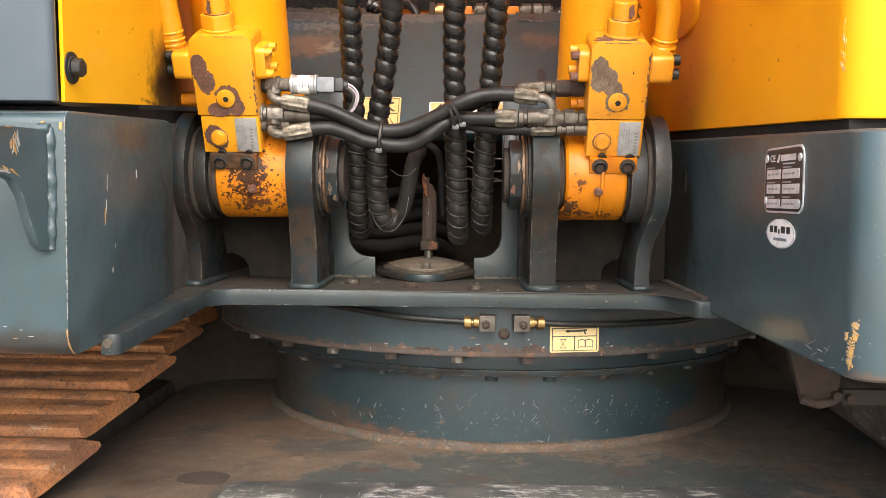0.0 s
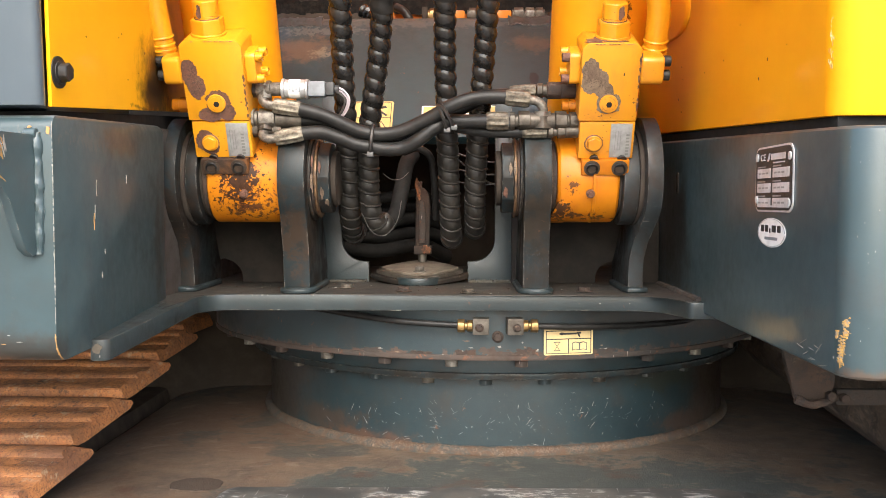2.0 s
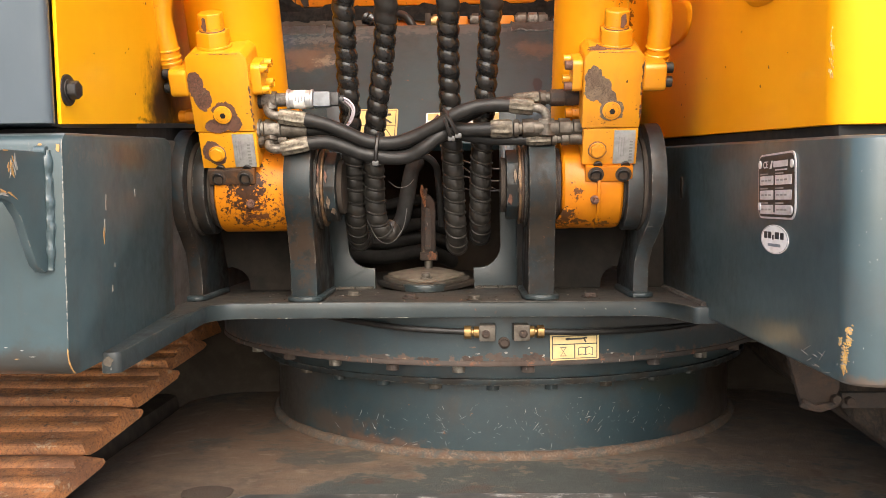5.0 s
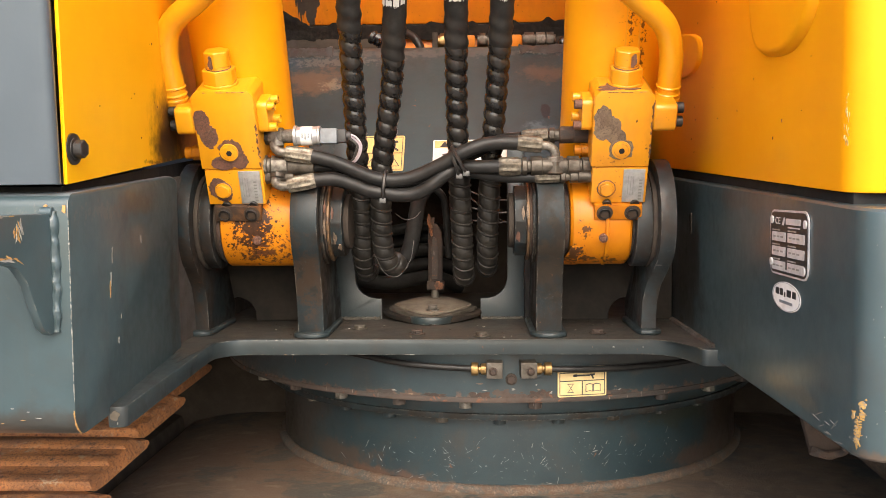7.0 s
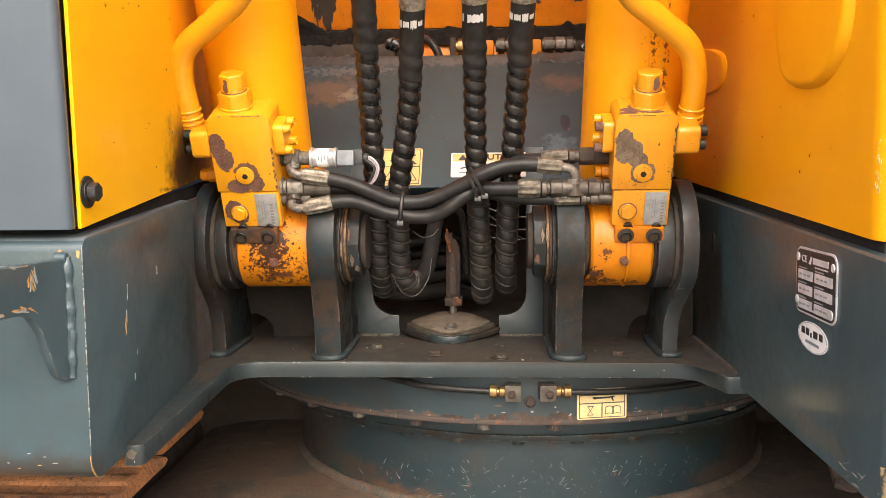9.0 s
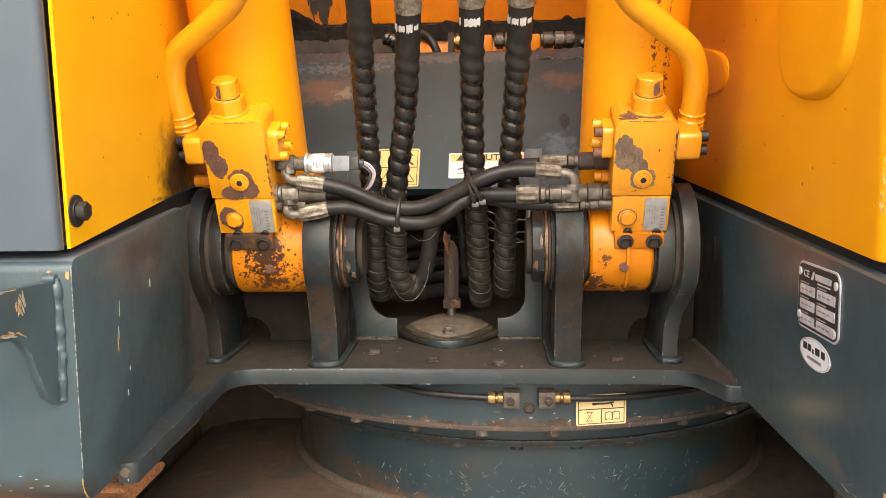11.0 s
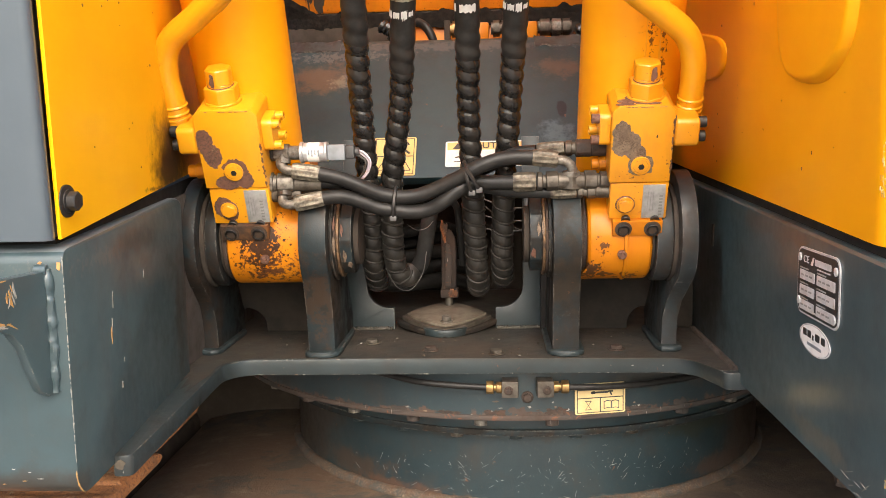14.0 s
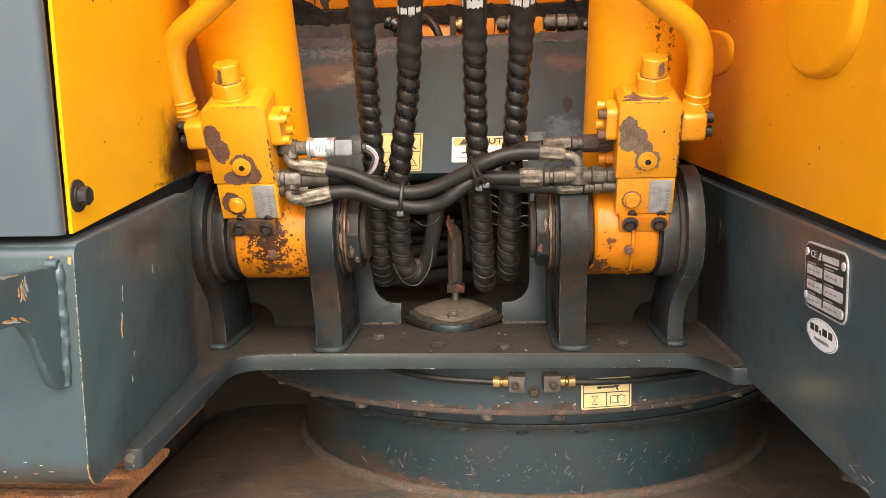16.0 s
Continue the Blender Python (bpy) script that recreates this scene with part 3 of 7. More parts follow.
def disc(axis, centre, r, a, b, n=40, bevel=0.001):
    pts = [(centre[0] + r * math.cos(2 * math.pi * i / n), centre[1] + r * math.sin(2 * math.pi * i / n)) for i in range(n)]
    return prism(pts, axis, a, b, bevel)


def arc(cx, cy, r, a0, a1, n=8):
    return [(cx + r * math.cos(radians(a0 + (a1 - a0) * i / n)), cy + r * math.sin(radians(a0 + (a1 - a0) * i / n))) for i in range(n + 1)]


def rounded(x0, x1, y0, y1, r, n=5):
    return arc(x1 - r, y1 - r, r, 0, 90, n) + arc(x0 + r, y1 - r, r, 90, 180, n) + arc(x0 + r, y0 + r, r, 180, 270, n) + arc(x1 - r, y0 + r, r, 270, 360, n)


def smooth_path(points, step=0.006):
    """A rounded line through the points, at even steps."""
    p = [Vector(q) for q in points]
    p = [2 * p[0] - p[1]] + p + [2 * p[-1] - p[-2]]
    fine = []
    for i in range(1, len(p) - 2):
        for k in range(24):
            t = k / 24
            fine.append(0.5 * (2 * p[i] + (p[i + 1] - p[i - 1]) * t + (2 * p[i - 1] - 5 * p[i] + 4 * p[i + 1] - p[i + 2]) * t * t + (3 * p[i] - p[i - 1] - 3 * p[i + 1] + p[i + 2]) * t ** 3))
    fine.append(p[-2])
    out, left = [fine[0]], step
    for a, b in zip(fine, fine[1:]):
        d = (b - a).length
        while d >= left > 0:
            a = a + (b - a).normalized() * left
            out.append(a)
            d, left = (b - a).length, step
        left -= d
    if (out[-1] - fine[-1]).length > step * 0.3:
        out.append(fine[-1])
    return out


def sweep(line, radius, sides=12, ends=True):
    """A tube along a line; radius is a number or a function of length and angle."""
    bm = bmesh.new()
    up = Vector((0.13, 0.2, 1)).normalized()
    rings, run = [], 0.0
    for i, p in enumerate(line):
        way = (line[min(i + 1, len(line) - 1)] - line[max(i - 1, 0)]).normalized()
        side = way.cross(up)
        if side.length < 1e-3:
            side = way.cross(Vector((1, 0, 0)))
        side.normalize()
        up = side.cross(way).normalized()
        run += (p - line[i - 1]).length if i else 0
        ring = []
        for k in range(sides):
            a = 2 * math.pi * k / sides
            r = radius(run, a) if callable(radius) else radius
            ring.append(bm.verts.new(p + (side * math.cos(a) + up * math.sin(a)) * r))
        rings.append(ring)
    for a, b in zip(rings, rings[1:]):
        for k in range(sides):
            bm.faces.new((a[k], a[(k + 1) % sides], b[(k + 1) % sides], b[k]))
    if ends:
        bm.faces.new(rings[0][::-1]), bm.faces.new(rings[-1])
    bmesh.ops.recalc_face_normals(bm, faces=bm.faces)
    return bm


def tube(a, b, r, n=20, bevel=0.0006, r2=None):
    """A straight round bar from a to b, or a cone to r2."""
    a, b = Vector(a), Vector(b)
    bm = bmesh.new()
    bmesh.ops.create_cone(bm, cap_ends=True, segments=n, radius1=r, radius2=r if r2 is None else r2, depth=(b - a).length)
    bevelled(bm, bevel, 1, 50)
    bm.transform(Matrix.Translation((a + b) / 2) @ (b - a).to_track_quat("Z", "Y").to_matrix().to_4x4())
    return bm


def hexbar(a, b, r, bevel=0.0008):
    return tube(a, b, r, 6, bevel)


def socket_bolt(a, b, r):
    """A round bolt head from a to b with a hexagonal hole in its end."""
    bm = tube(a, b, r, 18, 0.0006)
    bm.faces.ensure_lookup_table()
    way = (Vector(b) - Vector(a)).normalized()
    top = max(bm.faces, key=lambda f: f.calc_center_median().dot(way) + f.calc_area() * 10)
    bmesh.ops.inset_individual(bm, faces=[top], thickness=r * 0.42)
    bmesh.ops.translate(bm, verts=top.verts, vec=-way * r * 0.5)
    return bm


def joined(*meshes):
    out = bmesh.new()
    for b in meshes:
        me = bpy.data.meshes.new("tmp")
        b.to_mesh(me)
        b.free()
        out.from_mesh(me)
        bpy.data.meshes.remove(me)
    return out


def ragged(cx, cy, rx, ry, seed, n=44, rough=0.28):
    """An uneven closed outline."""
    pts = []
    for i in range(n):
        a = 2 * math.pi * i / n
        k = 1 + rough * (1.5 * noise.noise((math.cos(a) * 1.3 + seed * 3.7, math.sin(a) * 1.3, seed)) + 0.8 * noise.noise((math.cos(a) * 5 + seed, math.sin(a) * 5, seed * 2.1)))
        pts.append((cx + rx * k * math.cos(a), cy + ry * k * math.sin(a)))
    return pts


def blotch(spots, seed, n=120, rough=0.16):
    """The ragged outline round several ellipses (x, z, rx, rz) that run together."""
    cx = sum(e[0] for e in spots) / len(spots)
    cz = sum(e[1] for e in spots) / len(spots)
    points = []
    for i in range(n):
        a = 2 * math.pi * i / n
        q = 0.001
        while q < 0.06:
            x, z = cx + q * math.cos(a), cz + q * math.sin(a)
            f = max(1 - math.hypot((x - e[0]) / e[2], (z - e[1]) / e[3]) for e in spots)
            f += rough * (noise.noise((x * 190, z * 190, seed)) + 0.7 * noise.noise((x * 480, z * 480, seed + 3)))
            if f < 0:
                break
            q += 0.0004
        points.append((cx + q * math.cos(a), cz + q * math.sin(a)))
    return points


def decal(points, m, material, parent, name="paint_chip", thick=0.0005, label=""):
    """A thin flake with its outline in the local plane of m, facing local y minus."""
    return part(name, prism(points, "y", -thick, 0.0002), material, parent, label, m)


def lift(bm, test, slope, y0):
    """Slants the vertices that pass the test along y."""
    for v in bm.verts:
        if test(v.co):
            v.co.z += slope * (v.co.y - y0)
    return bm


def wall_left(y):
    return -0.350 - 0.070 * (y + 0.430)


def cover_left(y):
    return -0.359 - 0.055 * (y + 0.405)


# ---- ground ----
def ground_sheet():
    bm = bmesh.new()
    bmesh.ops.create_grid(bm, x_segments=2, y_segments=2, size=400)
    ob = part("ground", bm, gravel)
    tagged(ob, "grey gravel yard under the machine", "ground", "", "structure")


ground_sheet()


# ---- upper frame: deck plate, cylinder brackets, gate ----
frame_ob = thing("upper_frame", (-0.05, 0.1, 0.985), "slate painted steel upper frame deck with cylinder brackets", "machine frame")
outline = [(-0.425, 0.6), (-0.425, -0.02), (wall_left(-0.1) - 0.006, -0.03), (wall_left(-0.336) - 0.002, -0.337), (-0.352, -0.337)] + arc(-0.348, -0.328, 0.009, 270, 360, 4)[1:] + [(-0.341, -0.06)]
outline += arc(-0.298, -0.022, 0.043, 180, 92, 7) + [(0.258, 0.0215)] + arc(0.262, -0.026, 0.047, 88, 20, 6) + [(0.319, -0.048)] + arc(0.331, -0.058, 0.010, 190, 270, 3) + [(0.400, -0.066), (0.400, 0.6)]
def droop(bm):
    """The arm beside the box sags a little towards its end."""
    bmesh.ops.bisect_plane(bm, geom=bm.verts[:] + bm.edges[:] + bm.faces[:], plane_co=(0, -0.03, 0), plane_no=(0, 1, 0))
    for v in bm.verts:
        if v.co.x < 0.0:
            v.co.z -= 0.0105 * max(0.0, -0.03 - v.co.y) / 0.307
    return bm


deck = part("deck_plate", droop(prism(outline, "z", 0.974, 0.997, 0.003)), teal_deck, frame_ob)
inner = [(-0.420, 0.59), (-0.420, -0.012), (-0.384, -0.020), (-0.3745, -0.085), (-0.370, -0.062), (-0.364, -0.118), (-0.358, -0.092), (-0.353, -0.134), (-0.348, -0.085), (-0.344, -0.058)]
inner += arc(-0.298, -0.024, 0.049, 182, 92, 7) + [(0.258, 0.0125)] + arc(0.262, -0.030, 0.042, 88, 25, 6) + [(0.319, -0.055), (0.338, -0.058), (0.338, 0.59)]
part("grease_film", droop(prism(inner, "z", 0.9962, 0.9974)), deck_dirt, deck, "greasy brown dirt film on the deck")


def bracket(x0, x1, outer=0):
    """outer: -1 or 1 for the thin side plates, whose legs draw back and lean to the middle."""
    cy, cz = 0.072, 1.164
    if outer:
        r = 0.086
        f = 0.060
        pts = [(f, 0.9975), (f, 1.020), (f - 0.004, 1.045), (f - 0.013, 1.070), (min(f - 0.020, 0.026), 1.090), (0.013, 1.104)] + arc(cy, cz, r, 228, 0, 30) + [(0.170, 1.10), (0.205, 1.03), (0.205, 0.9975)]
    else:
        r = 0.080
        pts = [(0.037, 0.9975), (0.036, 1.03), (0.032, 1.058), (0.022, 1.084)] + arc(cy, cz, r, 222, 0, 26) + [(0.160, 1.10), (0.205, 1.03), (0.205, 0.9975)]

    def lean(z):
        k = max(0.0, min(1.0, (1.125 - z) / 0.09))
        return (-0.013 if outer > 0 else 0.003) * k * k * (3 - 2 * k) if outer else 0.0

    bm = prism(pts, "x", x0, x1, 0.0030 if outer else 0.0022)
    for v in bm.verts:
        v.co.x += lean(v.co.z)
    ob = part("cylinder_bracket", bm, teal_side if outer > 0 else teal_dim_dirty, frame_ob)
    half, y0, dx = (x1 - x0) / 2 + 0.007, 0.045 if outer else 0.020, lean(1.0)
    weld = rounded(x0 + dx - 0.007, x1 + dx + 0.007, y0, 0.2, half * 0.9)
    bm = prism(weld, "z", 0.9972, 1.0055, 0.005, 3)
    for v in bm.verts:
        d = 0.0022 * noise.noise((v.co.x * 90, v.co.y * 90, x0))
        v.co.x, v.co.y = v.co.x + d, v.co.y + 0.0022 * noise.noise((v.co.y * 80, v.co.x * 120, x0 + 3))
    part("weld_foot", bm, teal_gate, ob)
    return ob


bracket(-0.392, -0.371, -1), bracket(-0.232, -0.194), bracket(0.111, 0.1485), bracket(0.278, 0.299, 1)


def boss(x0, x1, r, material, name, n=40, bevel=0.003):
    return part(name, disc("x", (0.074, 1.163), r, x0, x1, n, bevel), material, frame_ob)


boss(-0.371, -0.364, 0.070, inner_dark, "boss_gap"), boss(-0.364, -0.347, 0.068, teal_dim_dirty, "bracket_boss"), boss(-0.347, -0.342, 0.056, inner_dark, "pin_seal"), boss(-0.342, -0.335, 0.060, dark_rust, "shim_ring")
boss(0.271, 0.278, 0.070, inner_dark, "boss_gap"), boss(0.249, 0.271, 0.068, teal_side, "bracket_boss"), boss(0.2448, 0.249, 0.056, inner_dark, "pin_seal"), boss(0.1485, 0.158, 0.054, dark_rust, "shim_ring")
for s, x in ((1, -0.194), (-1, 0.111)):
    def ring(a, b, r, material, name, n=40):
        lo, hi = sorted((x + s * a, x + s * b))
        boss(lo, hi, r, material, name, n, 0.002)
    ring(0.0, 0.005, 0.062, teal_dim_dirty, "bracket_boss")
    ring(0.005, 0.009, 0.056, dark_rust, "pin_collar")
    ring(0.009, 0.013, 0.058, shim_metal, "worn_shim")
    ring(0.013, 0.030, 0.053, teal_dim_dirty, "pin_flange", 10)
    ring(0.030, 0.038, 0.040, inner_dark, "pin_end")

# bolts of the swing circle through the deck
for i, a in enumerate((-143, -127, -111, -96, -69.5, -58)):
    bx, by = 0.072 + 0.372 * math.cos(radians(a)), 0.412 + 0.372 * math.sin(radians(a))
    part("deck_bolt", joined(tube((bx, by, 0.9978), (bx, by, 0.9995), 0.0125, 20), hexbar((bx, by, 0.9990), (bx, by, 1.0042), 0.0094)), zinc_dark if i % 2 else dark_rust, frame_ob)

# gate plate behind the brackets
gl = [(-0.2035, 0.9978), (-0.129, 0.9978), (-0.129, 1.031), (-0.140, 1.0315)] + arc(-0.137, 1.0665, 0.035, 268, 180, 7) + [(-0.172, 1.30), (-0.2035, 1.30)]
gr = [(0.104, 0.9978), (0.104, 1.30), (0.077, 1.30)] + arc(0.042, 1.0665, 0.035, 360, 272, 7) + [(0.033, 1.0312), (0.033, 0.9978)]
part("gate_plate", prism(gl, "y", 0.218, 0.230, 0.001), teal_gate, frame_ob)
part("gate_plate", prism(gr, "y", 0.218, 0.230, 0.001), teal_gate, frame_ob)
for x0, x1 in ((-0.2035, -0.131), (0.035, 0.104)):
    part("weld_seam", sweep(smooth_path([(x0, 0.216, 0.9985), ((x0 + x1) / 2, 0.2155, 0.9985), (x1, 0.216, 0.9985)], 0.004), lambda s, a: 0.0035 + 0.0008 * math.sin(s * 900), 8), teal_dim_dirty, frame_ob)
wl = [(-0.420, 0.9978), (-0.372, 0.9978), (-0.372, 1.034), (-0.362, 1.037)] + arc(-0.362, 1.006, 0.029, 70, 10, 5) + [(-0.333, 0.9978), (-0.2035, 0.9978), (-0.2035, 1.165), (-0.420, 1.165)]
wr = [(0.104, 0.9978), (0.238, 0.9978)] + arc(0.268, 1.004, 0.030, 172, 105, 5) + [(0.281, 1.034), (0.281, 0.9978), (0.340, 0.9978), (0.340, 1.165), (0.104, 1.165)]
part("rear_web", prism(wl, "y", 0.206, 0.218, 0.001), web_shade_dust, frame_ob)
part("rear_web", prism(wr, "y", 0.206, 0.218, 0.001), web_shade_dust, frame_ob)
part("weld_seam", sweep(smooth_path([(0.339, -0.055, 0.9975), (0.3395, 0.05, 0.9975), (0.339, 0.2, 0.9975)], 0.004), lambda q, a: 0.0050 + 0.0014 * noise.noise((q * 150, math.cos(a), 1.2)), 8), brown_grime, frame_ob, "dusty weld along the side box")
part("weld_seam", sweep(smooth_path([(0.2765, 0.062, 0.9985), (0.2755, 0.13, 0.9985), (0.2740, 0.205, 0.9985)], 0.004), lambda q, a: 0.0048 + 0.0012 * noise.noise((q * 240, math.cos(a), 2.2)), 8), brown_grime, frame_ob, "dusty weld along the bracket's foot")
# worn spots on the pin flanges
for x, deg, w, h, mt in ((-0.174, -24, 0.0022, 0.010, chip_grey), (-0.177, 16, 0.0016, 0.008, chip_rust), (-0.168, -42, 0.0030, 0.005, chip_grey), (-0.187, -8, 0.0018, 0.012, chip_grey), (-0.187, 22, 0.0018, 0.008, chip_rust), (0.093, 12, 0.0020, 0.008, chip_grey), (0.086, -25, 0.0030, 0.008, chip_rust), (0.0985, 14, 0.0014, 0.010, chip_grey)):
    k, r = radians(deg), 0.0585 if abs(x + 0.187) < 0.001 or x == 0.0985 else 0.0532
    decal(ragged(x, 0, w, h, deg * 0.7 + 3, 26, 0.45), pose(0, 0.074 - r * math.cos(k), 1.163 + r * math.sin(k), -deg, 0, 0), mt, frame_ob, "worn_spot", 0.0010)
# chips along the deck's front edge
for i in range(26):
    x = -0.30 + 0.58 * random.random()
    z = random.choice((0.9962, 0.9962, 0.9750, 0.985))
    w, h = 0.0005 + 0.0028 * random.random() ** 2, 0.0003 + 0.0006 * random.random()
    decal(ragged(x, z, w, h, i + 3.3, 14, 0.5), pose(0, 0.0213, 0), random.choice((bare_pale, bare_pale, bare_pale, chip_grey)), deck, "paint_chip", 0.0004)

decal(ragged(-0.3505, 0.9765, 0.0046, 0.0050, 2.7, 26, 0.3), pose(0, -0.3373, 0), beige, deck, "paint_chip", 0.0004)
decal(ragged(-0.3480, 0.9690, 0.0006, 0.0012, 1.7, 14, 0.4), pose(0, -0.3373, 0), bare_pale, deck, "paint_chip", 0.0004)
# grit lying on the deck
lying = Matrix(((1, 0, 0, 0), (0, 0, 1, 0), (0, -1, 0, 0), (0, 0, 0, 1)))
for i in range(70):
    x, y = -0.33 + 0.63 * random.random(), 0.03 + 0.16 * random.random() ** 1.4
    w = 0.0004 + 0.0012 * random.random() ** 2
    decal(ragged(0, 0, w, w * 1.4, i + 0.53, 8, 0.5), Matrix.Translation((x, y, 0.9980)) @ lying, random.choice((bare_pale, chip_grey, dark_rust)), deck, "grit_speck", 0.0005)

# swivel cap in the gate opening
cap = thing("swivel_joint", (-0.045, 0.218, 0.998), "round swivel housing with dusty beige diamond cover", "swivel joint")
part("housing", disc("z", (-0.045, 0.222), 0.050, 0.9978, 1.008, 48, 0.004), oily, cap)
dia = []
for i in range(40):
    a = 2 * math.pi * i / 40
    k = 1 / (abs(math.cos(a)) ** 1.25 + abs(math.sin(a)) ** 1.25) ** (1 / 1.25)
    dia.append((0.066 * k * math.cos(a), 0.064 * k * math.sin(a)))
tilt = pose(-0.045, 0.218, 1.020, 7, 0, 0)
part("rubber_rim", prism([(x * 1.22, y * 1.16) for x, y in dia], "z", -0.0165, -0.007, 0.004, 3), oily, cap, "thick dark rim under the cover", tilt)
part("flange", prism([(x * 1.08, y * 1.08) for x, y in dia], "z", -0.009, -0.001, 0.002), zinc_dark, cap, "", tilt)
part("cover", prism([(x * 0.95, y * 0.95) for x, y in dia], "z", -0.001, 0.003, 0.001), beige, cap, "dusty beige diamond cover", tilt)
part("cover_bolt", joined(tube((0.002, -0.042, 0.003), (0.002, -0.042, 0.005), 0.0105), hexbar((0.002, -0.042, 0.005), (0.002, -0.042, 0.012), 0.008)), zinc, cap, "", tilt)
part("housing_front", disc("z", (-0.045, 0.182), 0.036, 0.9978, 1.0095, 40, 0.003), teal_gate, cap, "slate painted housing under the cover")

rod = thing("swivel_lever", (-0.041, 0.262, 1.02), "rusty upright lever above the swivel cap", "lever")
bright_rust = rusty("bright_rust", (0.40, 0.130, 0.036), (0.060, 0.034, 0.022), (0.03, 0.018, 0.014), 0.8, 90)
part("lower_clamp", block(-0.0565, -0.027, 0.250, 0.277, 1.041, 1.0555, 0.003), dark_rust, rod)
lever = [(-0.0545, 1.054), (-0.0305, 1.054), (-0.0300, 1.080), (-0.0295, 1.120), (-0.0315, 1.138), (-0.037, 1.150), (-0.046, 1.154), (-0.0535, 1.148), (-0.0540, 1.110), (-0.0545, 1.080)]
part("bar", prism(lever, "y", 0.256, 0.272, 0.004), dark_rust, rod)
strip = [(-0.0480, 1.060), (-0.0385, 1.060), (-0.0370, 1.085), (-0.0375, 1.112), (-0.0395, 1.128), (-0.0455, 1.130), (-0.0480, 1.110), (-0.0470, 1.085)]
part("edge_strip", prism(strip, "y", 0.2535, 0.2562, 0.0012), rim_rust, rod, "narrow rust-toned strip on the lever")
part("rust_scab", prism(ragged(-0.0485, 1.148, 0.0052, 0.0165, 3.3, 30, 0.45), "y", 0.2515, 0.2575, 0.0008), bright_rust, rod)
part("rust_scab", prism(ragged(-0.0365, 1.0490, 0.0080, 0.0065, 5.1, 30, 0.35), "y", 0.2475, 0.2505, 0.0008), bright_rust, rod)
part("stud", tube((-0.043, 0.262, 1.02), (-0.043, 0.262, 1.045), 0.007), zinc_dark, rod)

# inside the frame: bundle of lines, back wall and roof, dark tones imitating shade
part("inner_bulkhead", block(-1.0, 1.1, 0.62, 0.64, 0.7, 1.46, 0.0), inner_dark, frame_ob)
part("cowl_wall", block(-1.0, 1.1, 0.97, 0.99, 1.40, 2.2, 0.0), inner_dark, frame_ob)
for i, (x0, x1, y, z, r) in enumerate(((-0.21, -0.055, 0.40, 1.045, 0.013), (-0.21, -0.05, 0.42, 1.070, 0.013), (-0.21, -0.055, 0.41, 1.095, 0.012), (-0.21, -0.06, 0.43, 1.118, 0.012), (-0.2, -0.065, 0.40, 1.140, 0.010))):
    h = thing("inner_hose", (x0, y, z), "dark dusty hose lying inside the frame", "hose", "hoses inside the frame")
    part("hose_body", sweep(smooth_path([(x0, y + 0.02, z), ((x0 + x1) / 2, y, z - 0.006), (x1, y, z + 0.004), (x1 + 0.05, y + 0.06, z - 0.02)], 0.008), r, 12), dark_void, h)

# ---- side boxes ----
left_box = thing("side_box", (-0.7, 0.0, 0.98), "slate painted welded side box with scuffed edges", "machine body", "side boxes")
prof = arc(-0.418, 1.196, 0.012, 180, 90, 5) + arc(-0.050, 1.196, 0.012, 90, 0, 5) + [(-0.038, 0.977)] + arc(-0.402, 1.005, 0.028, 270, 180, 7)
bm = prism(prof, "x", -1.10, -0.3, 0.0)
bevelled(bm, 0.0022, 2)
for v in bm.verts:
    if v.co.x > -0.5:
        v.co.x += wall_left(v.co.y) + 0.3 - (0.007 * max(0.0, (v.co.z - 1.199) / 0.009) ** 2 if v.co.y > -0.41 else 0.0)
lift(bm, lambda c: c.z > 1.1, 0.058, -0.43)
left_body = part("box_shell", bm, teal_left, left_box)
left_body.data.materials.append(teal_lit_face)
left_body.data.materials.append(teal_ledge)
# inner face takes the lightened paint, tops the settled dust
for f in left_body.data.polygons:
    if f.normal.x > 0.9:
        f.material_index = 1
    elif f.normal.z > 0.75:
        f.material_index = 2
bm = block(-1.10, -0.388, -0.042, 0.75, 0.984, 1.205, 0.004)
part("rear_shell", lift(bm, lambda c: c.z > 1.1, 0.058, -0.43), brown_grime, left_box)
# lifting lug on its front
lug = [(0, 1.190), (0.20, 1.190), (0.20, 1.148), (0.062, 1.147), (0.050, 1.143), (0.038, 1.129), (0.028, 1.104), (0.019, 1.085), (0.009, 1.078), (0, 1.081)]
bm = prism(lug, "y", -0.005, 0.005, 0.0018)
bm.transform(pose(-0.3690, -0.4290, 0) @ Euler((0, 0, radians(258))).to_matrix().to_4x4())
lug_ob = part("lifting_lug", bm, teal, left_box)
part("weld_bead", sweep(smooth_path([(-0.3640, -0.4315, 1.192), (-0.3635, -0.4315, 1.15), (-0.3635, -0.4315, 1.11), (-0.3640, -0.4315, 1.080)], 0.002), lambda s, a: 0.0043 + 0.0020 * noise.noise((s * 90, 0.9 * math.cos(a), 1.7)) + 0.0008 * noise.noise((s * 320, math.sin(a), 0.7)), 12), teal, left_box)
part("weld_cap", tube((-0.3745, -0.4325, 1.191), (-0.3635, -0.4325, 1.191), 0.005), teal, left_box)
m_ch = pose(-0.3690, -0.4290, 0) @ Euler((0, 0, radians(258))).to_matrix().to_4x4()
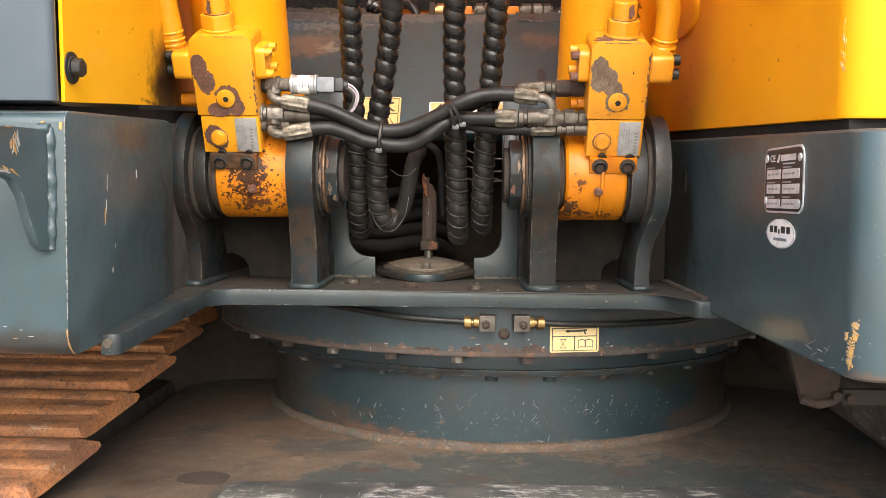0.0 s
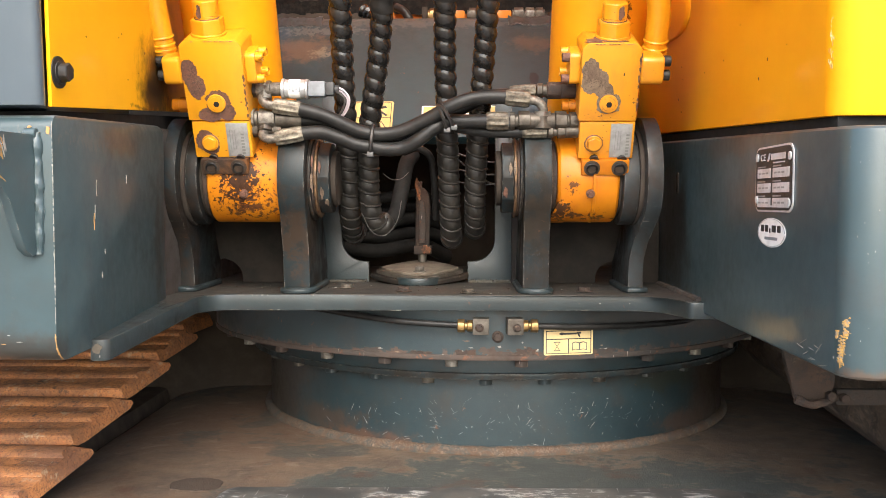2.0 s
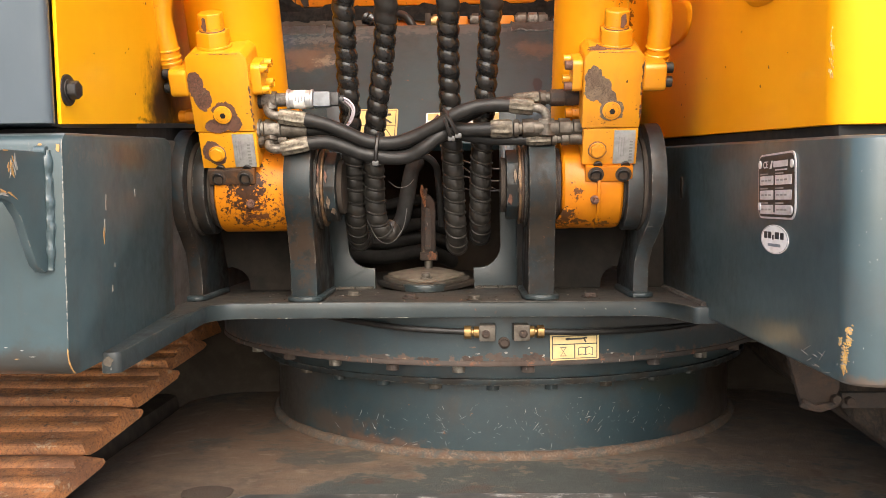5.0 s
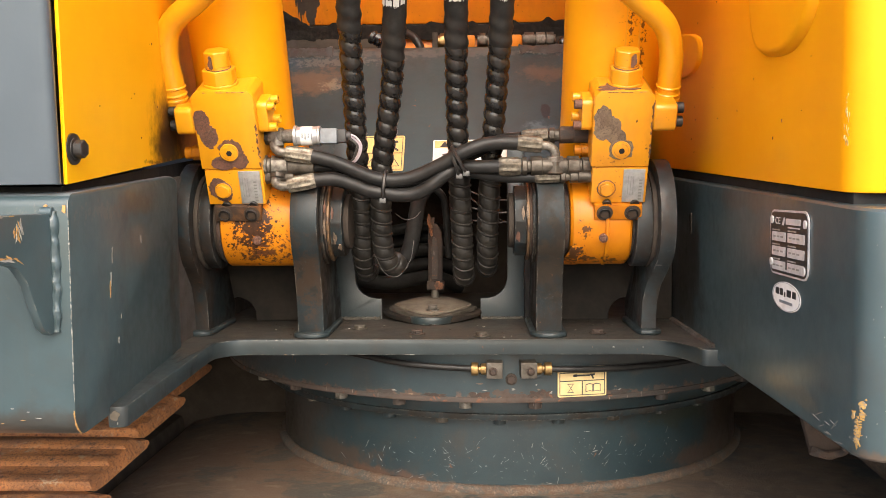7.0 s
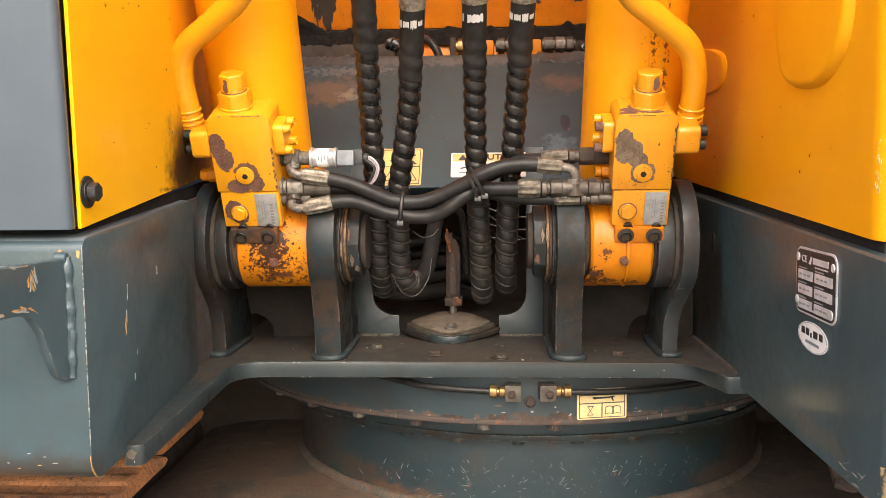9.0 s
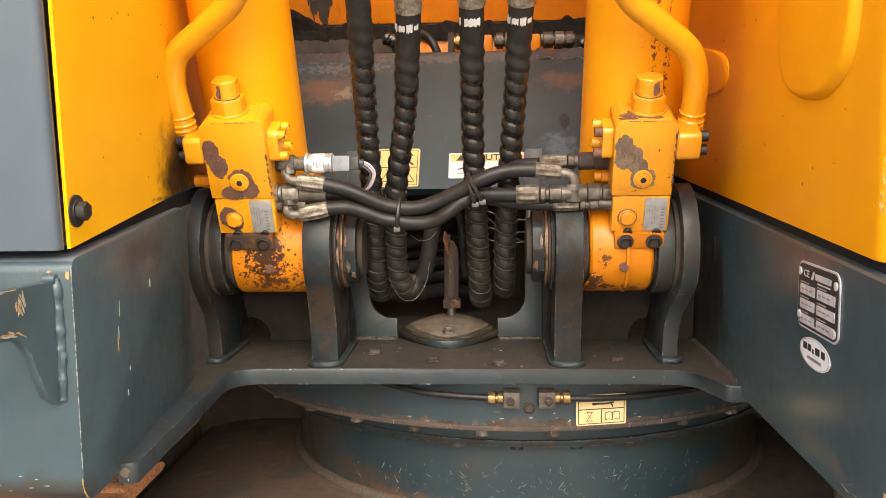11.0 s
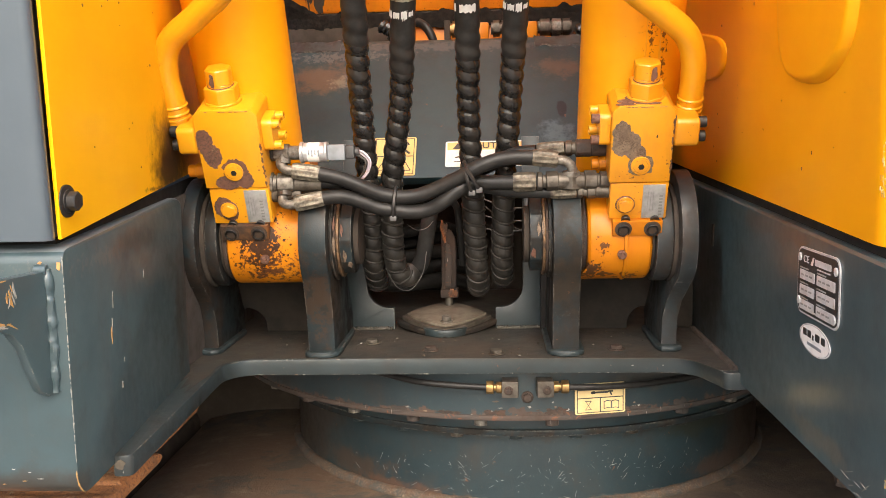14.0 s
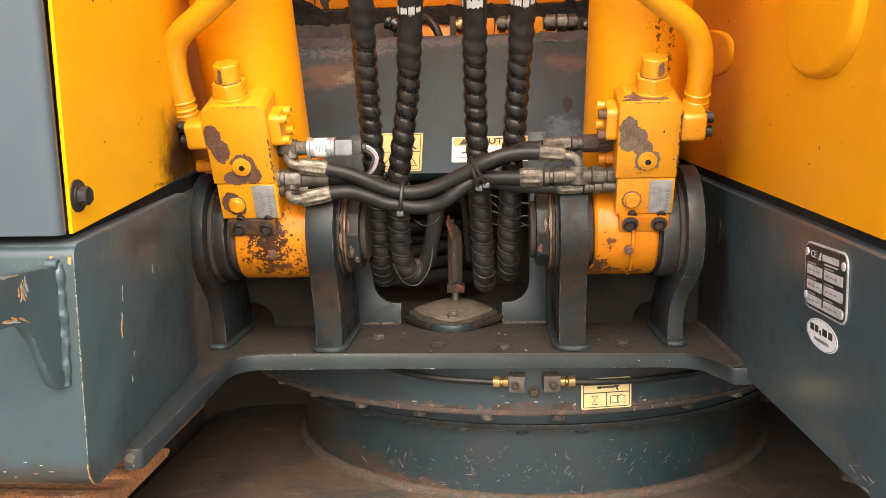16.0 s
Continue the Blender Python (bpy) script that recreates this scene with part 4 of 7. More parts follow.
for i in range(34):
    if i < 16:
        x, z, tip = 0.046 + 0.085 * random.random(), 1.1490 + 0.0045 * random.random(), random.uniform(60, 100)
    elif i < 28:
        x, z, tip = 0.044 + 0.010 * random.random(), 1.168 + 0.020 * random.random(), random.uniform(-25, 25)
    else:
        x, z, tip = 0.02 + 0.12 * random.random(), 1.189, 90
    shape = ragged(0, 0, 0.0003 + 0.0009 * random.random(), 0.0018 + 0.0055 * random.random(), i + 0.37, 16, 0.6)
    for side in (-0.0052, 0.0052):
        decal(shape, m_ch @ pose(x, side, z) @ pose(0, 0, 0, 0, tip, 0), bare_orange if i % 3 else bare_pale, lug_ob, "paint_chip", 0.0003)
# worn light line down the front edge
edge_x = wall_left(-0.429)
for i in range(46):
    z = 1.012 + 0.19 * (i + random.random()) / 46
    decal(ragged(0, 0, 0.0002 + 0.0004 * random.random(), 0.001 + 0.0030 * random.random(), i + 0.7, 12, 0.5), pose(edge_x - 0.0006, -0.4300, z, 0, 0, 30), bare_pale, left_body, "edge_wear", 0.0006)
for i in range(14):
    a = radians(182 + 62 * i / 14)
    decal(ragged(0, 0, 0.0003 + 0.0006 * random.random(), 0.0014, i + 5.1, 12, 0.5), pose(edge_x - 0.001, -0.402 + 0.0284 * math.cos(a), 1.005 + 0.0284 * math.sin(a), math.degrees(a) - 180, 0, 10), bare_orange, left_body, "edge_wear", 0.0006)
decal(ragged(-0.002, 1.194, 0.0015, 0.0035, 4.2, 16, 0.4), pose(edge_x - 0.002, -0.4302, 0), bare_orange, left_body)
for x, z, w, h in ((-0.371, 1.197, 0.002, 0.0012), (-0.405, 1.172, 0.0006, 0.004), (-0.40, 0.996, 0.0022, 0.0003), (-0.385, 0.998, 0.0026, 0.0003), (-0.42, 0.993, 0.0014, 0.0003), (-0.44, 1.002, 0.0012, 0.0003), (-0.41, 1.007, 0.0015, 0.0004), (-0.43, 0.998, 0.001, 0.0007), (-0.455, 1.0, 0.0012, 0.0004), (-0.395, 1.004, 0.0012, 0.0003), (-0.47, 0.995, 0.002, 0.0004)):
    decal(ragged(x, z, w, h, z * 31, 14, 0.5), pose(0, -0.4301, 0), random.choice((bare_pale, bare_pale, bare_orange)), left_body)
# scratches on the inner side face
for y, z, w, h, mt in ((-0.322, 1.108, 0.0010, 0.008, bare_orange), (-0.319, 1.118, 0.0004, 0.006, bare_pale), (-0.314, 1.140, 0.0005, 0.005, bare_pale), (-0.313, 1.148, 0.0003, 0.003, bare_pale), (-0.21, 1.155, 0.0004, 0.004, bare_pale), (-0.29, 1.075, 0.0003, 0.002, bare_pale), (-0.30, 1.05, 0.001, 0.003, bare_pale)):
    decal(ragged(0, 0, w, h, y * 17, 14, 0.5), pose(wall_left(y) + 0.0004, y, z, 0, 0, 90 - 3.1), mt, left_body)

right_box = thing("side_box", (0.7, 0.0, 0.98), "slate painted side box with rounded corner", "machine body", "side boxes")
plan = [(0.341, 0.75)] + arc(0.369, -0.487, 0.028, 180, 270, 8) + [(1.15, -0.515), (1.15, 0.75)]
bm = prism(plan, "z", 0.981, 1.191, 0.006, 3)
lift(bm, lambda c: c.z > 1.1, 0.047, -0.5)
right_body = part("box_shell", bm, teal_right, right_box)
# slot drawn flat on the wall; the dark tone imitates its shade
part("side_slot", prism(rounded(0.080, 0.092, 1.140, 1.172, 0.0055), "x", 0.3400, 0.3408), inner_dark, right_box)
clumps = ((1.028, 211, 0.002, 3), (1.019, 212, 0.0015, 2.5), (1.010, 203, 0.003, 3.5), (1.003, 201, 0.003, 3.5), (0.996, 201, 0.003, 3), (1.017, 191, 0.002, 1.5))
for i in range(230):
    zc, ac, dz, da = clumps[i % 6]
    z, a = zc + random.gauss(0, dz), radians(ac + random.gauss(0, da))
    decal(ragged(0, 0, 0.0003 + 0.0010 * random.random(), 0.0003 + 0.0008 * random.random(), i + 9.4, 10, 0.6), pose(0.369 + 0.0282 * math.cos(a), -0.487 + 0.0282 * math.sin(a), z, 0, 0, math.degrees(a) - 270), bare_gold if i % 5 else bare_pale, right_body, "paint_chip", 0.0003)
for i in range(14):
    a, z = radians(random.uniform(182, 275)), 0.985 + 0.19 * random.random()
    decal(ragged(0, 0, 0.0001 + 0.0003 * random.random(), 0.0002 + 0.0006 * random.random(), i + 3.1, 8, 0.6), pose(0.369 + 0.0282 * math.cos(a), -0.487 + 0.0282 * math.sin(a), z, 0, 0, math.degrees(a) - 270), bare_pale, right_body, "paint_chip", 0.0003)
for i in range(9):
    y, z = -0.47 + 0.06 * random.random(), 0.985 + 0.025 * random.random()
    decal(ragged(0, 0, 0.003 + 0.006 * random.random(), 0.0003, i + 2.2, 12, 0.4), pose(0.3407, y, z, 0, 0, -90) @ pose(0, 0, 0, 0, random.uniform(-40, 10), 0), bare_pale, right_body, "scratch_mark", 0.0003)

# identification plate and round dealer sticker
plate = thing("identification_plate", (0.3405, -0.334, 1.152), "riveted black and silver type plate with etched fields", "type plate")
mp = Matrix.Translation((0.3406, -0.333, 1.1515)) @ Euler((0, 0, radians(-90))).to_matrix().to_4x4()


def flat(x0, x1, z0, z1, r, a, b):
    return prism(rounded(x0, x1, z0, z1, r, 4), "y", -b, -a)


part("plate_rim", flat(-0.056, 0.056, -0.0335, 0.0335, 0.012, 0.0, 0.0012), plate_silver, plate, "", mp)
part("plate_field", flat(-0.0535, 0.0535, -0.0315, 0.0315, 0.010, 0.0012, 0.0017), plate_black, plate, "", mp)
for col, (x0, x1) in enumerate(((-0.047, -0.006), (0.0, 0.047))):
    for row in range(3):
        z = 0.006 - row * 0.0150
        part("data_field", flat(x0, x1, z - 0.0048, z + 0.0048, 0.001, 0.0017, 0.0021), plate_silver, plate, "", mp)
        part("field_caption", flat(x0, x0 + 0.024, z + 0.0060, z + 0.0074, 0.0003, 0.0017, 0.0020), tag_metal, plate, "", mp)
        for k in range(3):
            part("etched_bar", flat(x0 + 0.004 + k * 0.011, x0 + 0.012 + k * 0.011, z - 0.0009, z + 0.0009, 0.0003, 0.0021, 0.0023), tag_metal, plate, "", mp)
part("logo_bar", flat(-0.006, 0.036, 0.0190, 0.0252, 0.001, 0.0017, 0.0020), plate_silver, plate, "", mp)
part("logo_swoosh", prism([(-0.018, 0.018), (-0.012, 0.026), (-0.008, 0.026), (-0.012, 0.018)], "y", -0.0020, -0.0017), plate_silver, plate, "", mp)
part("caption_bar", flat(0.0, 0.034, 0.0155, 0.0168, 0.0003, 0.0017, 0.0020), plate_silver, plate, "", mp)
part("caption_bar", flat(-0.038, 0.040, -0.0285, -0.0268, 0.0003, 0.0017, 0.0020), plate_silver, plate, "", mp)
for x, z in ((-0.047, 0.023), (0.049, 0.021), (-0.048, -0.021), (0.047, -0.024)):
    part("rivet", disc("y", (x, z), 0.0042, -0.0032, -0.0015, 18, 0.001), plate_silver, plate, "", mp @ Matrix.Diagonal((1, 1, 1, 1)))


def letters(text, size, material, parent, m, name="lettering", bold=0.0):
    cu = bpy.data.curves.new(name, "FONT")
    cu.body, cu.size, cu.extrude, cu.align_x, cu.align_y = text, size, 0.0002, "CENTER", "CENTER"
    cu.offset = bold
    tmp = new("tmp_text", cu)
    dg = bpy.context.evaluated_depsgraph_get()
    me = bpy.data.meshes.new_from_object(tmp.evaluated_get(dg))
    bm = bmesh.new()
    bm.from_mesh(me)
    bpy.data.objects.remove(tmp)
    bpy.data.meshes.remove(me)
    bm.transform(Euler((radians(90), 0, 0)).to_matrix().to_4x4())
    return part(name, bm, material, parent, "", m)


letters("CE", 0.010, plate_silver, plate, mp @ pose(-0.030, -0.0020, 0.022) @ Matrix.Diagonal((1.3, 1, 1, 1)))

sticker = thing("round_sticker", (0.3405, -0.324, 1.097), "white oval dealer sticker with black mark", "sticker")
ms = Matrix.Translation((0.3406, -0.327, 1.0970)) @ Euler((0, 0, radians(-90))).to_matrix().to_4x4()
oval = [(0.042 * math.cos(2 * math.pi * i / 40), 0.0150 * math.sin(2 * math.pi * i / 40)) for i in range(40)]
part("backing", prism(oval, "y", -0.0006, 0.0), white, sticker, "", ms)
part("rim_line", joined(*[prism([(x * k, z * k) for x, z in oval[i:i + 2]] + [(x * (k + 0.025), z * (k + 0.025)) for x, z in oval[i:i + 2]][::-1], "y", -0.0008, -0.0005) for k in (0.93,) for i in range(0, 39)]), conn_grey, sticker, "", ms)
for i, (w, h, dz) in enumerate(((0.010, 0.0070, 0.0), (0.010, 0.0070, 0.0), (0.004, 0.0050, -0.001), (0.012, 0.0070, 0.0), (0.010, 0.0070, 0.0))):
    x = (-0.026, -0.0135, -0.0035, 0.0085, 0.0235)[i]
    part("mark_bar", flat(x - w / 2, x + w / 2, 0.0005 + dz, 0.0005 + dz + h, 0.001, 0.0006, 0.0009), label_black, sticker, "", ms)
part("pale_caption", flat(-0.019, 0.019, -0.0075, -0.0045, 0.0006, 0.0006, 0.0009), conn_grey, sticker, "", ms)

# ---- covers above the boxes ----
left_cover = thing("engine_cover", (-0.37, -0.05, 1.23), "glossy yellow steel side panel with one bolt", "body panel", "yellow body panels")
pan = [(-0.420, 1.2165), (0.60, 1.307), (0.60, 2.25), (-0.470, 2.25)]
bm = prism(pan, "x", -0.004, 0.0, 0.001)
for v in bm.verts:
    v.co.x += cover_left(v.co.y) + 0.004 - 0.025 * (v.co.y + 0.42)
yl = part("panel_sheet", bm, yellow_left, left_cover)
mb = pose(cover_left(-0.406) + 0.004, -0.406, 1.2500, 0, 0, -3)
part("bolt", joined(disc("x", (0, 0), 0.0150, 0.0, 0.0025, 28, 0.0005), disc("x", (0, 0), 0.0105, 0.0025, 0.004, 24, 0.0005), hexbar((0.004, 0, 0), (0.0125, 0, 0), 0.0092)), black_steel, left_cover, "black hex bolt with washer", mb)

door = thing("grey_door", (-0.7, -0.43, 1.22), "grey painted sheet steel cover door", "cover door")
dpl = [(-1.08, -0.10)] + [(-1.08, -0.436)] + arc(-0.3660, -0.428, 0.008, 270, 360, 5) + [(-0.358, -0.424), (-0.368, -0.423), (-0.400, -0.10)]
bm = prism(dpl, "z", 1.2165, 2.25, 0.0012)
for v in bm.verts:
    v.co.y -= 0.055 * (v.co.z - 1.2165)
part("door_sheet", bm, door_grey, door)
seal = thing("rubber_seal", (-0.7, 0.0, 1.21), "black rubber seal strip between box and cover", "seal")
bm = block(-1.07, -0.372, -0.396, 0.60, 1.196, 1.2145, 0.002)
for v in bm.verts:
    if v.co.x > -0.5:
        v.co.x = cover_left(v.co.y) - 0.012
lift(bm, lambda c: True, 0.082, -0.405)
part("seal_strip", bm, dark_void, seal)

right_cover = thing("cab_side_panel", (0.7, 0.0, 1.21), "glossy yellow pressed steel cover with raised pads", "body panel", "yellow body panels")
plan = [(0.346, 0.75)] + arc(0.372, -0.440, 0.026, 180, 270, 8) + [(1.12, -0.466), (1.12, 0.75)]
bm = prism(plan, "z", 1.2025, 2.25, 0.003)
lift(bm, lambda c: c.z < 1.4, 0.053, -0.46)
yr = part("cover_shell", bm, yellow, right_cover)


for i in range(24):
    q, z = radians(random.gauss(203, 3)), 1.246 + 0.045 * random.random()
    decal(ragged(0, 0, 0.0002 + 0.0004 * random.random(), 0.0006 + 0.0022 * random.random(), i + 7.7, 10, 0.6), pose(0.372 + 0.0262 * math.cos(q), -0.440 + 0.0262 * math.sin(q), z, 0, 0, math.degrees(q) - 270), bare_gold if i % 3 else label_cream, yr, "scuff_mark", 0.0003)
for i in range(26):
    y, z = -0.40 + 0.55 * random.random(), 1.26 + 0.30 * random.random() ** 1.5
    r = 0.0004 + 0.0008 * random.random() ** 2
    decal(ragged(0, 0, r, r * random.uniform(0.7, 2.0), i + 4.4, 9, 0.5), pose(0.3458, y, z, 0, 0, -90), chip_rust, yr, "paint_speck", 0.0003)
for i in range(16):
    y, z = -0.37 + 0.28 * random.random(), 1.27 + 0.20 * random.random()
    r = 0.0004 + 0.0009 * random.random() ** 2
    decal(ragged(0, 0, r, r * random.uniform(0.6, 1.3), i + 2.4, 9, 0.5), pose(cover_left(y) + 0.0044 - 0.025 * (y + 0.42), y, z, 0, 0, 90), chip_rust, yl, "paint_speck", 0.0003)


def loop2(points, step=0.01):
    return [(p.x, p.y) for p in smooth_path([(a, b, 0) for a, b in points + points[:1]], step)[:-1]]


def pad(points, height, name):
    bm = prism(points, "x", 0.3455, 0.346, 0.0)
    cy, cz = sum(p[0] for p in points) / len(points), sum(p[1] for p in points) / len(points)
    faces = [f for f in bm.faces if f.normal.x < -0.9]
    for i, (dx, k) in enumerate(((0.30, 0.985), (0.45, 0.975), (0.20, 0.975), (0.05, 0.97))):
        r = bmesh.ops.extrude_face_region(bm, geom=faces)
        vs = [g for g in r["geom"] if isinstance(g, bmesh.types.BMVert)]
        bmesh.ops.delete(bm, geom=faces, context="FACES_ONLY")
        faces = [g for g in r["geom"] if isinstance(g, bmesh.types.BMFace)]
        for v in vs:
            v.co.x -= height * dx
            v.co.y, v.co.z = cy + (v.co.y - cy) * k, cz + (v.co.z - cz) * (k * 0.5 + 0.5)
    bmesh.ops.recalc_face_normals(bm, faces=bm.faces)
    return part(name, bm, yellow, right_cover, "", None, 60)


pad(loop2([(0.42, 1.476), (0.20, 1.447), (0.09, 1.430), (0.048, 1.412), (0.055, 1.386), (0.11, 1.374), (0.25, 1.380), (0.42, 1.390), (0.46, 1.43)]), 0.004, "raised_pad")
pad(loop2([(-0.185, 1.70), (-0.190, 1.50), (-0.192, 1.41), (-0.215, 1.362), (-0.270, 1.346), (-0.335, 1.348), (-0.385, 1.378), (-0.402, 1.44), (-0.412, 1.55), (-0.425, 1.70), (-0.30, 1.74)]), 0.009, "raised_pad")
seal2 = thing("rubber_seal", (0.7, 0.0, 1.2), "black rubber seal strip under the yellow cover", "seal")
bm = block(0.353, 1.11, -0.455, 0.74, 1.180, 1.2035, 0.002)
part("seal_strip", lift(bm, lambda c: True, 0.050, -0.46), dark_void, seal2)

# ---- boom foot plate, boom and lines behind ----
foot_plate = thing("boom_foot_plate", (-0.05, 0.4, 1.24), "dark grey sloping steel plate with warning stickers", "steel plate")
fp = [(0.265, 1.237), (0.4880, 1.4713), (0.506, 1.4808), (0.552, 1.4825), (0.552, 1.467), (0.499, 1.457), (0.28, 1.225)]
part("plate_sheet", prism(fp, "x", -0.40, 0.30, 0.002), plate_grey, foot_plate)
m_fp = Matrix.Translation((0, 0.320, 1.2948)) @ Euler((radians(-43.6), 0, 0)).to_matrix().to_4x4()
# scuffed flange pieces at the plate's upper edge
for i, (x0, x1) in enumerate(((-0.36, -0.245), (0.11, 0.24))):
    bm = bmesh.new()
    bmesh.ops.create_grid(bm, x_segments=22, y_segments=8, size=0.5)
    for v in bm.verts:
        x, y = x0 + (x1 - x0) * (v.co.x + 0.5), 0.478 + 0.075 * (v.co.y + 0.5)
        zz = 1.295 + (min(y, 0.495) - 0.320) * 1.05 + 0.002 + 0.006 * max(0, noise.noise((x * 34, y * 40, i + 0.5))) + 0.004 * noise.noise((x * 90, y * 90, i))
        v.co = Vector((x, y, zz))
    bmesh.ops.solidify(bm, geom=bm.faces[:], thickness=0.003)
    part("crumpled_flap", bm, teal_side, foot_plate, "scuffed crumpled steel flap")

stA = thing("warning_sticker", (-0.13, 0.31, 1.27), "yellow pictogram warning sticker on the plate", "sticker", "warning stickers")
part("backing", prism(rounded(-0.166, -0.095, -0.075, 0.010, 0.004), "y", -0.0008, 0), label_yellow, stA, "", m_fp)
for x0, x1, z0, z1 in ((-0.163, -0.098, -0.0335, -0.0320), (-0.163, -0.098, 0.0058, 0.0070), (-0.163, -0.098, -0.0722, -0.0712), (-0.1632, -0.162, -0.0722, 0.007), (-0.0992, -0.098, -0.0722, 0.007)):
    part("ink_line", flat(x0, x1, z0, z1, 0.0003, 0.0008, 0.0011), label_black, stA, "", m_fp)
part("pictogram_bar", prism([(-0.150, -0.018), (-0.125, -0.004), (-0.108, -0.002), (-0.106, -0.007), (-0.122, -0.011), (-0.146, -0.024)], "y", -0.0011, -0.0008), label_black, stA, "", m_fp)
part("pictogram_bar", prism([(-0.118, -0.012), (-0.104, -0.026), (-0.107, -0.028), (-0.122, -0.015)], "y", -0.0011, -0.0008), label_black, stA, "", m_fp)
for cx in (-0.147, -0.114):
    for a, b in (((cx - 0.011, -0.064), (cx, -0.042)), ((cx, -0.042), (cx + 0.011, -0.064)), ((cx + 0.011, -0.064), (cx - 0.011, -0.064))):
        d = Vector((b[0] - a[0], b[1] - a[1])).normalized() * 0.0007
        part("pictogram_line", prism([(a[0] - d.y, a[1] + d.x), (a[0] + d.y, a[1] - d.x), (b[0] + d.y, b[1] - d.x), (b[0] - d.y, b[1] + d.x)], "y", -0.0011, -0.0008), label_black, stA, "", m_fp)

stB = thing("warning_sticker", (0.02, 0.31, 1.27), "white caution sticker with orange heading band", "sticker", "warning stickers")
part("backing", prism(rounded(-0.046, 0.088, -0.058, -0.002, 0.003), "y", -0.0008, 0), white, stB, "", m_fp)
part("heading_band", flat(-0.043, 0.085, -0.0215, -0.0045, 0.001, 0.0008, 0.0011), label_yellow, stB, "", m_fp)
letters("CAUTION", 0.0185, label_black, stB, m_fp @ pose(0.031, -0.0013, -0.0130), "lettering", 0.0003)
part("warning_triangle", prism([(-0.034, -0.0195), (-0.0185, -0.0195), (-0.026, -0.0065)], "y", -0.0014, -0.0011), label_black, stB, "", m_fp)
part("pictogram_bar", prism([(-0.030, -0.040), (-0.012, -0.034), (-0.012, -0.0315), (-0.030, -0.037)], "y", -0.0011, -0.0008), label_black, stB, "", m_fp)
part("pictogram_bar", flat(-0.032, 0.0, -0.048, -0.0465, 0.0003, 0.0008, 0.0011), label_black, stB, "", m_fp)

boom = thing("boom", (-0.05, 0.75, 1.56), "orange box-section boom with chipped dark lower edge", "excavator boom")
bpr = [(0.70, 1.560), (0.30, 2.5), (-0.55, 4.1), (-0.10, 4.3), (0.75, 2.6), (0.95, 1.62)]
bo = part("boom_box", prism(bpr, "x", -0.40, 0.30, 0.006), orange, boom)
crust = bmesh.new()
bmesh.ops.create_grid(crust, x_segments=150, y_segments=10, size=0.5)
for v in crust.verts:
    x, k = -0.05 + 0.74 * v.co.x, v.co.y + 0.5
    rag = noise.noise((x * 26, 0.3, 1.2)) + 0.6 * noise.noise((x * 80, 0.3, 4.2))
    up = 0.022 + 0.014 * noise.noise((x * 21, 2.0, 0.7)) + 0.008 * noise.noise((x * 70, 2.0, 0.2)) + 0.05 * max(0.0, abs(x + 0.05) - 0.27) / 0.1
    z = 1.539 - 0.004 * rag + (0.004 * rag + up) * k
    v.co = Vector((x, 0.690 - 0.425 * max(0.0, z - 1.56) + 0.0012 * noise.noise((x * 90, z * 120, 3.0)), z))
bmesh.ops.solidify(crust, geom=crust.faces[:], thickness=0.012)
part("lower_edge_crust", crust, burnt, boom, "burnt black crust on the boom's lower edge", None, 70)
part("lower_edge_bar", block(-0.42, 0.32, 0.702, 0.75, 1.540, 1.561, 0.004), inner_dark, boom)
m_bo = Matrix.Translation((0, 0.6995, 1.5612)) @ Euler((radians(23.1), 0, 0)).to_matrix().to_4x4()
for x, z, rx, rz, s in ((-0.325, 0.055, 0.018, 0.045, 1.1), (-0.345, 0.09, 0.014, 0.07, 3.3), (0.262, 0.050, 0.016, 0.045, 5.7), (0.205, 0.060, 0.016, 0.008, 4.4), (0.245, 0.085, 0.006, 0.030, 6.1), (-0.255, 0.075, 0.006, 0.010, 7.3), (0.12, 0.05, 0.007, 0.003, 8.2)):
    decal(ragged(x, z, rx, rz, s, 70, 0.6), m_bo, inner_dark, bo, "bare_patch", 0.0006)

rear = thing("rear_valve_bank", (-0.05, 0.85, 1.45), "orange valve bank with brass and steel fittings", "valve bank")
part("valve_body", block(-0.165, 0.155, 0.700, 0.95, 1.40, 1.536, 0.004), orange, rear)
for x0, x1 in ((-0.40, -0.172), (0.162, 0.30)):
    part("end_cover", block(x0, x1, 0.690, 0.95, 1.40, 1.535, 0.006), inner_dark, rear, "dark end casting")
for x0, x1 in ((-0.150, -0.122), (-0.020, 0.028), (0.080, 0.126)):
    part("spool_cap", block(x0, x1, 0.676, 0.702, 1.495, 1.532, 0.005), yellow_foot, rear)
part("divider", block(-0.062, -0.050, 0.655, 0.682, 1.45, 1.535, 0.002), inner_dark, rear)
for x0, x1, mt in ((-0.046, -0.024, brass), (0.036, 0.050, zinc_dark), (0.054, 0.074, zinc), (0.130, 0.150, zinc_dark), (0.154, 0.172, zinc), (0.175, 0.190, zinc_dark)):
    part("fitting", joined(hexbar((x0, 0.663, 1.517), (x1, 0.663, 1.517), 0.017), tube((x0 - 0.004, 0.663, 1.517), (x1 + 0.004, 0.663, 1.517), 0.012)), mt, rear)
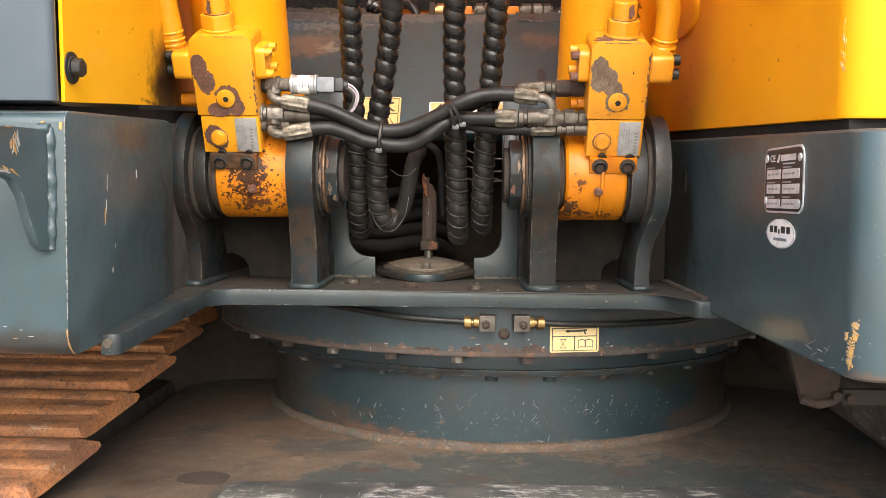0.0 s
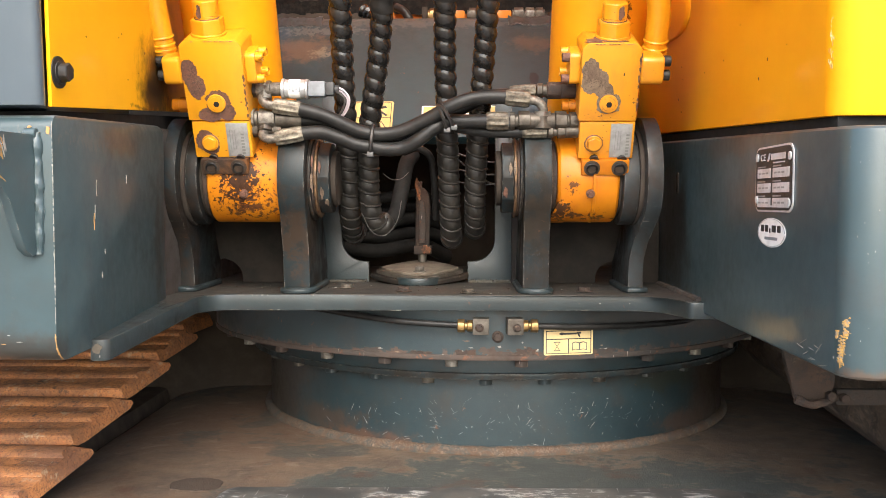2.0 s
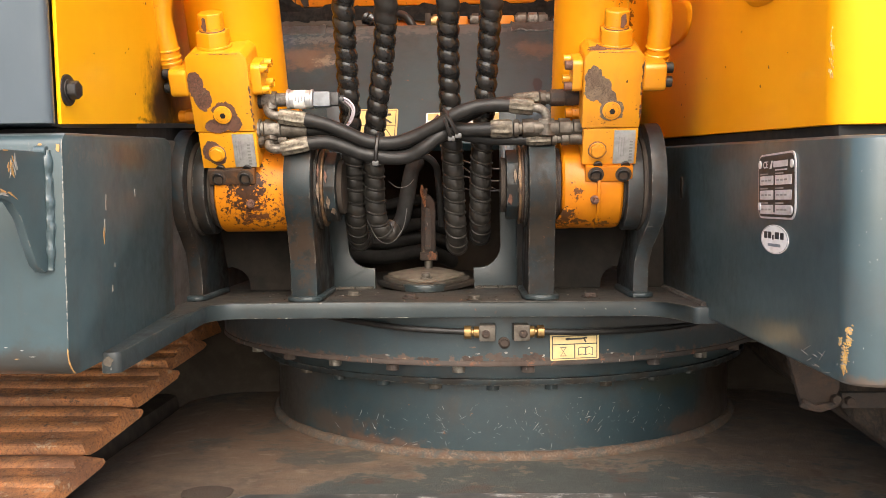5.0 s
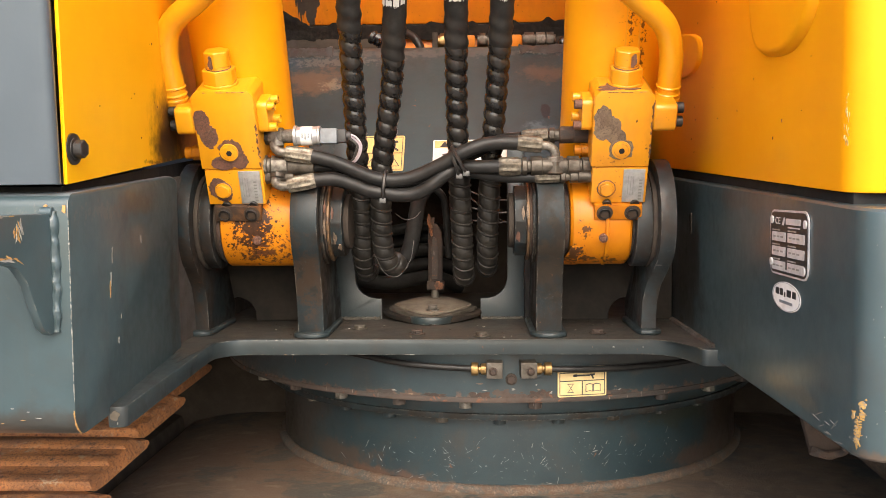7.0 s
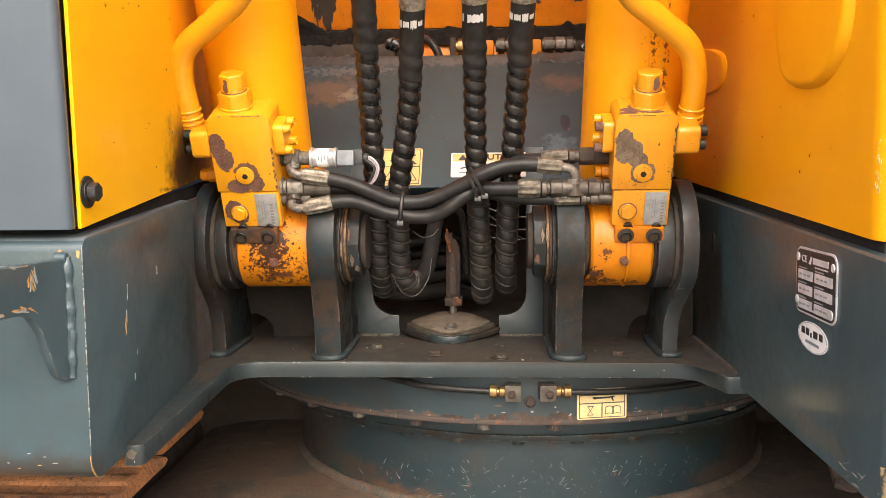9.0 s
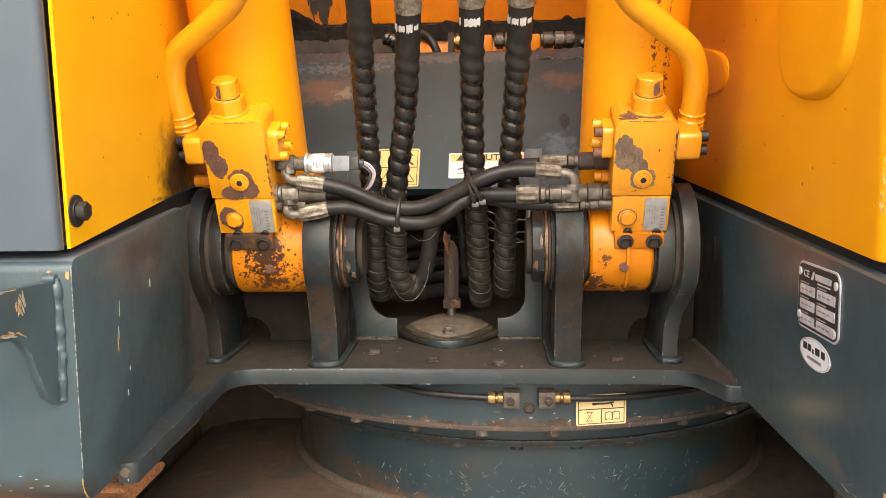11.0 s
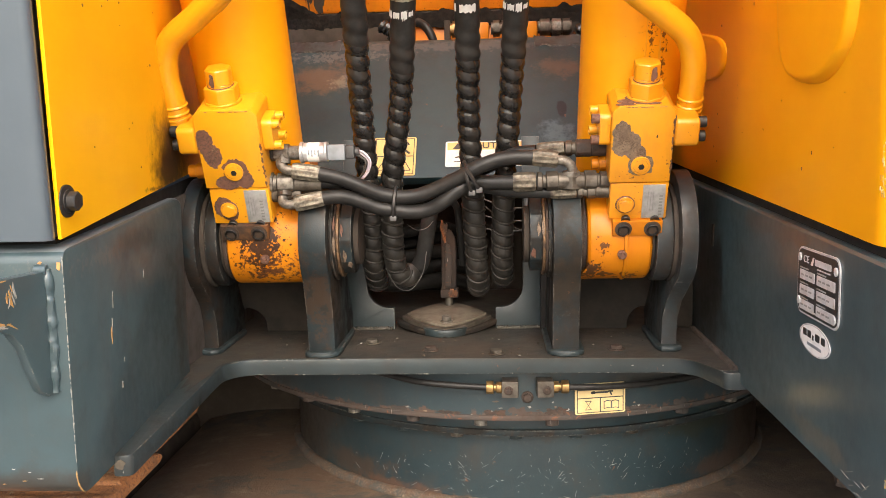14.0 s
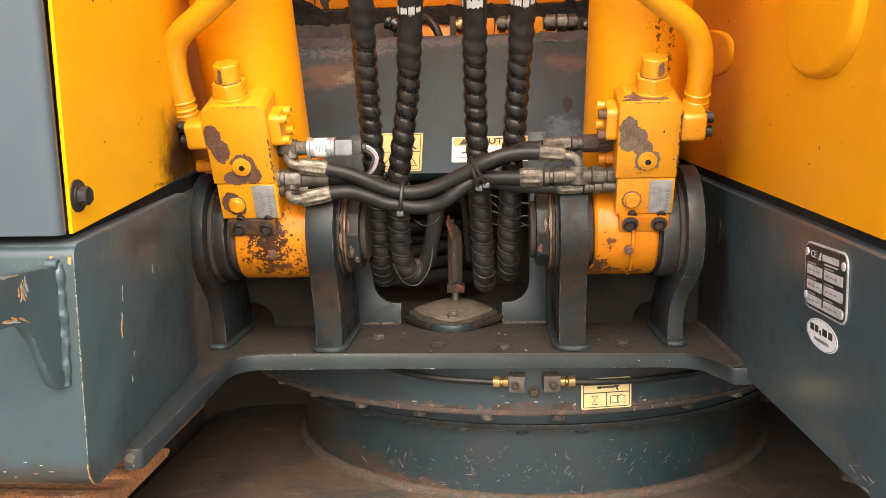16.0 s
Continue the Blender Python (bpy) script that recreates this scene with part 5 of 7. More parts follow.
for pts, ribbed in (([(-0.185, 0.640, 1.524), (-0.168, 0.632, 1.516), (-0.160, 0.632, 1.500), (-0.158, 0.64, 1.46)], 1), ([(0.200, 0.64, 1.470), (0.206, 0.632, 1.502), (0.222, 0.632, 1.514), (0.26, 0.64, 1.518)], 1), ([(-0.115, 0.65, 1.533), (-0.098, 0.637, 1.521), (-0.084, 0.632, 1.497), (-0.078, 0.64, 1.46)], 0)):
    h = thing("rear_hose", pts[0], "black ribbed hose behind the plate" if ribbed else "smooth black hose bending behind the plate", "hose", "hoses behind the plate")
    part("hose_body", sweep(smooth_path(pts, 0.003), (lambda s, a: 0.0130 + 0.0018 * math.sin(2 * math.pi * (s / 0.012) - a)) if ribbed else 0.0085, 14), guard if ribbed else rubber, h)

# ---- boom cylinders ----
LEAN_V, LEAN_N = Vector((0, -0.418, 0.909)), Vector((0, -0.909, -0.418))
AXIS = Vector((0, 0.132, 1.200))


def cylinder(x0, x1, foot_paint, barrel_paint, bx, edge):
    c = (x0 + x1) / 2
    ob = thing("boom_cylinder", (c, 0.055, 1.165), "yellow hydraulic boom cylinder with flaked foot", "hydraulic cylinder", "boom cylinders")

    def q(v, n):
        p = AXIS + LEAN_V * v + LEAN_N * n
        return (p.y, p.z)

    pts = arc(0.074, 1.162, 0.0635, 312, 132, 18) + [q(0.055, 0.060), q(0.075, 0.062), q(0.075, -0.06), q(0.0, -0.06)]
    foot = part("foot", prism(pts, "x", x0, x1, edge, 3), foot_paint, ob, "flaking orange cast foot")
    a, b = Vector((bx, AXIS.y, AXIS.z)) + LEAN_V * 0.06, Vector((bx, AXIS.y, AXIS.z)) + LEAN_V * 1.25
    part("barrel", tube(a, b, 0.0665, 64, 0.004), barrel_paint, ob)
    part("grease_nipple", joined(tube((c + 0.002, 0.018, 1.141), (c + 0.002, 0.0085, 1.139), 0.0062, 16), hexbar((c + 0.002, 0.010, 1.1395), (c + 0.002, 0.004, 1.138), 0.0042)), chip_rust, ob)
    return ob, foot


cylinder(-0.335, -0.233, yellow_flaky, yellow, -0.307, 0.005)
cylR, footR = cylinder(0.158, 0.2445, yellow_foot, yellow_lined, 0.217, 0.009)
# raised casting rib on one foot
rib = arc(0.070, 1.162, 0.0648, 150, 262, 14) + [(0.07, 1.12), (0.04, 1.18)]
part("casting_rib", prism(rib, "x", 0.206, 0.211, 0.0015), yellow_foot, footR)
lip = arc(0.074, 1.162, 0.0642, 212, 300, 12) + arc(0.074, 1.162, 0.050, 300, 212, 12)
bm = prism(lip, "x", 0.150, 0.172, 0.0)
for v in bm.verts:
    if v.co.x < 0.152:
        v.co.x += 0.014 * max(0.0, min(1.0, (v.co.z - 1.108) / 0.025))
bevelled(bm, 0.0015, 2)
part("foot_lip", bm, yellow_foot, footR)
# twin weld strips up one barrel
for dx in (0.008, 0.026):
    a = Vector((0.217 + dx, AXIS.y, AXIS.z)) + LEAN_N * 0.0655 * math.cos(math.asin(dx / 0.0665))
    part("weld_strip", sweep(smooth_path([a + LEAN_V * 0.12, a + LEAN_V * 0.5, a + LEAN_V * 1.2], 0.01), lambda s, q: 0.0016 + 0.0005 * math.sin(s * 700), 8), yellow_worn, cylR)


# ---- hose rupture valves ----
def valve(origin, half, inner, patches, low_patches, cap_x, top):
    """inner: +1 where the hose side lies at local plus x."""
    coat = yellow_worn if inner > 0 else yellow_grimed
    ob = thing("hose_rupture_valve", origin, "yellow valve block with chipped paint and bolted flanges", "hydraulic valve", "hose rupture valves")
    m = Matrix.Translation(origin) @ Matrix((( 1, 0, 0, 0), (0, 0.909, -0.418, 0), (0, 0.418, 0.909, 0), (0, 0, 0, 1)))
    s = inner
    front = [(-half, -0.025), (half, -0.025), (half, top - 0.008), (half - 0.008, top), (-half + 0.008, top), (-half, top - 0.008)]
    body = part("upper_block", prism(front, "y", 0.0, 0.064, 0.0022, 2), coat, ob, "", m)
    low = part("lower_block", block(-half + 0.003, half - 0.0005, 0.001, 0.060, -0.079, -0.0262, 0.0015), coat, ob, "", m)
    part("mount_plate", block(-0.031, 0.034, -0.007, 0.058, -0.1015, -0.0792, 0.0012), yellow_sooted if inner > 0 else yellow_foot, ob, "", m)
    for x in (-0.017, 0.021):
        part("socket_bolt", socket_bolt((x, -0.005, -0.0905), (x, -0.0115, -0.0905), 0.0080), black_steel, ob, "", m)
        # no hollow here: a black disc stands in for the shaded recess
        part("bolt_recess", disc("y", (x, -0.0905), 0.0112, -0.0082, -0.0066, 24, 0.0004), soot, ob, "", m)
        part("socket_bolt", socket_bolt((x + 0.003, 0.02, -0.0795), (x + 0.003, -0.0055, -0.0795), 0.0062), black_steel, ob, "", m)
    # cap nut on top
    mc = m @ pose(cap_x, 0.030, top)
    nut = part("cap_nut", joined(tube((0, 0, 0), (0, 0, 0.003), 0.0235, 32), hexbar((0, 0, 0.002), (0, 0, 0.022), 0.0228, 0.0007)), coat, ob, "", mc)
    part("nut_head", joined(tube((0, 0, 0.022), (0, 0, 0.026), 0.0160, 28), hexbar((0, 0, 0.025), (0, 0, 0.046), 0.0176, 0.0014)), coat, nut, "", mc)
    part("worn_ring", tube((0, 0, 0.0215), (0, 0, 0.0232), 0.0168, 28), chip_rust, nut, "", mc)
    decal(ragged(-0.004 if inner > 0 else 0.006, 0.034, 0.0045, 0.0085, 3.1 + inner, 26, 0.35), mc @ pose(0, -0.0154, 0), chip_rust, nut)
    # plugs on the front
    plug = part("socket_plug", joined(disc("y", (0, 0), 0.0125, -0.0035, 0.002, 32, 0.0012), disc("y", (0, 0), 0.0092, -0.0042, -0.003, 28, 0.0006)), coat, ob, "", m)
    # hex hole as a dark disc, its shade put into the colour
    part("socket_recess", disc("y", (0.0005, -0.0005), 0.0042, -0.0045, -0.003, 6, 0), dark_void, plug, "", m)
    part("plug_rust_ring", disc("y", (-0.016, -0.057), 0.0124, -0.0012, 0.0015, 28, 0), chip_rust, ob, "", m)
    part("hex_plug", joined(tube((-0.016, 0.002, -0.057), (-0.016, -0.002, -0.057), 0.0115), hexbar((-0.016, 0, -0.057), (-0.016, -0.007, -0.057), 0.0098)), coat, ob, "", m)
    tag = part("metal_tag", block(0.006 if inner < 0 else 0.008, half - 0.004, -0.0012, 0.001, -0.077, -0.0285, 0.0004), tag_metal, ob, "dull grey rating tag", m)
    for k in range(7):
        part("stamped_bar", block(0.0275, 0.0320, -0.0015, -0.001, -0.0735 + k * 0.0046, -0.0708 + k * 0.0046, 0.0002), tag_stamp, tag, "", m)
    for k in range(3):
        part("stamped_bar", block(0.0125 + 0.0035 * k, 0.0131 + 0.0035 * k, -0.0016, -0.001, -0.066, -0.038, 0.0001), tag_stamp, tag, "", m)
    # flange with socket bolts on the hose side
    xa, xb = sorted((s * half, s * (half + 0.014)))
    fl = part("inner_flange", prism(rounded(0.010, 0.052, 0.022, 0.066, 0.008), "x", xa, xb, 0.0015), coat, ob, "", m)
    for y, z in ((0.017, 0.029), (0.018, 0.058), (0.044, 0.031), (0.043, 0.059)):
        part("flange_bolt", socket_bolt((s * (half + 0.013), y, z), (s * (half + 0.024), y, z), 0.0062), coat if inner > 0 or y > 0.03 else chip_rust, fl, "", m)
    # pipe clamp on the outer side
    o = -s
    reach = 0.024 if inner > 0 else 0.030
    xa, xb = sorted((o * half, o * (half + reach)))
    cl = part("pipe_clamp", prism(rounded(-0.006, 0.046, 0.026, 0.064, 0.008), "x", xa, xb, 0.004, 3), coat, ob, "", m)
    for z in (0.037, 0.056):
        part("clamp_bolt", socket_bolt((o * (half + reach - 0.002), 0.006, z), (o * (half + reach + 0.009), 0.006, z), 0.0072), black_steel, cl, "", m)
    for i, spots in enumerate(patches):
        decal(blotch(spots, i + 2.4 * inner + 7), m, chip_rust if inner > 0 else chip_grey, body, "paint_chip", 0.0005 + 0.0002 * i)
    for i, spots in enumerate(low_patches):
        decal(blotch(spots, i + 1.4 * inner + 4), m @ pose(0, 0.001, 0), chip_rust, low)
    return m, body


mL, bL = valve((-0.3078, -0.028, 1.262), 0.0417, 1, (((-0.032, 0.042, 0.011, 0.018), (-0.024, 0.022, 0.012, 0.016)), ((0.002, 0.002, 0.0165, 0.0155), (-0.010, -0.016, 0.016, 0.010), (0.012, -0.012, 0.012, 0.012))), (((-0.022, -0.054, 0.014, 0.015), (-0.016, -0.064, 0.012, 0.010)),), -0.007, 0.086)
mR, bR = valve((0.2206, -0.028, 1.260), 0.0391, -1, (((-0.026, 0.044, 0.012, 0.017), (-0.016, 0.030, 0.014, 0.018), (-0.026, 0.028, 0.012, 0.014), (-0.004, 0.014, 0.010, 0.014)), ((0.0, 0.0, 0.0158, 0.0148),)), (((-0.016, -0.057, 0.0125, 0.0115),),), 0.004, 0.082)
decal(ragged(0.018, 0.040, 0.0011, 0.0020, 2.2, 14, 0.3), mR, soot, bR, "paint_chip", 0.0004)
for mv, bo_, n in ((mL, bL, 0.0417), (mR, bR, 0.0391)):
    for i in range(10):
        z = -0.02 + 0.09 * random.random()
        decal(ragged(0, 0, 0.0012, 0.002 + 0.003 * random.random(), i + 6.6, 12, 0.6), mv @ pose(n - 0.002 * random.random(), -0.0002, z), chip_rust, bo_)
    if n < 0.041:
        flat_top = mv @ Matrix.Translation((0, 0, 0.0822)) @ Matrix(((1, 0, 0, 0), (0, 0, 1, 0), (0, -1, 0, 0), (0, 0, 0, 1)))
        for k, (px, py, rx, ry) in enumerate(((-0.018, 0.012, 0.013, 0.008), (-0.024, 0.004, 0.012, 0.003), (-0.012, 0.022, 0.009, 0.008), (0.006, 0.006, 0.014, 0.003))):
            decal(ragged(px, py, rx, ry, k + 1.3, 40, 0.3), flat_top, chip_rust, bo_)
    for i in range(12):
        decal(ragged(0, 0, 0.001 + 0.002 * random.random(), 0.0005, i + 1.6, 12, 0.6), mv @ pose(-n + 0.012 + 2 * (n - 0.012) * random.random(), -0.0002, 0.0838 if n > 0.041 else 0.0798), bare_orange if i % 3 else chip_rust, bo_)


def pipe(points, name):
    ob = thing(name, points[0], "yellow bent steel pipe beside the cylinder", "hydraulic pipe", "cylinder pipes")
    line = smooth_path(points, 0.006)
    part("pipe_body", sweep(line, 0.0155, 24), yellow_worn, ob)
    d0 = (Vector(points[1]) - Vector(points[0])).normalized()
    for off in (0.024, 0.034):
        part("pipe_ring", tube(Vector(points[0]) + d0 * off, Vector(points[0]) + d0 * (off + 0.004), 0.0170, 24, 0.0014), yellow_worn, ob)
    part("pipe_sleeve", joined(tube(points[0], Vector(points[0]) + (Vector(points[1]) - Vector(points[0])).normalized() * 0.012, 0.0185, 24), tube(Vector(points[0]) + (Vector(points[1]) - Vector(points[0])).normalized() * 0.018, Vector(points[0]) + (Vector(points[1]) - Vector(points[0])).normalized() * 0.021, 0.0172, 24)), yellow_worn, ob)


pipe([(-0.376, -0.026, 1.316), (-0.378, -0.042, 1.352), (-0.379, -0.062, 1.392), (-0.366, -0.078, 1.425), (-0.322, -0.098, 1.455), (-0.278, -0.124, 1.487), (-0.245, -0.165, 1.55), (-0.235, -0.24, 1.70), (-0.235, -0.45, 2.15)], "cylinder_pipe")
pipe([(0.283, -0.004, 1.314), (0.284, -0.022, 1.345), (0.282, -0.048, 1.384), (0.268, -0.070, 1.418), (0.228, -0.094, 1.447), (0.186, -0.120, 1.478), (0.155, -0.165, 1.54), (0.145, -0.24, 1.70), (0.145, -0.45, 2.15)], "cylinder_pipe")
nip = thing("side_nipple", (-0.36, 0.0, 1.262), "orange painted hex nipple on the valve", "pipe fitting")
part("nipple_body", joined(hexbar((-0.349, 0.0, 1.263), (-0.366, 0.0, 1.263), 0.011), tube((-0.366, 0.0, 1.263), (-0.376, 0.0, 1.263), 0.0085)), yellow_foot, nip)
nip2 = thing("side_nipple", (0.17, 0.02, 1.265), "orange painted hex nipple on the valve", "pipe fitting")
part("nipple_body", joined(hexbar((0.187, 0.018, 1.262), (0.172, 0.018, 1.262), 0.0100), tube((0.172, 0.018, 1.262), (0.163, 0.018, 1.262), 0.0075)), yellow_foot, nip2)


# ---- small hoses between the valves ----
def ferrule(a, b, r, parent, material=None):
    a, b = Vector(a), Vector(b)
    m = material or crimp
    part("ferrule", sweep([a + (b - a) * i / 10 for i in range(11)], lambda s, q: r * (1 + 0.075 * max(-0.6, math.cos(q * 9)) * min(1.0, 6 * s / (b - a).length, 6 - 6 * s / (b - a).length)) * (1.0 if 0.08 < s / (b - a).length < 0.92 else 0.94), 54), m, parent, "crimped zinc ferrule")


def hose(points, r, label, mat_=None):
    ob = thing("pilot_hose", points[0], label, "hydraulic hose", "hoses between the valves")
    part("hose_body", sweep(smooth_path(points, 0.005), r, 18), mat_ or rubber, ob)
    return ob


h1 = hose([(-0.200, -0.002, 1.2560), (-0.172, 0.0, 1.2490), (-0.147, 0.002, 1.2390), (-0.120, 0.008, 1.2270), (-0.098, 0.010, 1.2225), (-0.072, 0.010, 1.2235), (-0.047, 0.008, 1.2315), (-0.016, 0.002, 1.2460), (0.008, -0.004, 1.2590), (0.035, -0.004, 1.2690), (0.062, 0.0, 1.2725), (0.090, 0.0, 1.2715)], 0.0098, "thick black rubber hose sagging between the valves")
ferrule((-0.236, -0.004, 1.2610), (-0.198, -0.001, 1.2555), 0.0105, h1)
ferrule((0.084, 0.0, 1.2720), (0.117, 0.0, 1.2685), 0.0108, h1, crimp_dark)
part("elbow", sweep(smooth_path([(-0.236, -0.004, 1.2610), (-0.246, -0.004, 1.2635), (-0.252, -0.001, 1.271), (-0.249, 0.004, 1.282)], 0.003), 0.0066, 14), zinc, h1)
part("elbow", sweep(smooth_path([(0.117, 0.0, 1.2685), (0.128, 0.0, 1.2660), (0.1355, 0.001, 1.2580), (0.1355, 0.004, 1.246)], 0.003), 0.0064, 14), zinc, h1)
part("elbow_nut", hexbar((0.1355, 0.003, 1.2530), (0.1355, 0.004, 1.2455), 0.0125), zinc, h1)
h2 = hose([(-0.198, 0.0, 1.2230), (-0.172, 0.002, 1.2245), (-0.148, 0.006, 1.2180), (-0.124, 0.010, 1.2085), (-0.102, 0.012, 1.2045), (-0.078, 0.012, 1.2015), (-0.055, 0.011, 1.2045), (-0.034, 0.007, 1.2160), (-0.014, 0.008, 1.2310), (0.006, 0.012, 1.2400), (0.03, 0.008, 1.2395), (0.062, 0.003, 1.2395)], 0.0098, "thick black rubber hose with nylon ties")
ferrule((-0.234, -0.003, 1.2160), (-0.196, 0.0, 1.2232), 0.0105, h2)
part("elbow", sweep(smooth_path([(-0.234, -0.003, 1.2160), (-0.243, -0.004, 1.2155), (-0.251, -0.001, 1.2195), (-0.251, 0.005, 1.229)], 0.003), 0.0066, 14), zinc, h2)
part("elbow_nut", hexbar((-0.249, 0.004, 1.226), (-0.249, 0.008, 1.238), 0.0115), zinc_dark, h2)
ferrule((0.058, 0.003, 1.2395), (0.088, 0.003, 1.2398), 0.0122, h2, crimp_dark)
part("hose_nut", joined(hexbar((0.090, 0.003, 1.24), (0.097, 0.003, 1.24), 0.0128), tube((0.097, 0.003, 1.24), (0.102, 0.003, 1.24), 0.009), hexbar((0.102, 0.003, 1.24), (0.118, 0.003, 1.2405), 0.0135)), zinc_dark, h2)
h3 = hose([(-0.206, 0.012, 1.2430), (-0.175, 0.018, 1.2400), (-0.15, 0.022, 1.2300), (-0.12, 0.024, 1.2190), (-0.085, 0.028, 1.2150), (-0.05, 0.026, 1.2200), (-0.02, 0.022, 1.2330), (0.01, 0.026, 1.2340), (0.05, 0.02, 1.2270), (0.08, 0.014, 1.2250), (0.112, 0.010, 1.2250)], 0.0078, "thinner black hose behind the two thick ones")
ferrule((0.108, 0.010, 1.2250), (0.142, 0.008, 1.2255), 0.0086, h3, crimp_dark)
part("hose_nut", joined(hexbar((0.143, 0.008, 1.2255), (0.150, 0.008, 1.2255), 0.0092), tube((0.15, 0.008, 1.2255), (0.156, 0.008, 1.2255), 0.0066), hexbar((0.156, 0.008, 1.2255), (0.167, 0.008, 1.2255), 0.0098), tube((0.167, 0.008, 1.2255), (0.188, 0.008, 1.2255), 0.0088)), zinc_dark, h3)
h4 = hose([(0.09, 0.028, 1.2800), (0.06, 0.034, 1.2770), (0.03, 0.03, 1.262), (0.0, 0.03, 1.2500), (-0.03, 0.034, 1.2420)], 0.0085, "black hose behind the upper ferrule")
ferrule((0.092, 0.026, 1.2805), (0.128, 0.020, 1.2830), 0.0098, h4, crimp_dark)
part("hose_nut", joined(hexbar((0.129, 0.019, 1.2830), (0.137, 0.018, 1.2830), 0.0108), tube((0.137, 0.018, 1.283), (0.143, 0.017, 1.283), 0.0085)), zinc_dark, h4)
part("port_nut", joined(hexbar((0.142, 0.017, 1.283), (0.162, 0.017, 1.283), 0.0122), tube((0.162, 0.017, 1.283), (0.189, 0.017, 1.283), 0.0112)), dark_rust, h4)

tee = thing("tee_fitting", (0.135, 0.004, 1.24), "zinc plated tee with hex nuts", "pipe fitting")
part("tee_body", joined(tube((0.116, 0.004, 1.240), (0.152, 0.005, 1.240), 0.0112), hexbar((0.1355, 0.004, 1.229), (0.1355, 0.004, 1.2455), 0.0130)), zinc_dark, tee)
part("tee_nut", joined(hexbar((0.152, 0.005, 1.240), (0.168, 0.006, 1.240), 0.0140), tube((0.168, 0.006, 1.24), (0.172, 0.006, 1.24), 0.0100), hexbar((0.172, 0.006, 1.240), (0.188, 0.007, 1.240), 0.0125)), zinc_dark, tee)
mid = thing("hose_coupling", (-0.24, 0.008, 1.244), "grimy steel straight coupling on the valve", "pipe fitting")
part("coupling_body", joined(hexbar((-0.272, 0.006, 1.2440), (-0.263, 0.006, 1.2440), 0.0150), tube((-0.263, 0.006, 1.244), (-0.258, 0.006, 1.244), 0.0110), hexbar((-0.258, 0.006, 1.2440), (-0.236, 0.008, 1.2440), 0.0145)), zinc, mid)
part("ferrule", tube((-0.236, 0.008, 1.2440), (-0.200, 0.013, 1.2430), 0.0122, 24), zinc_dark, mid)
low = thing("elbow_fitting", (-0.262, 0.008, 1.226), "dark steel elbow fitting", "pipe fitting")
part("elbow_body", joined(hexbar((-0.272, 0.010, 1.228), (-0.258, 0.009, 1.228), 0.0100), tube((-0.258, 0.009, 1.228), (-0.228, 0.012, 1.228), 0.0095)), zinc_dark, low)

sensor = thing("pressure_sensor", (-0.2, 0.004, 1.284), "silver pressure sensor with grey plug and wires", "sensor")
part("port_nut", joined(hexbar((-0.272, 0.008, 1.284), (-0.260, 0.008, 1.284), 0.0110)), black_steel, sensor)
part("tee_body", joined(hexbar((-0.260, 0.006, 1.2845), (-0.240, 0.005, 1.2845), 0.0125), tube((-0.240, 0.005, 1.2845), (-0.222, 0.004, 1.2845), 0.0095), hexbar((-0.249, 0.004, 1.282), (-0.249, 0.002, 1.270), 0.0105)), zinc, sensor)
part("sensor_can", joined(tube((-0.225, 0.004, 1.2845), (-0.2205, 0.004, 1.2845), 0.0145, 28), tube((-0.2205, 0.004, 1.2845), (-0.192, 0.004, 1.2845), 0.0130, 32), tube((-0.192, 0.004, 1.2845), (-0.188, 0.004, 1.2845), 0.0138, 28)), silver, sensor)
part("can_label", tube((-0.2150, 0.004, 1.2845), (-0.1985, 0.004, 1.2845), 0.0132, 32), white, sensor, "white printed band")
for k in range(4):
    part("can_marking", block(-0.2125 + 0.0042 * k, -0.2108 + 0.0042 * k, -0.0095, -0.0088, 1.281 - 0.002 * (k % 2), 1.288, 0.0001), conn_grey, sensor)
part("connector", block(-0.188, -0.164, -0.006, 0.014, 1.2735, 1.2945, 0.003), conn_grey, sensor)
part("connector_plug", joined(block(-0.164, -0.152, -0.005, 0.013, 1.2750, 1.2930, 0.002), tube((-0.152, 0.004, 1.284), (-0.146, 0.004, 1.284), 0.006)), label_black, sensor)
for k, (dy, mt) in enumerate(((0.0, wire_white), (0.003, wire_white), (-0.003, wire_grey))):
    part("wire", sweep(smooth_path([(-0.150, 0.004 + dy, 1.287 - 0.003 * k), (-0.139 - 0.003 * k, 0.004 + dy, 1.282 - 0.002 * k), (-0.132 - 0.003 * k, 0.008 + dy, 1.270), (-0.138 - 0.003 * k, 0.016 + dy, 1.254), (-0.150 - 0.002 * k, 0.024 + dy, 1.244)], 0.003), 0.0014, 8), mt, sensor)


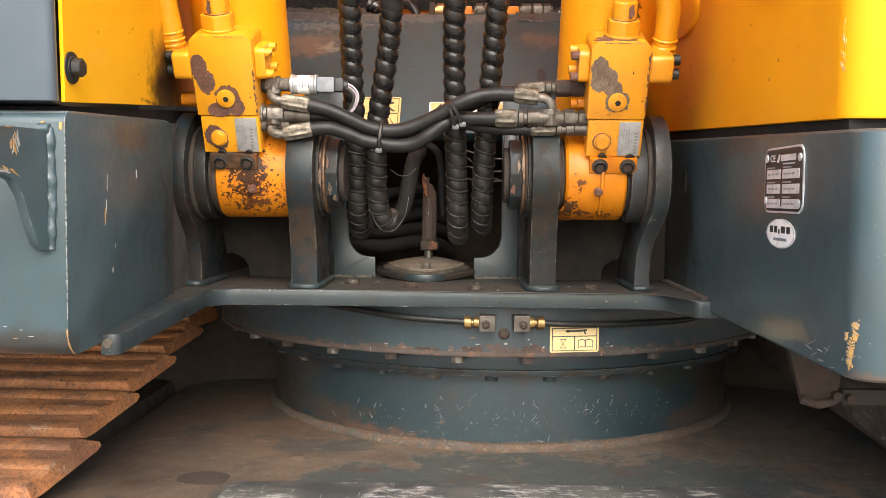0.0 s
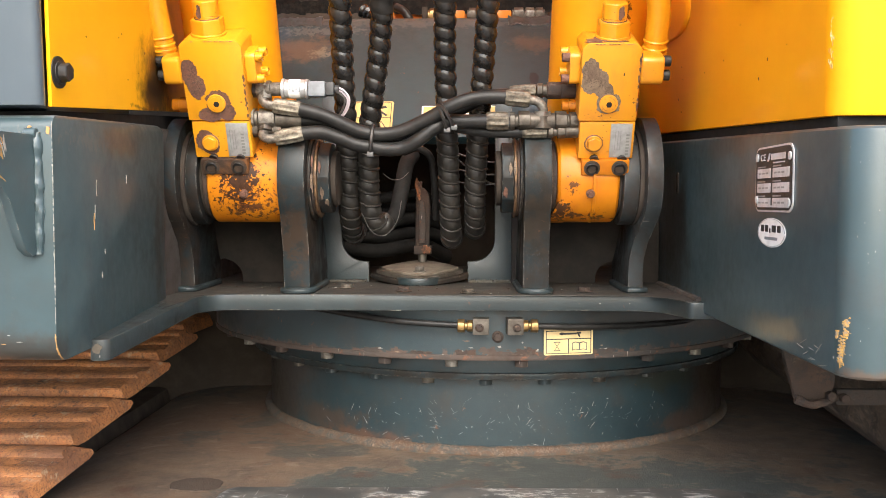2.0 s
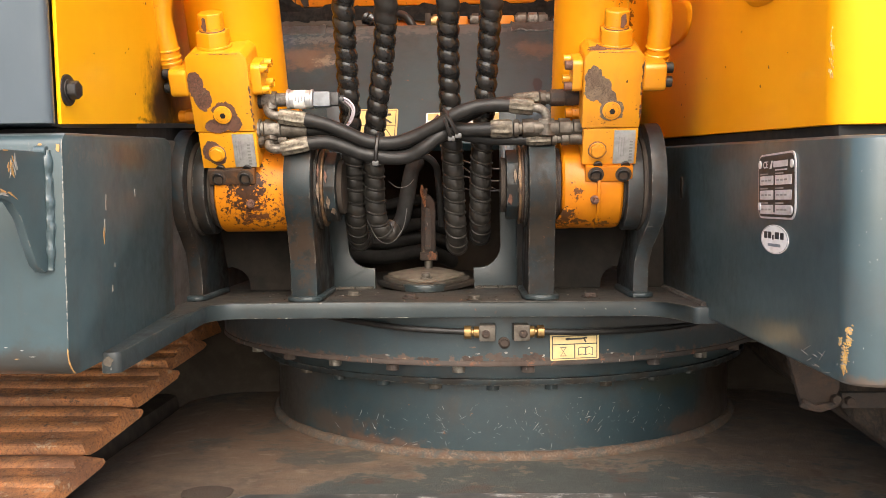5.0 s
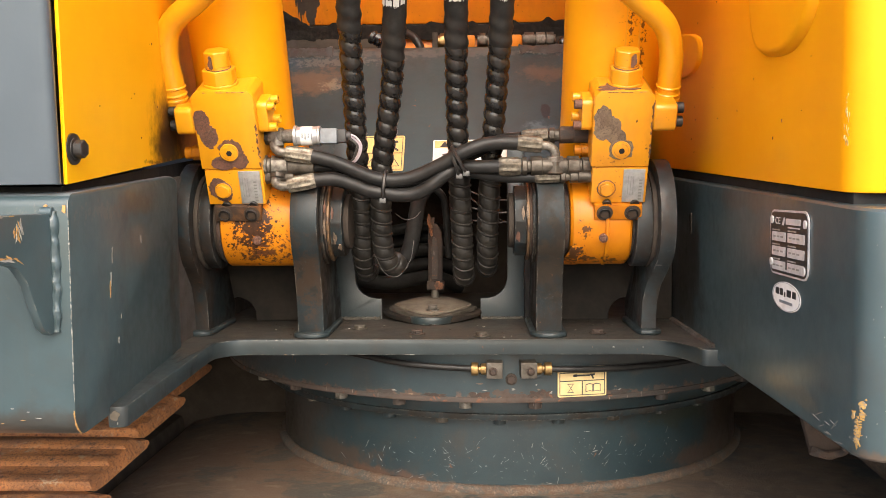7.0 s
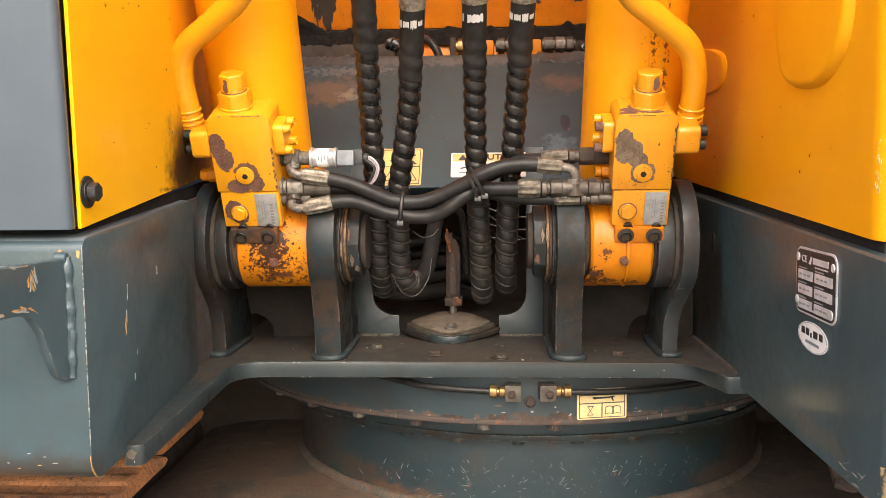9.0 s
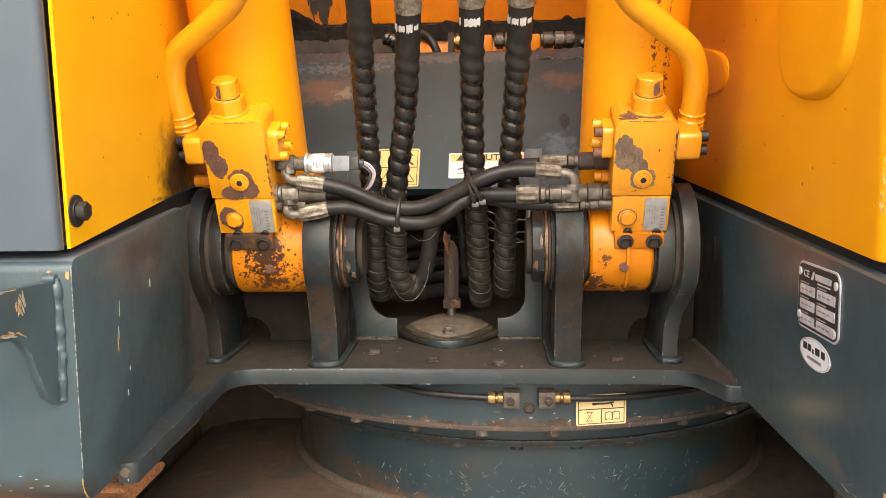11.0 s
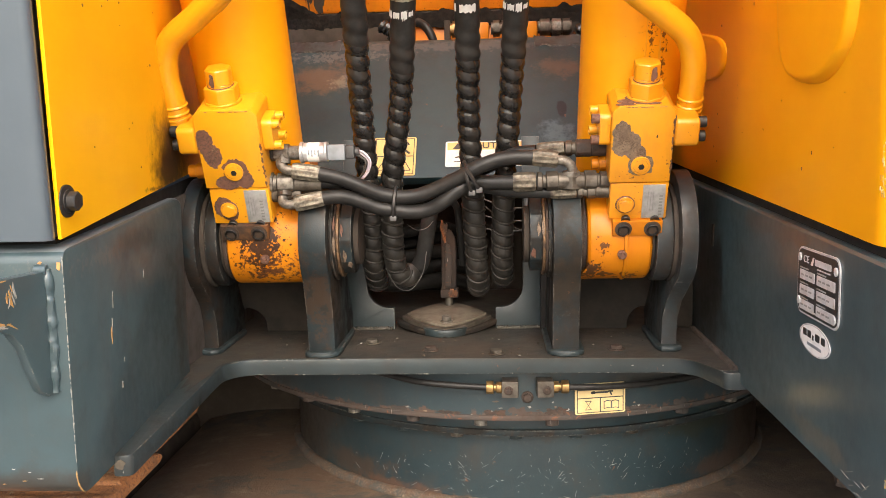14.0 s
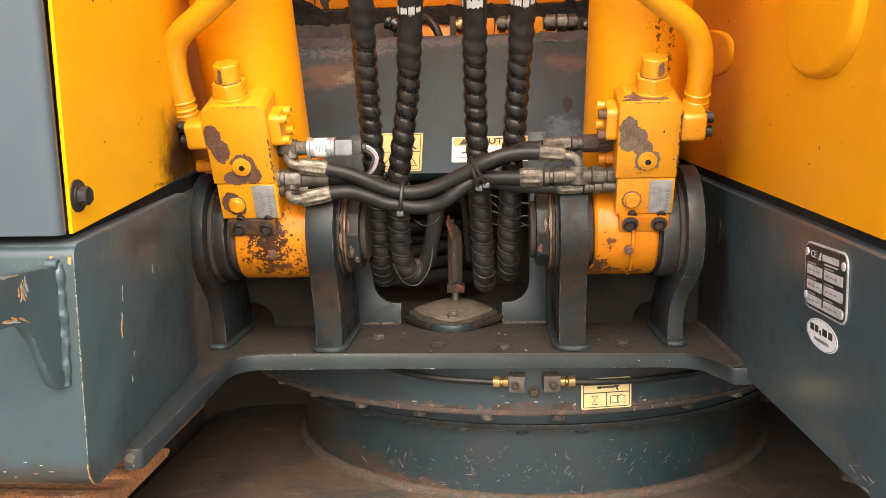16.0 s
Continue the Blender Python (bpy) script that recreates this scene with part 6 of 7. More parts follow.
def tie(centre, along, r, name="cable_tie", turn=0.0):
    """A nylon band round a pair of hoses, with its lock."""
    ob = thing(name, centre, "black nylon cable tie round the hoses", "cable tie", "cable ties")
    c, w = Vector(centre), Vector(along).normalized()
    side = w.cross(Vector((0, 1, 0))).normalized()
    front = w.cross(side).normalized()
    loop = [c + side * (r[0] * math.cos(a)) + front * (r[1] * math.sin(a)) for a in [2 * math.pi * i / 28 for i in range(29)]]
    part("band", sweep(loop, 0.0027, 6, False), black_steel, ob)
    p = c - side * r[0] * 0.9 - Vector((0, r[1] * 0.5, 0))
    q = c + side * r[0] * 0.9
    lock = p if p.z < q.z else q
    lock = Vector((lock.x, c.y - r[1] * 0.55, lock.z))
    part("lock", block(lock.x - 0.0045, lock.x + 0.0045, lock.y - 0.004, lock.y + 0.003, lock.z - 0.0035, lock.z + 0.0035, 0.001), tie_grey, ob)


tie((-0.101, 0.013, 1.2135), (1, 0, -0.1), (0.0215, 0.017))
tie((0.004, 0.008, 1.2480), (0.85, 0, 0.45), (0.0220, 0.022))
tie((-0.002, 0.010, 1.2440), (0.9, 0, 0.3), (0.0200, 0.022))


# ---- spiral-guarded boom hoses ----
def coil_edge(line, seed):
    """The thin worn edge that winds round a guard, one turn each 20.5 mm."""
    up, run, path = Vector((0.13, 0.2, 1)).normalized(), 0.0, []
    for i, p in enumerate(line):
        way = (line[min(i + 1, len(line) - 1)] - line[max(i - 1, 0)]).normalized()
        side = way.cross(up).normalized()
        up = side.cross(way).normalized()
        run += (p - line[i - 1]).length if i else 0
        a = 2 * math.pi * (run / 0.0205 + 0.16 * noise.noise((run * 22, seed, 0)) + 0.03)
        path.append((p, side, up, a))
    out = []
    for (p, u, v, a), (q, u2, v2, b) in zip(path, path[1:]):
        for k in range(3):
            f = k / 3
            c, w = p.lerp(q, f), a + (b - a) * f
            out.append(c + (u.lerp(u2, f) * math.cos(w) + v.lerp(v2, f) * math.sin(w)) * (0.0152 + 0.0006 * noise.noise((w * 0.7, seed, 2.0))))
    return sweep(out, 0.0021, 7)


def boom_hose(points, start, lower, tape, seed):
    ob = thing("boom_hose", points[0], "black spiral-guarded hydraulic hose hanging down", "hydraulic hose", "spiral-guarded boom hoses")
    step = 0.0016
    line = smooth_path(points, step)
    cut = start / step
    hi = int(cut)
    part("upper_sleeve", sweep(line[:hi + 4:3], lambda s, a: 0.0162 + 0.0008 * noise.noise((s * 30 + seed, math.cos(a), math.sin(a))) + 0.0011 * math.sin(2 * math.pi * s / 0.0205 - a) * max(0.0, min(1.0, (s - start + 0.075) / 0.05)), 20), sleeve, ob, "smooth heat-shrunk sleeve")

    def r(s, a):
        ph = (s / 0.0205 - a / (2 * math.pi) + 0.10 * noise.noise((s * 9, seed, 0))) % 1.0
        return 0.0122 + 0.0042 * (math.sin(math.pi * ph) ** 0.6) + (0.0012 if ph > 0.90 else 0.0) + 0.0003 * noise.noise((s * 60, a, seed))

    def r_low(s, a):
        ph = (s / 0.0205 - a / (2 * math.pi) + 0.16 * noise.noise((s * 22, seed, 0))) % 1.0
        return 0.0124 + 0.0038 * (math.sin(math.pi * ph) ** 0.5) + (0.0010 if ph > 0.88 else 0.0) + 0.0008 * noise.noise((s * 45, 1.5 * a, seed))
    cut2 = min(len(line) - 1, int(lower / step))
    part("spiral_guard", sweep(line[hi:cut2 + 1], r, 24), guard, ob, "glossy black spiral guard")
    if cut2 < len(line) - 3:
        low_guard = part("dusty_guard", sweep(line[cut2:], r_low, 24), guard_dusty, ob, "dust covered lower spiral guard")
        part("coil_edge", coil_edge(line[cut2:], seed), coil_dust, low_guard)
    if tape:
        ia, ib = int((tape - 0.070) / step), int((tape - 0.018) / step)
        collar = line[ia:ib + 1:3]
        part("crimp_collar", sweep(collar, lambda s, a: 0.0176 * (1 + 0.03 * math.cos(a * 14)), 56), crimp, ob, "crimped zinc collar above the sleeve")
        i = int(tape / step)
        c, w = line[i], (line[i + 3] - line[i]).normalized()
        ahead = (Vector((0, -1, 0)) + w * w.y).normalized()
        for k, (a0, a1, h) in enumerate(((-70, -45, 0.006), (-38, -8, 0.005), (-2, 24, 0.007), (30, 52, 0.004)) if seed % 2 else ((-60, -48, 0.006), (-30, 40, 0.006))):
            bm = bmesh.new()
            rows, n = [], 14
            for side in (-1, 1):
                row = []
                for j in range(n + 1):
                    q = radians(a0 + (a1 - a0) * j / n)
                    dz = side * h * (0.55 + 0.9 * abs(noise.noise((j * 0.9 + k * 7.3, side * 2.1, seed + 0.4))))
                    row.append(bm.verts.new(c + w * dz + (Vector((1, 0, 0)) * math.sin(q) + ahead * math.cos(q)) * 0.0177))
                rows.append(row)
            for j in range(n):
                bm.faces.new((rows[0][j], rows[0][j + 1], rows[1][j + 1], rows[1][j]))
            bmesh.ops.solidify(bm, geom=bm.faces[:], thickness=0.0006)
            part("torn_tape", bm, white, ob, "torn white tape scrap")
    return ob


boom_hose([(-0.136, -0.150, 1.640), (-0.139, -0.095, 1.555), (-0.141, -0.045, 1.473), (-0.1435, -0.005, 1.405), (-0.145, 0.030, 1.346), (-0.146, 0.080, 1.235), (-0.149, 0.128, 1.135), (-0.150, 0.158, 1.100), (-0.151, 0.200, 1.078), (-0.151, 0.26, 1.08)], 0.250, 0.47, 0.0, 2)
boom_hose([(-0.074, -0.150, 1.640), (-0.076, -0.095, 1.555), (-0.078, -0.045, 1.473), (-0.085, -0.005, 1.405), (-0.092, 0.030, 1.346), (-0.112, 0.080, 1.235), (-0.117, 0.118, 1.150), (-0.114, 0.138, 1.108), (-0.102, 0.150, 1.092), (-0.092, 0.160, 1.100)], 0.292, 0.47, 0.212, 3)
boom_hose([(0.006, -0.150, 1.640), (0.004, -0.095, 1.555), (0.002, -0.045, 1.473), (0.001, -0.005, 1.405), (0.0, 0.030, 1.346), (0.002, 0.080, 1.235), (0.005, 0.125, 1.140), (0.006, 0.150, 1.098), (0.007, 0.190, 1.070), (0.008, 0.25, 1.075)], 0.277, 0.47, 0.206, 4)
boom_hose([(0.072, -0.150, 1.640), (0.068, -0.095, 1.555), (0.064, -0.045, 1.473), (0.060, -0.005, 1.405), (0.056, 0.030, 1.346), (0.048, 0.080, 1.235), (0.044, 0.125, 1.145), (0.044, 0.150, 1.110), (0.044, 0.190, 1.085), (0.044, 0.25, 1.09)], 0.276, 0.47, 0.206, 7)
loop = thing("return_hose", (-0.08, 0.17, 1.1), "dark smooth hose turning up behind the spiral hose", "hydraulic hose")
part("hose_body", sweep(smooth_path([(-0.094, 0.165, 1.094), (-0.080, 0.175, 1.112), (-0.072, 0.185, 1.15), (-0.066, 0.215, 1.19), (-0.060, 0.27, 1.205)], 0.005), 0.0125, 16), dark_void, loop)
part("wire_band", sweep(smooth_path([(-0.128, 0.112, 1.112), (-0.112, 0.112, 1.083), (-0.092, 0.118, 1.078), (-0.075, 0.13, 1.100), (-0.070, 0.15, 1.13)], 0.004), 0.0006, 6), wire_grey, loop)
part("wire_band", sweep(smooth_path([(-0.098, 0.15, 1.172), (-0.085, 0.155, 1.163), (-0.07, 0.16, 1.165), (-0.06, 0.17, 1.175)], 0.004), 0.0006, 6), wire_grey, loop)
arcp = thing("breather_pipe", (-0.04, 0.2, 1.2), "thin dark bent pipe above the swivel", "pipe")
part("pipe_body", sweep(smooth_path([(-0.068, 0.16, 1.205), (-0.045, 0.165, 1.212), (-0.027, 0.175, 1.200), (-0.022, 0.19, 1.175), (-0.018, 0.22, 1.10)], 0.004), 0.0055, 12), rubber, arcp)
for i, (z0, z1) in enumerate(((1.205, 1.19), (1.180, 1.172), (1.160, 1.158), (1.195, 1.150))):
    w = thing("loose_wire", (0.06, 0.2, z0), "thin bare wire beside the boom hoses", "wire", "loose wires")
    part("strand", sweep(smooth_path([(0.018, 0.19, z0), (0.05, 0.185, (z0 + z1) / 2 - 0.004), (0.088, 0.19, z1)], 0.006), 0.0012, 6), wire_grey, w)
sensor2 = thing("pipe_stub", (0.088, 0.19, 1.2), "short grey tube stub beside the pin", "pipe")
part("stub", joined(tube((0.088, 0.185, 1.16), (0.088, 0.185, 1.235), 0.010), hexbar((0.088, 0.185, 1.158), (0.088, 0.185, 1.170), 0.012)), conn_grey, sensor2)

# ---- swing bearing and undercarriage ----
bearing = thing("swing_bearing", (0.07, 0.53, 0.745), "bolted swing bearing with scratched slate paint", "swing bearing")
skirt_c, skirt_r = (0.068, 0.575), 0.527
part("upper_skirt", disc("z", skirt_c, skirt_r, 0.9035, 0.9745, 128, 0.0), teal_rim, bearing)
part("rusted_lip", disc("z", skirt_c, skirt_r + 0.002, 0.8985, 0.9065, 128, 0.002), rim_rust, bearing)
part("bearing_race", disc("z", (0.080, 0.554), 0.466, 0.872, 0.8985, 128, 0.002), teal_rim, bearing)
part("lower_flange", disc("z", (0.084, 0.553), 0.468, 0.8625, 0.872, 128, 0.0015), teal_dim_dirty, bearing)
part("drum", disc("z", (0.085, 0.548), 0.436, 0.745, 0.8625, 128, 0.0), teal_rim, bearing)
circle = [Vector((0.085 + 0.4375 * math.cos(k), 0.548 + 0.4375 * math.sin(k), 0.7455)) for k in (radians(i * 1.25) for i in range(289))]
part("weld_ring", sweep(circle, lambda q, a: 0.0105 + 0.0022 * noise.noise((q * 55, 2 * math.cos(a), math.sin(a))) + 0.0012 * noise.noise((q * 190, 3 * math.cos(a), 5.0)), 12), weld_grit, bearing, "rough dusty weld fillet", None, 70)
for i in range(30):
    a = radians(-174 + 11.6 * i)
    bx, by = 0.082 + 0.4425 * math.cos(a), 0.556 + 0.4425 * math.sin(a)
    part("race_bolt", joined(tube((bx, by, 0.8585), (bx, by, 0.862), 0.0115, 16), hexbar((bx, by, 0.851), (bx, by, 0.859), 0.0112)), teal_rim if i % 3 else zinc_dark, bearing)
for i in range(30):
    a = radians(-166.5 + 11.6 * i)
    if abs(i - 8) < 0.5:
        continue
    bx, by = 0.07 + 0.508 * math.cos(a), 0.575 + 0.508 * math.sin(a)
    part("skirt_bolt", joined(tube((bx, by, 0.896), (bx, by, 0.899), 0.0115, 16), hexbar((bx, by, 0.8865), (bx, by, 0.8965), 0.0108)), rim_rust if i % 2 else zinc, bearing)


def on_skirt(x, z, out=0.0):
    """The pose on the skirt's face at x and z, facing outward."""
    s = (x - skirt_c[0]) / skirt_r
    a = math.asin(s)
    return pose(x, skirt_c[1] - (skirt_r + out) * math.cos(a), z, 0, 0, math.degrees(a))


fitting = thing("grease_fitting", (0.075, 0.04, 0.95), "pair of steel grease blocks with brass unions", "grease fitting")
for x, s in ((0.052, -1), (0.099, 1)):
    m = on_skirt(x, 0.951)
    part("grease_block", block(-0.0115, 0.0115, -0.026, 0.0, -0.0115, 0.0115, 0.0012), zinc_dark, fitting, "", m)
    part("block_bolt", joined(tube((0.002 * s, -0.026, -0.001), (0.002 * s, -0.028, -0.001), 0.0062), hexbar((0.002 * s, -0.028, -0.001), (0.002 * s, -0.032, -0.001), 0.0046)), dark_rust, fitting, "", m)
    part("brass_union", joined(hexbar((s * 0.0115, -0.013, 0.0), (s * 0.0195, -0.013, 0.0), 0.0086, 0.0008), tube((s * 0.0195, -0.013, 0), (s * 0.0232, -0.013, 0), 0.0052), hexbar((s * 0.0232, -0.013, 0.0), (s * 0.0335, -0.013, 0.0), 0.0098, 0.0008)), brass, fitting, "yellow brass union", m)
part("centre_bolt", joined(tube((0, 0.001, 0), (0, -0.003, 0), 0.0085), hexbar((0, -0.002, 0), (0, -0.008, 0), 0.0066)), dark_rust, fitting, "", on_skirt(0.0760, 0.9335))
for name, pts in (("grease_line", [(0.021, 0.033, 0.9520), (-0.03, 0.036, 0.9545), (-0.08, 0.047, 0.9575), (-0.14, 0.085, 0.9610), (-0.2, 0.12, 0.966)]), ("grease_line", [(0.131, 0.035, 0.9510), (0.18, 0.043, 0.9490), (0.25, 0.068, 0.9470), (0.33, 0.115, 0.9450), (0.42, 0.19, 0.9450)])):
    g = thing(name, pts[0], "thin black grease line along the bearing skirt", "grease line", "grease lines")
    part("line_body", sweep(smooth_path(pts, 0.006), 0.0046, 12), rubber, g)
label = thing("grease_label", (0.18, 0.05, 0.925), "peeling cream grease label with pictograms", "label")
ml = on_skirt(0.1790, 0.9245)
part("backing", prism(rounded(-0.037, 0.037, -0.0185, 0.0258, 0.0025), "y", -0.0022, -0.0002), label_cream, label, "", ml)
for x0, x1, z0, z1 in ((-0.034, 0.034, 0.0042, 0.0056), (-0.0007, 0.0007, -0.0155, 0.0045), (-0.034, 0.034, 0.0162, 0.0175), (-0.0345, -0.0333, -0.0155, 0.0173), (0.0333, 0.0345, -0.0155, 0.0173), (-0.034, 0.034, -0.0165, -0.0155), (-0.014, 0.012, 0.0112, 0.0138), (-0.012, -0.008, 0.0105, 0.0145), (0.012, 0.019, 0.0122, 0.0147)):
    part("ink_line", flat(x0, x1, z0, z1, 0.0002, 0.0022, 0.0026), label_black, label, "", ml)
part("pictogram_bar", prism([(0.013, 0.0125), (0.016, 0.0070), (0.018, 0.0075), (0.0155, 0.0135)], "y", -0.0026, -0.0022), label_black, label, "", ml)
for cx in (-0.0175,):
    for k in (-1, 1):
        part("pictogram_line", prism([(cx - 0.0040 * k - 0.0004, -0.0118), (cx - 0.0040 * k + 0.0004, -0.0118), (cx + 0.0040 * k + 0.0004, 0.0003), (cx + 0.0040 * k - 0.0004, 0.0003)], "y", -0.0026, -0.0022), wire_grey, label, "", ml)
    part("pictogram_line", flat(cx - 0.005, cx + 0.005, -0.0125, -0.0115, 0.0002, 0.0022, 0.0026), wire_grey, label, "", ml)
    part("pictogram_line", flat(cx - 0.005, cx + 0.005, 0.0000, 0.0010, 0.0002, 0.0022, 0.0026), wire_grey, label, "", ml)
for k in (-1, 1):
    page = [(0.0165, -0.0120), (0.0165, -0.0005), (0.0165 + 0.006 * k, 0.0008), (0.0165 + 0.0115 * k, -0.0010), (0.0165 + 0.0115 * k, -0.0125), (0.0165 + 0.006 * k, -0.0108)]
    part("pictogram_page", prism(page, "y", -0.0025, -0.0022), wire_grey, label, "", ml)
    mid = Vector((0.0165 + 0.0058 * k, -0.0058))
    part("pictogram_page", prism([tuple(mid + (Vector(q) - mid) * 0.78) for q in page], "y", -0.0028, -0.0025), label_cream, label, "", ml)
for i in range(46):
    x = 0.02 + 0.12 * random.random() if i % 2 else -0.10 + 0.35 * random.random()
    z = 0.905 + 0.010 * random.random() ** 1.6 + (0.012 if i % 7 == 0 else 0)
    decal(ragged(0, 0, 0.001 + 0.004 * random.random(), 0.0005 + 0.0012 * random.random(), i + 2.9, 14, 0.6), on_skirt(x, z, 0.0002), random.choice((bare_pale, chip_grey, rim_rust)), bearing, "scratch_mark", 0.0003)
for i, (x, z, w, h) in enumerate(((0.030, 0.909, 0.016, 0.0040), (0.062, 0.912, 0.012, 0.0060), (0.085, 0.908, 0.020, 0.0035), (0.118, 0.911, 0.015, 0.0050), (0.135, 0.908, 0.018, 0.0030), (0.235, 0.909, 0.016, 0.0035), (-0.035, 0.908, 0.018, 0.0030), (-0.11, 0.909, 0.014, 0.0035), (0.30, 0.910, 0.014, 0.0045))):
    for k in (-0.4, 0.4):
        decal(ragged(0, 0, w * 0.55, h, i * 1.7 + k, 40, 0.55), on_skirt(x + k * w, z, 0.0003), rim_rust if i % 3 else dark_rust, bearing, "rust_patch", 0.0003)
for i in range(170):
    clump = i % 13
    a = radians(-118 + 4.9 * clump + random.gauss(0, 3.0 + 5.0 * (clump % 3)))
    z = 0.772 + 0.045 * ((clump * 7) % 13) / 13 + random.gauss(0, 0.012)
    decal(ragged(0, 0, 0.0007 + 0.0062 * random.random() ** 2.6, 0.00012 + 0.00026 * random.random(), i + 0.9, 10, 0.5), pose(0.085 + 0.4363 * math.cos(a), 0.548 + 0.4363 * math.sin(a), z, 0, 0, math.degrees(a) + 90) @ pose(0, 0, 0, 0, random.uniform(-80, 80), 0), random.choice((bare_pale, scratch_grey, scratch_grey)), bearing, "scratch_mark", 0.0003)

under = thing("undercarriage", (0.08, 0.5, 0.7), "dust-caked steel undercarriage centre frame", "undercarriage")
bm = bmesh.new()
bmesh.ops.create_grid(bm, x_segments=70, y_segments=70, size=0.5)
for v in bm.verts:
    x, y = 0.08 + 1.3 * v.co.x, 0.45 + 1.5 * v.co.y
    drop = max(0.0, abs(x - 0.08) - 0.50)
    v.co = Vector((x, y, 0.7452 - 0.9 * drop * drop - 0.0016 * (1 + noise.noise((x * 9, y * 9, 0.3))) - 0.25 * max(0, -0.06 - y) ** 2))
part("centre_plate", bm, frame_mat, under, "", None, 80)
part("frame_bottom", block(-0.42, 0.58, -0.28, 1.2, 0.45, 0.69, 0.01), dark_rust, under)
step_plate = [(-0.275, -0.068), (0.36, -0.062), (0.40, -0.075), (0.42, -0.11), (0.43, -0.32), (-0.30, -0.32), (-0.292, -0.10), (-0.285, -0.075)]
part("step_plate", prism(step_plate, "z", 0.735, 0.7485, 0.003), worn_black, under, "scuffed black step plate")
decal_pts = ragged(0, 0, 0.035, 0.03, 3.7, 40, 0.12)
part("oil_stain", prism([(x - 0.335, y - 0.052) for x, y in decal_pts], "z", 0.7440, 0.7452), rusty("oily_patch", (0.055, 0.038, 0.026), (0.045, 0.032, 0.023), (0.06, 0.042, 0.03)), under)

# ---- tracks ----
PITCH = 0.168


def track_z(y):
    return 0.803 + 0.178 * y - 0.35 * max(0.0, -0.25 - y) ** 1.5 - (0.12 * max(0.0, y - 0.45))


def shoe_mesh(width, seed):
    """One triple-grouser shoe, along x from 0 to -width, lying along y."""
    p = [(0.0, -0.004), (0.001, 0.012), (0.004, 0.0155), (0.019, 0.0160), (0.024, 0.0145), (0.029, 0.0075), (0.036, 0.006), (0.054, 0.006), (0.058, 0.0125), (0.062, 0.0150), (0.075, 0.0155), (0.080, 0.0140), (0.085, 0.0075), (0.092, 0.006), (0.109, 0.006), (0.113, 0.0125), (0.117, 0.0150), (0.130, 0.0155), (0.135, 0.0140), (0.141, 0.007), (0.148, 0.003), (0.166, -0.001), (0.169, -0.007), (0.162, -0.014), (0.034, -0.014), (0.008, -0.009)]
    p = [(y, z if z < 0.005 else 0.0070 + (z - 0.0070) * 0.45) for y, z in p]
    bm = prism(p, "x", -width, 0.0, 0.0)
    along = [e for e in bm.edges if abs(e.verts[0].co.x - e.verts[1].co.x) > 0.1]
    bmesh.ops.subdivide_edges(bm, edges=along, cuts=24, use_grid_fill=True)
    for v in bm.verts:
        if v.co.x > -0.001:
            high, tail = max(0.0, v.co.z - 0.007) / 0.008, max(0.0, v.co.y - 0.140) / 0.028
            v.co.x += -0.014 * high + 0.010 * (v.co.y / 0.17) - 0.008 + 0.010 * tail + 0.003 * noise.noise((v.co.y * 60, seed, 0))
            v.co.z -= 0.006 * tail
        v.co.z += 0.0022 * noise.noise((v.co.x * 7, v.co.y * 30, seed)) + 0.0010 * noise.noise((v.co.x * 40, v.co.y * 90, seed))
    me = bpy.data.meshes.new("track_shoe")
    bm.normal_update()
    for f in bm.faces:
        f.smooth = abs(f.normal.x) < 0.7
    for e in bm.edges:
        e.smooth = e.calc_face_angle(0) < radians(26)
    bm.to_mesh(me)
    bm.free()
    me.materials.append(pad_rust)
    return me


shoes = [shoe_mesh(0.60, i * 1.7) for i in range(3)]


def track(name, edge, sign, lo, hi, label):
    ob = thing(name, (edge + sign * 0.3, 0.2, 0.5), label, "crawler track", "crawler tracks")
    for i in range(lo, hi):
        y = -0.19 - 0.168 + PITCH * i
        z0, z1 = track_z(y), track_z(y + PITCH)
        shoe = new("track_shoe", shoes[i % 3])
        shoe.parent = ob
        ang = math.degrees(math.atan2(z1 - z0, PITCH))
        m = pose(edge + 0.004 * math.sin(i * 2.3), y, z0 - 0.005, ang, 0, 0)
        if sign > 0:
            m = pose(edge, y + PITCH, z1 - 0.005, -ang, 0, 180)
        shoe.matrix_basis = Matrix.Translation(-Vector(ob.location)) @ m
    side = edge + sign * 0.09
    part("track_frame", block(min(side, side + sign * 0.38), max(side, side + sign * 0.38), -0.55, 1.9, 0.045, 0.74, 0.02), inner_dark, ob)
    for i in range(lo, hi + 3):
        shoe = new("track_shoe", shoes[i % 3])
        shoe.parent = ob
        m = pose(edge, -0.19 + PITCH * i, 0.019, 180, 0, 0) if sign < 0 else pose(edge, -0.36 + PITCH * i, 0.019, 180, 0, 180)
        shoe.matrix_basis = Matrix.Translation(-Vector(ob.location)) @ m
    for i in range(lo, hi):
        y = -0.19 - 0.09 + PITCH * i
        z = track_z(y) - 0.055
        part("chain_link", prism([(y - 0.085, z - 0.02), (y + 0.085, z - 0.02 + 0.03), (y + 0.085, z + 0.035), (y - 0.085, z + 0.02)], "x", min(edge + sign * 0.16, edge + sign * 0.20), max(edge + sign * 0.16, edge + sign * 0.20), 0.004), dark_rust, ob)
    return ob


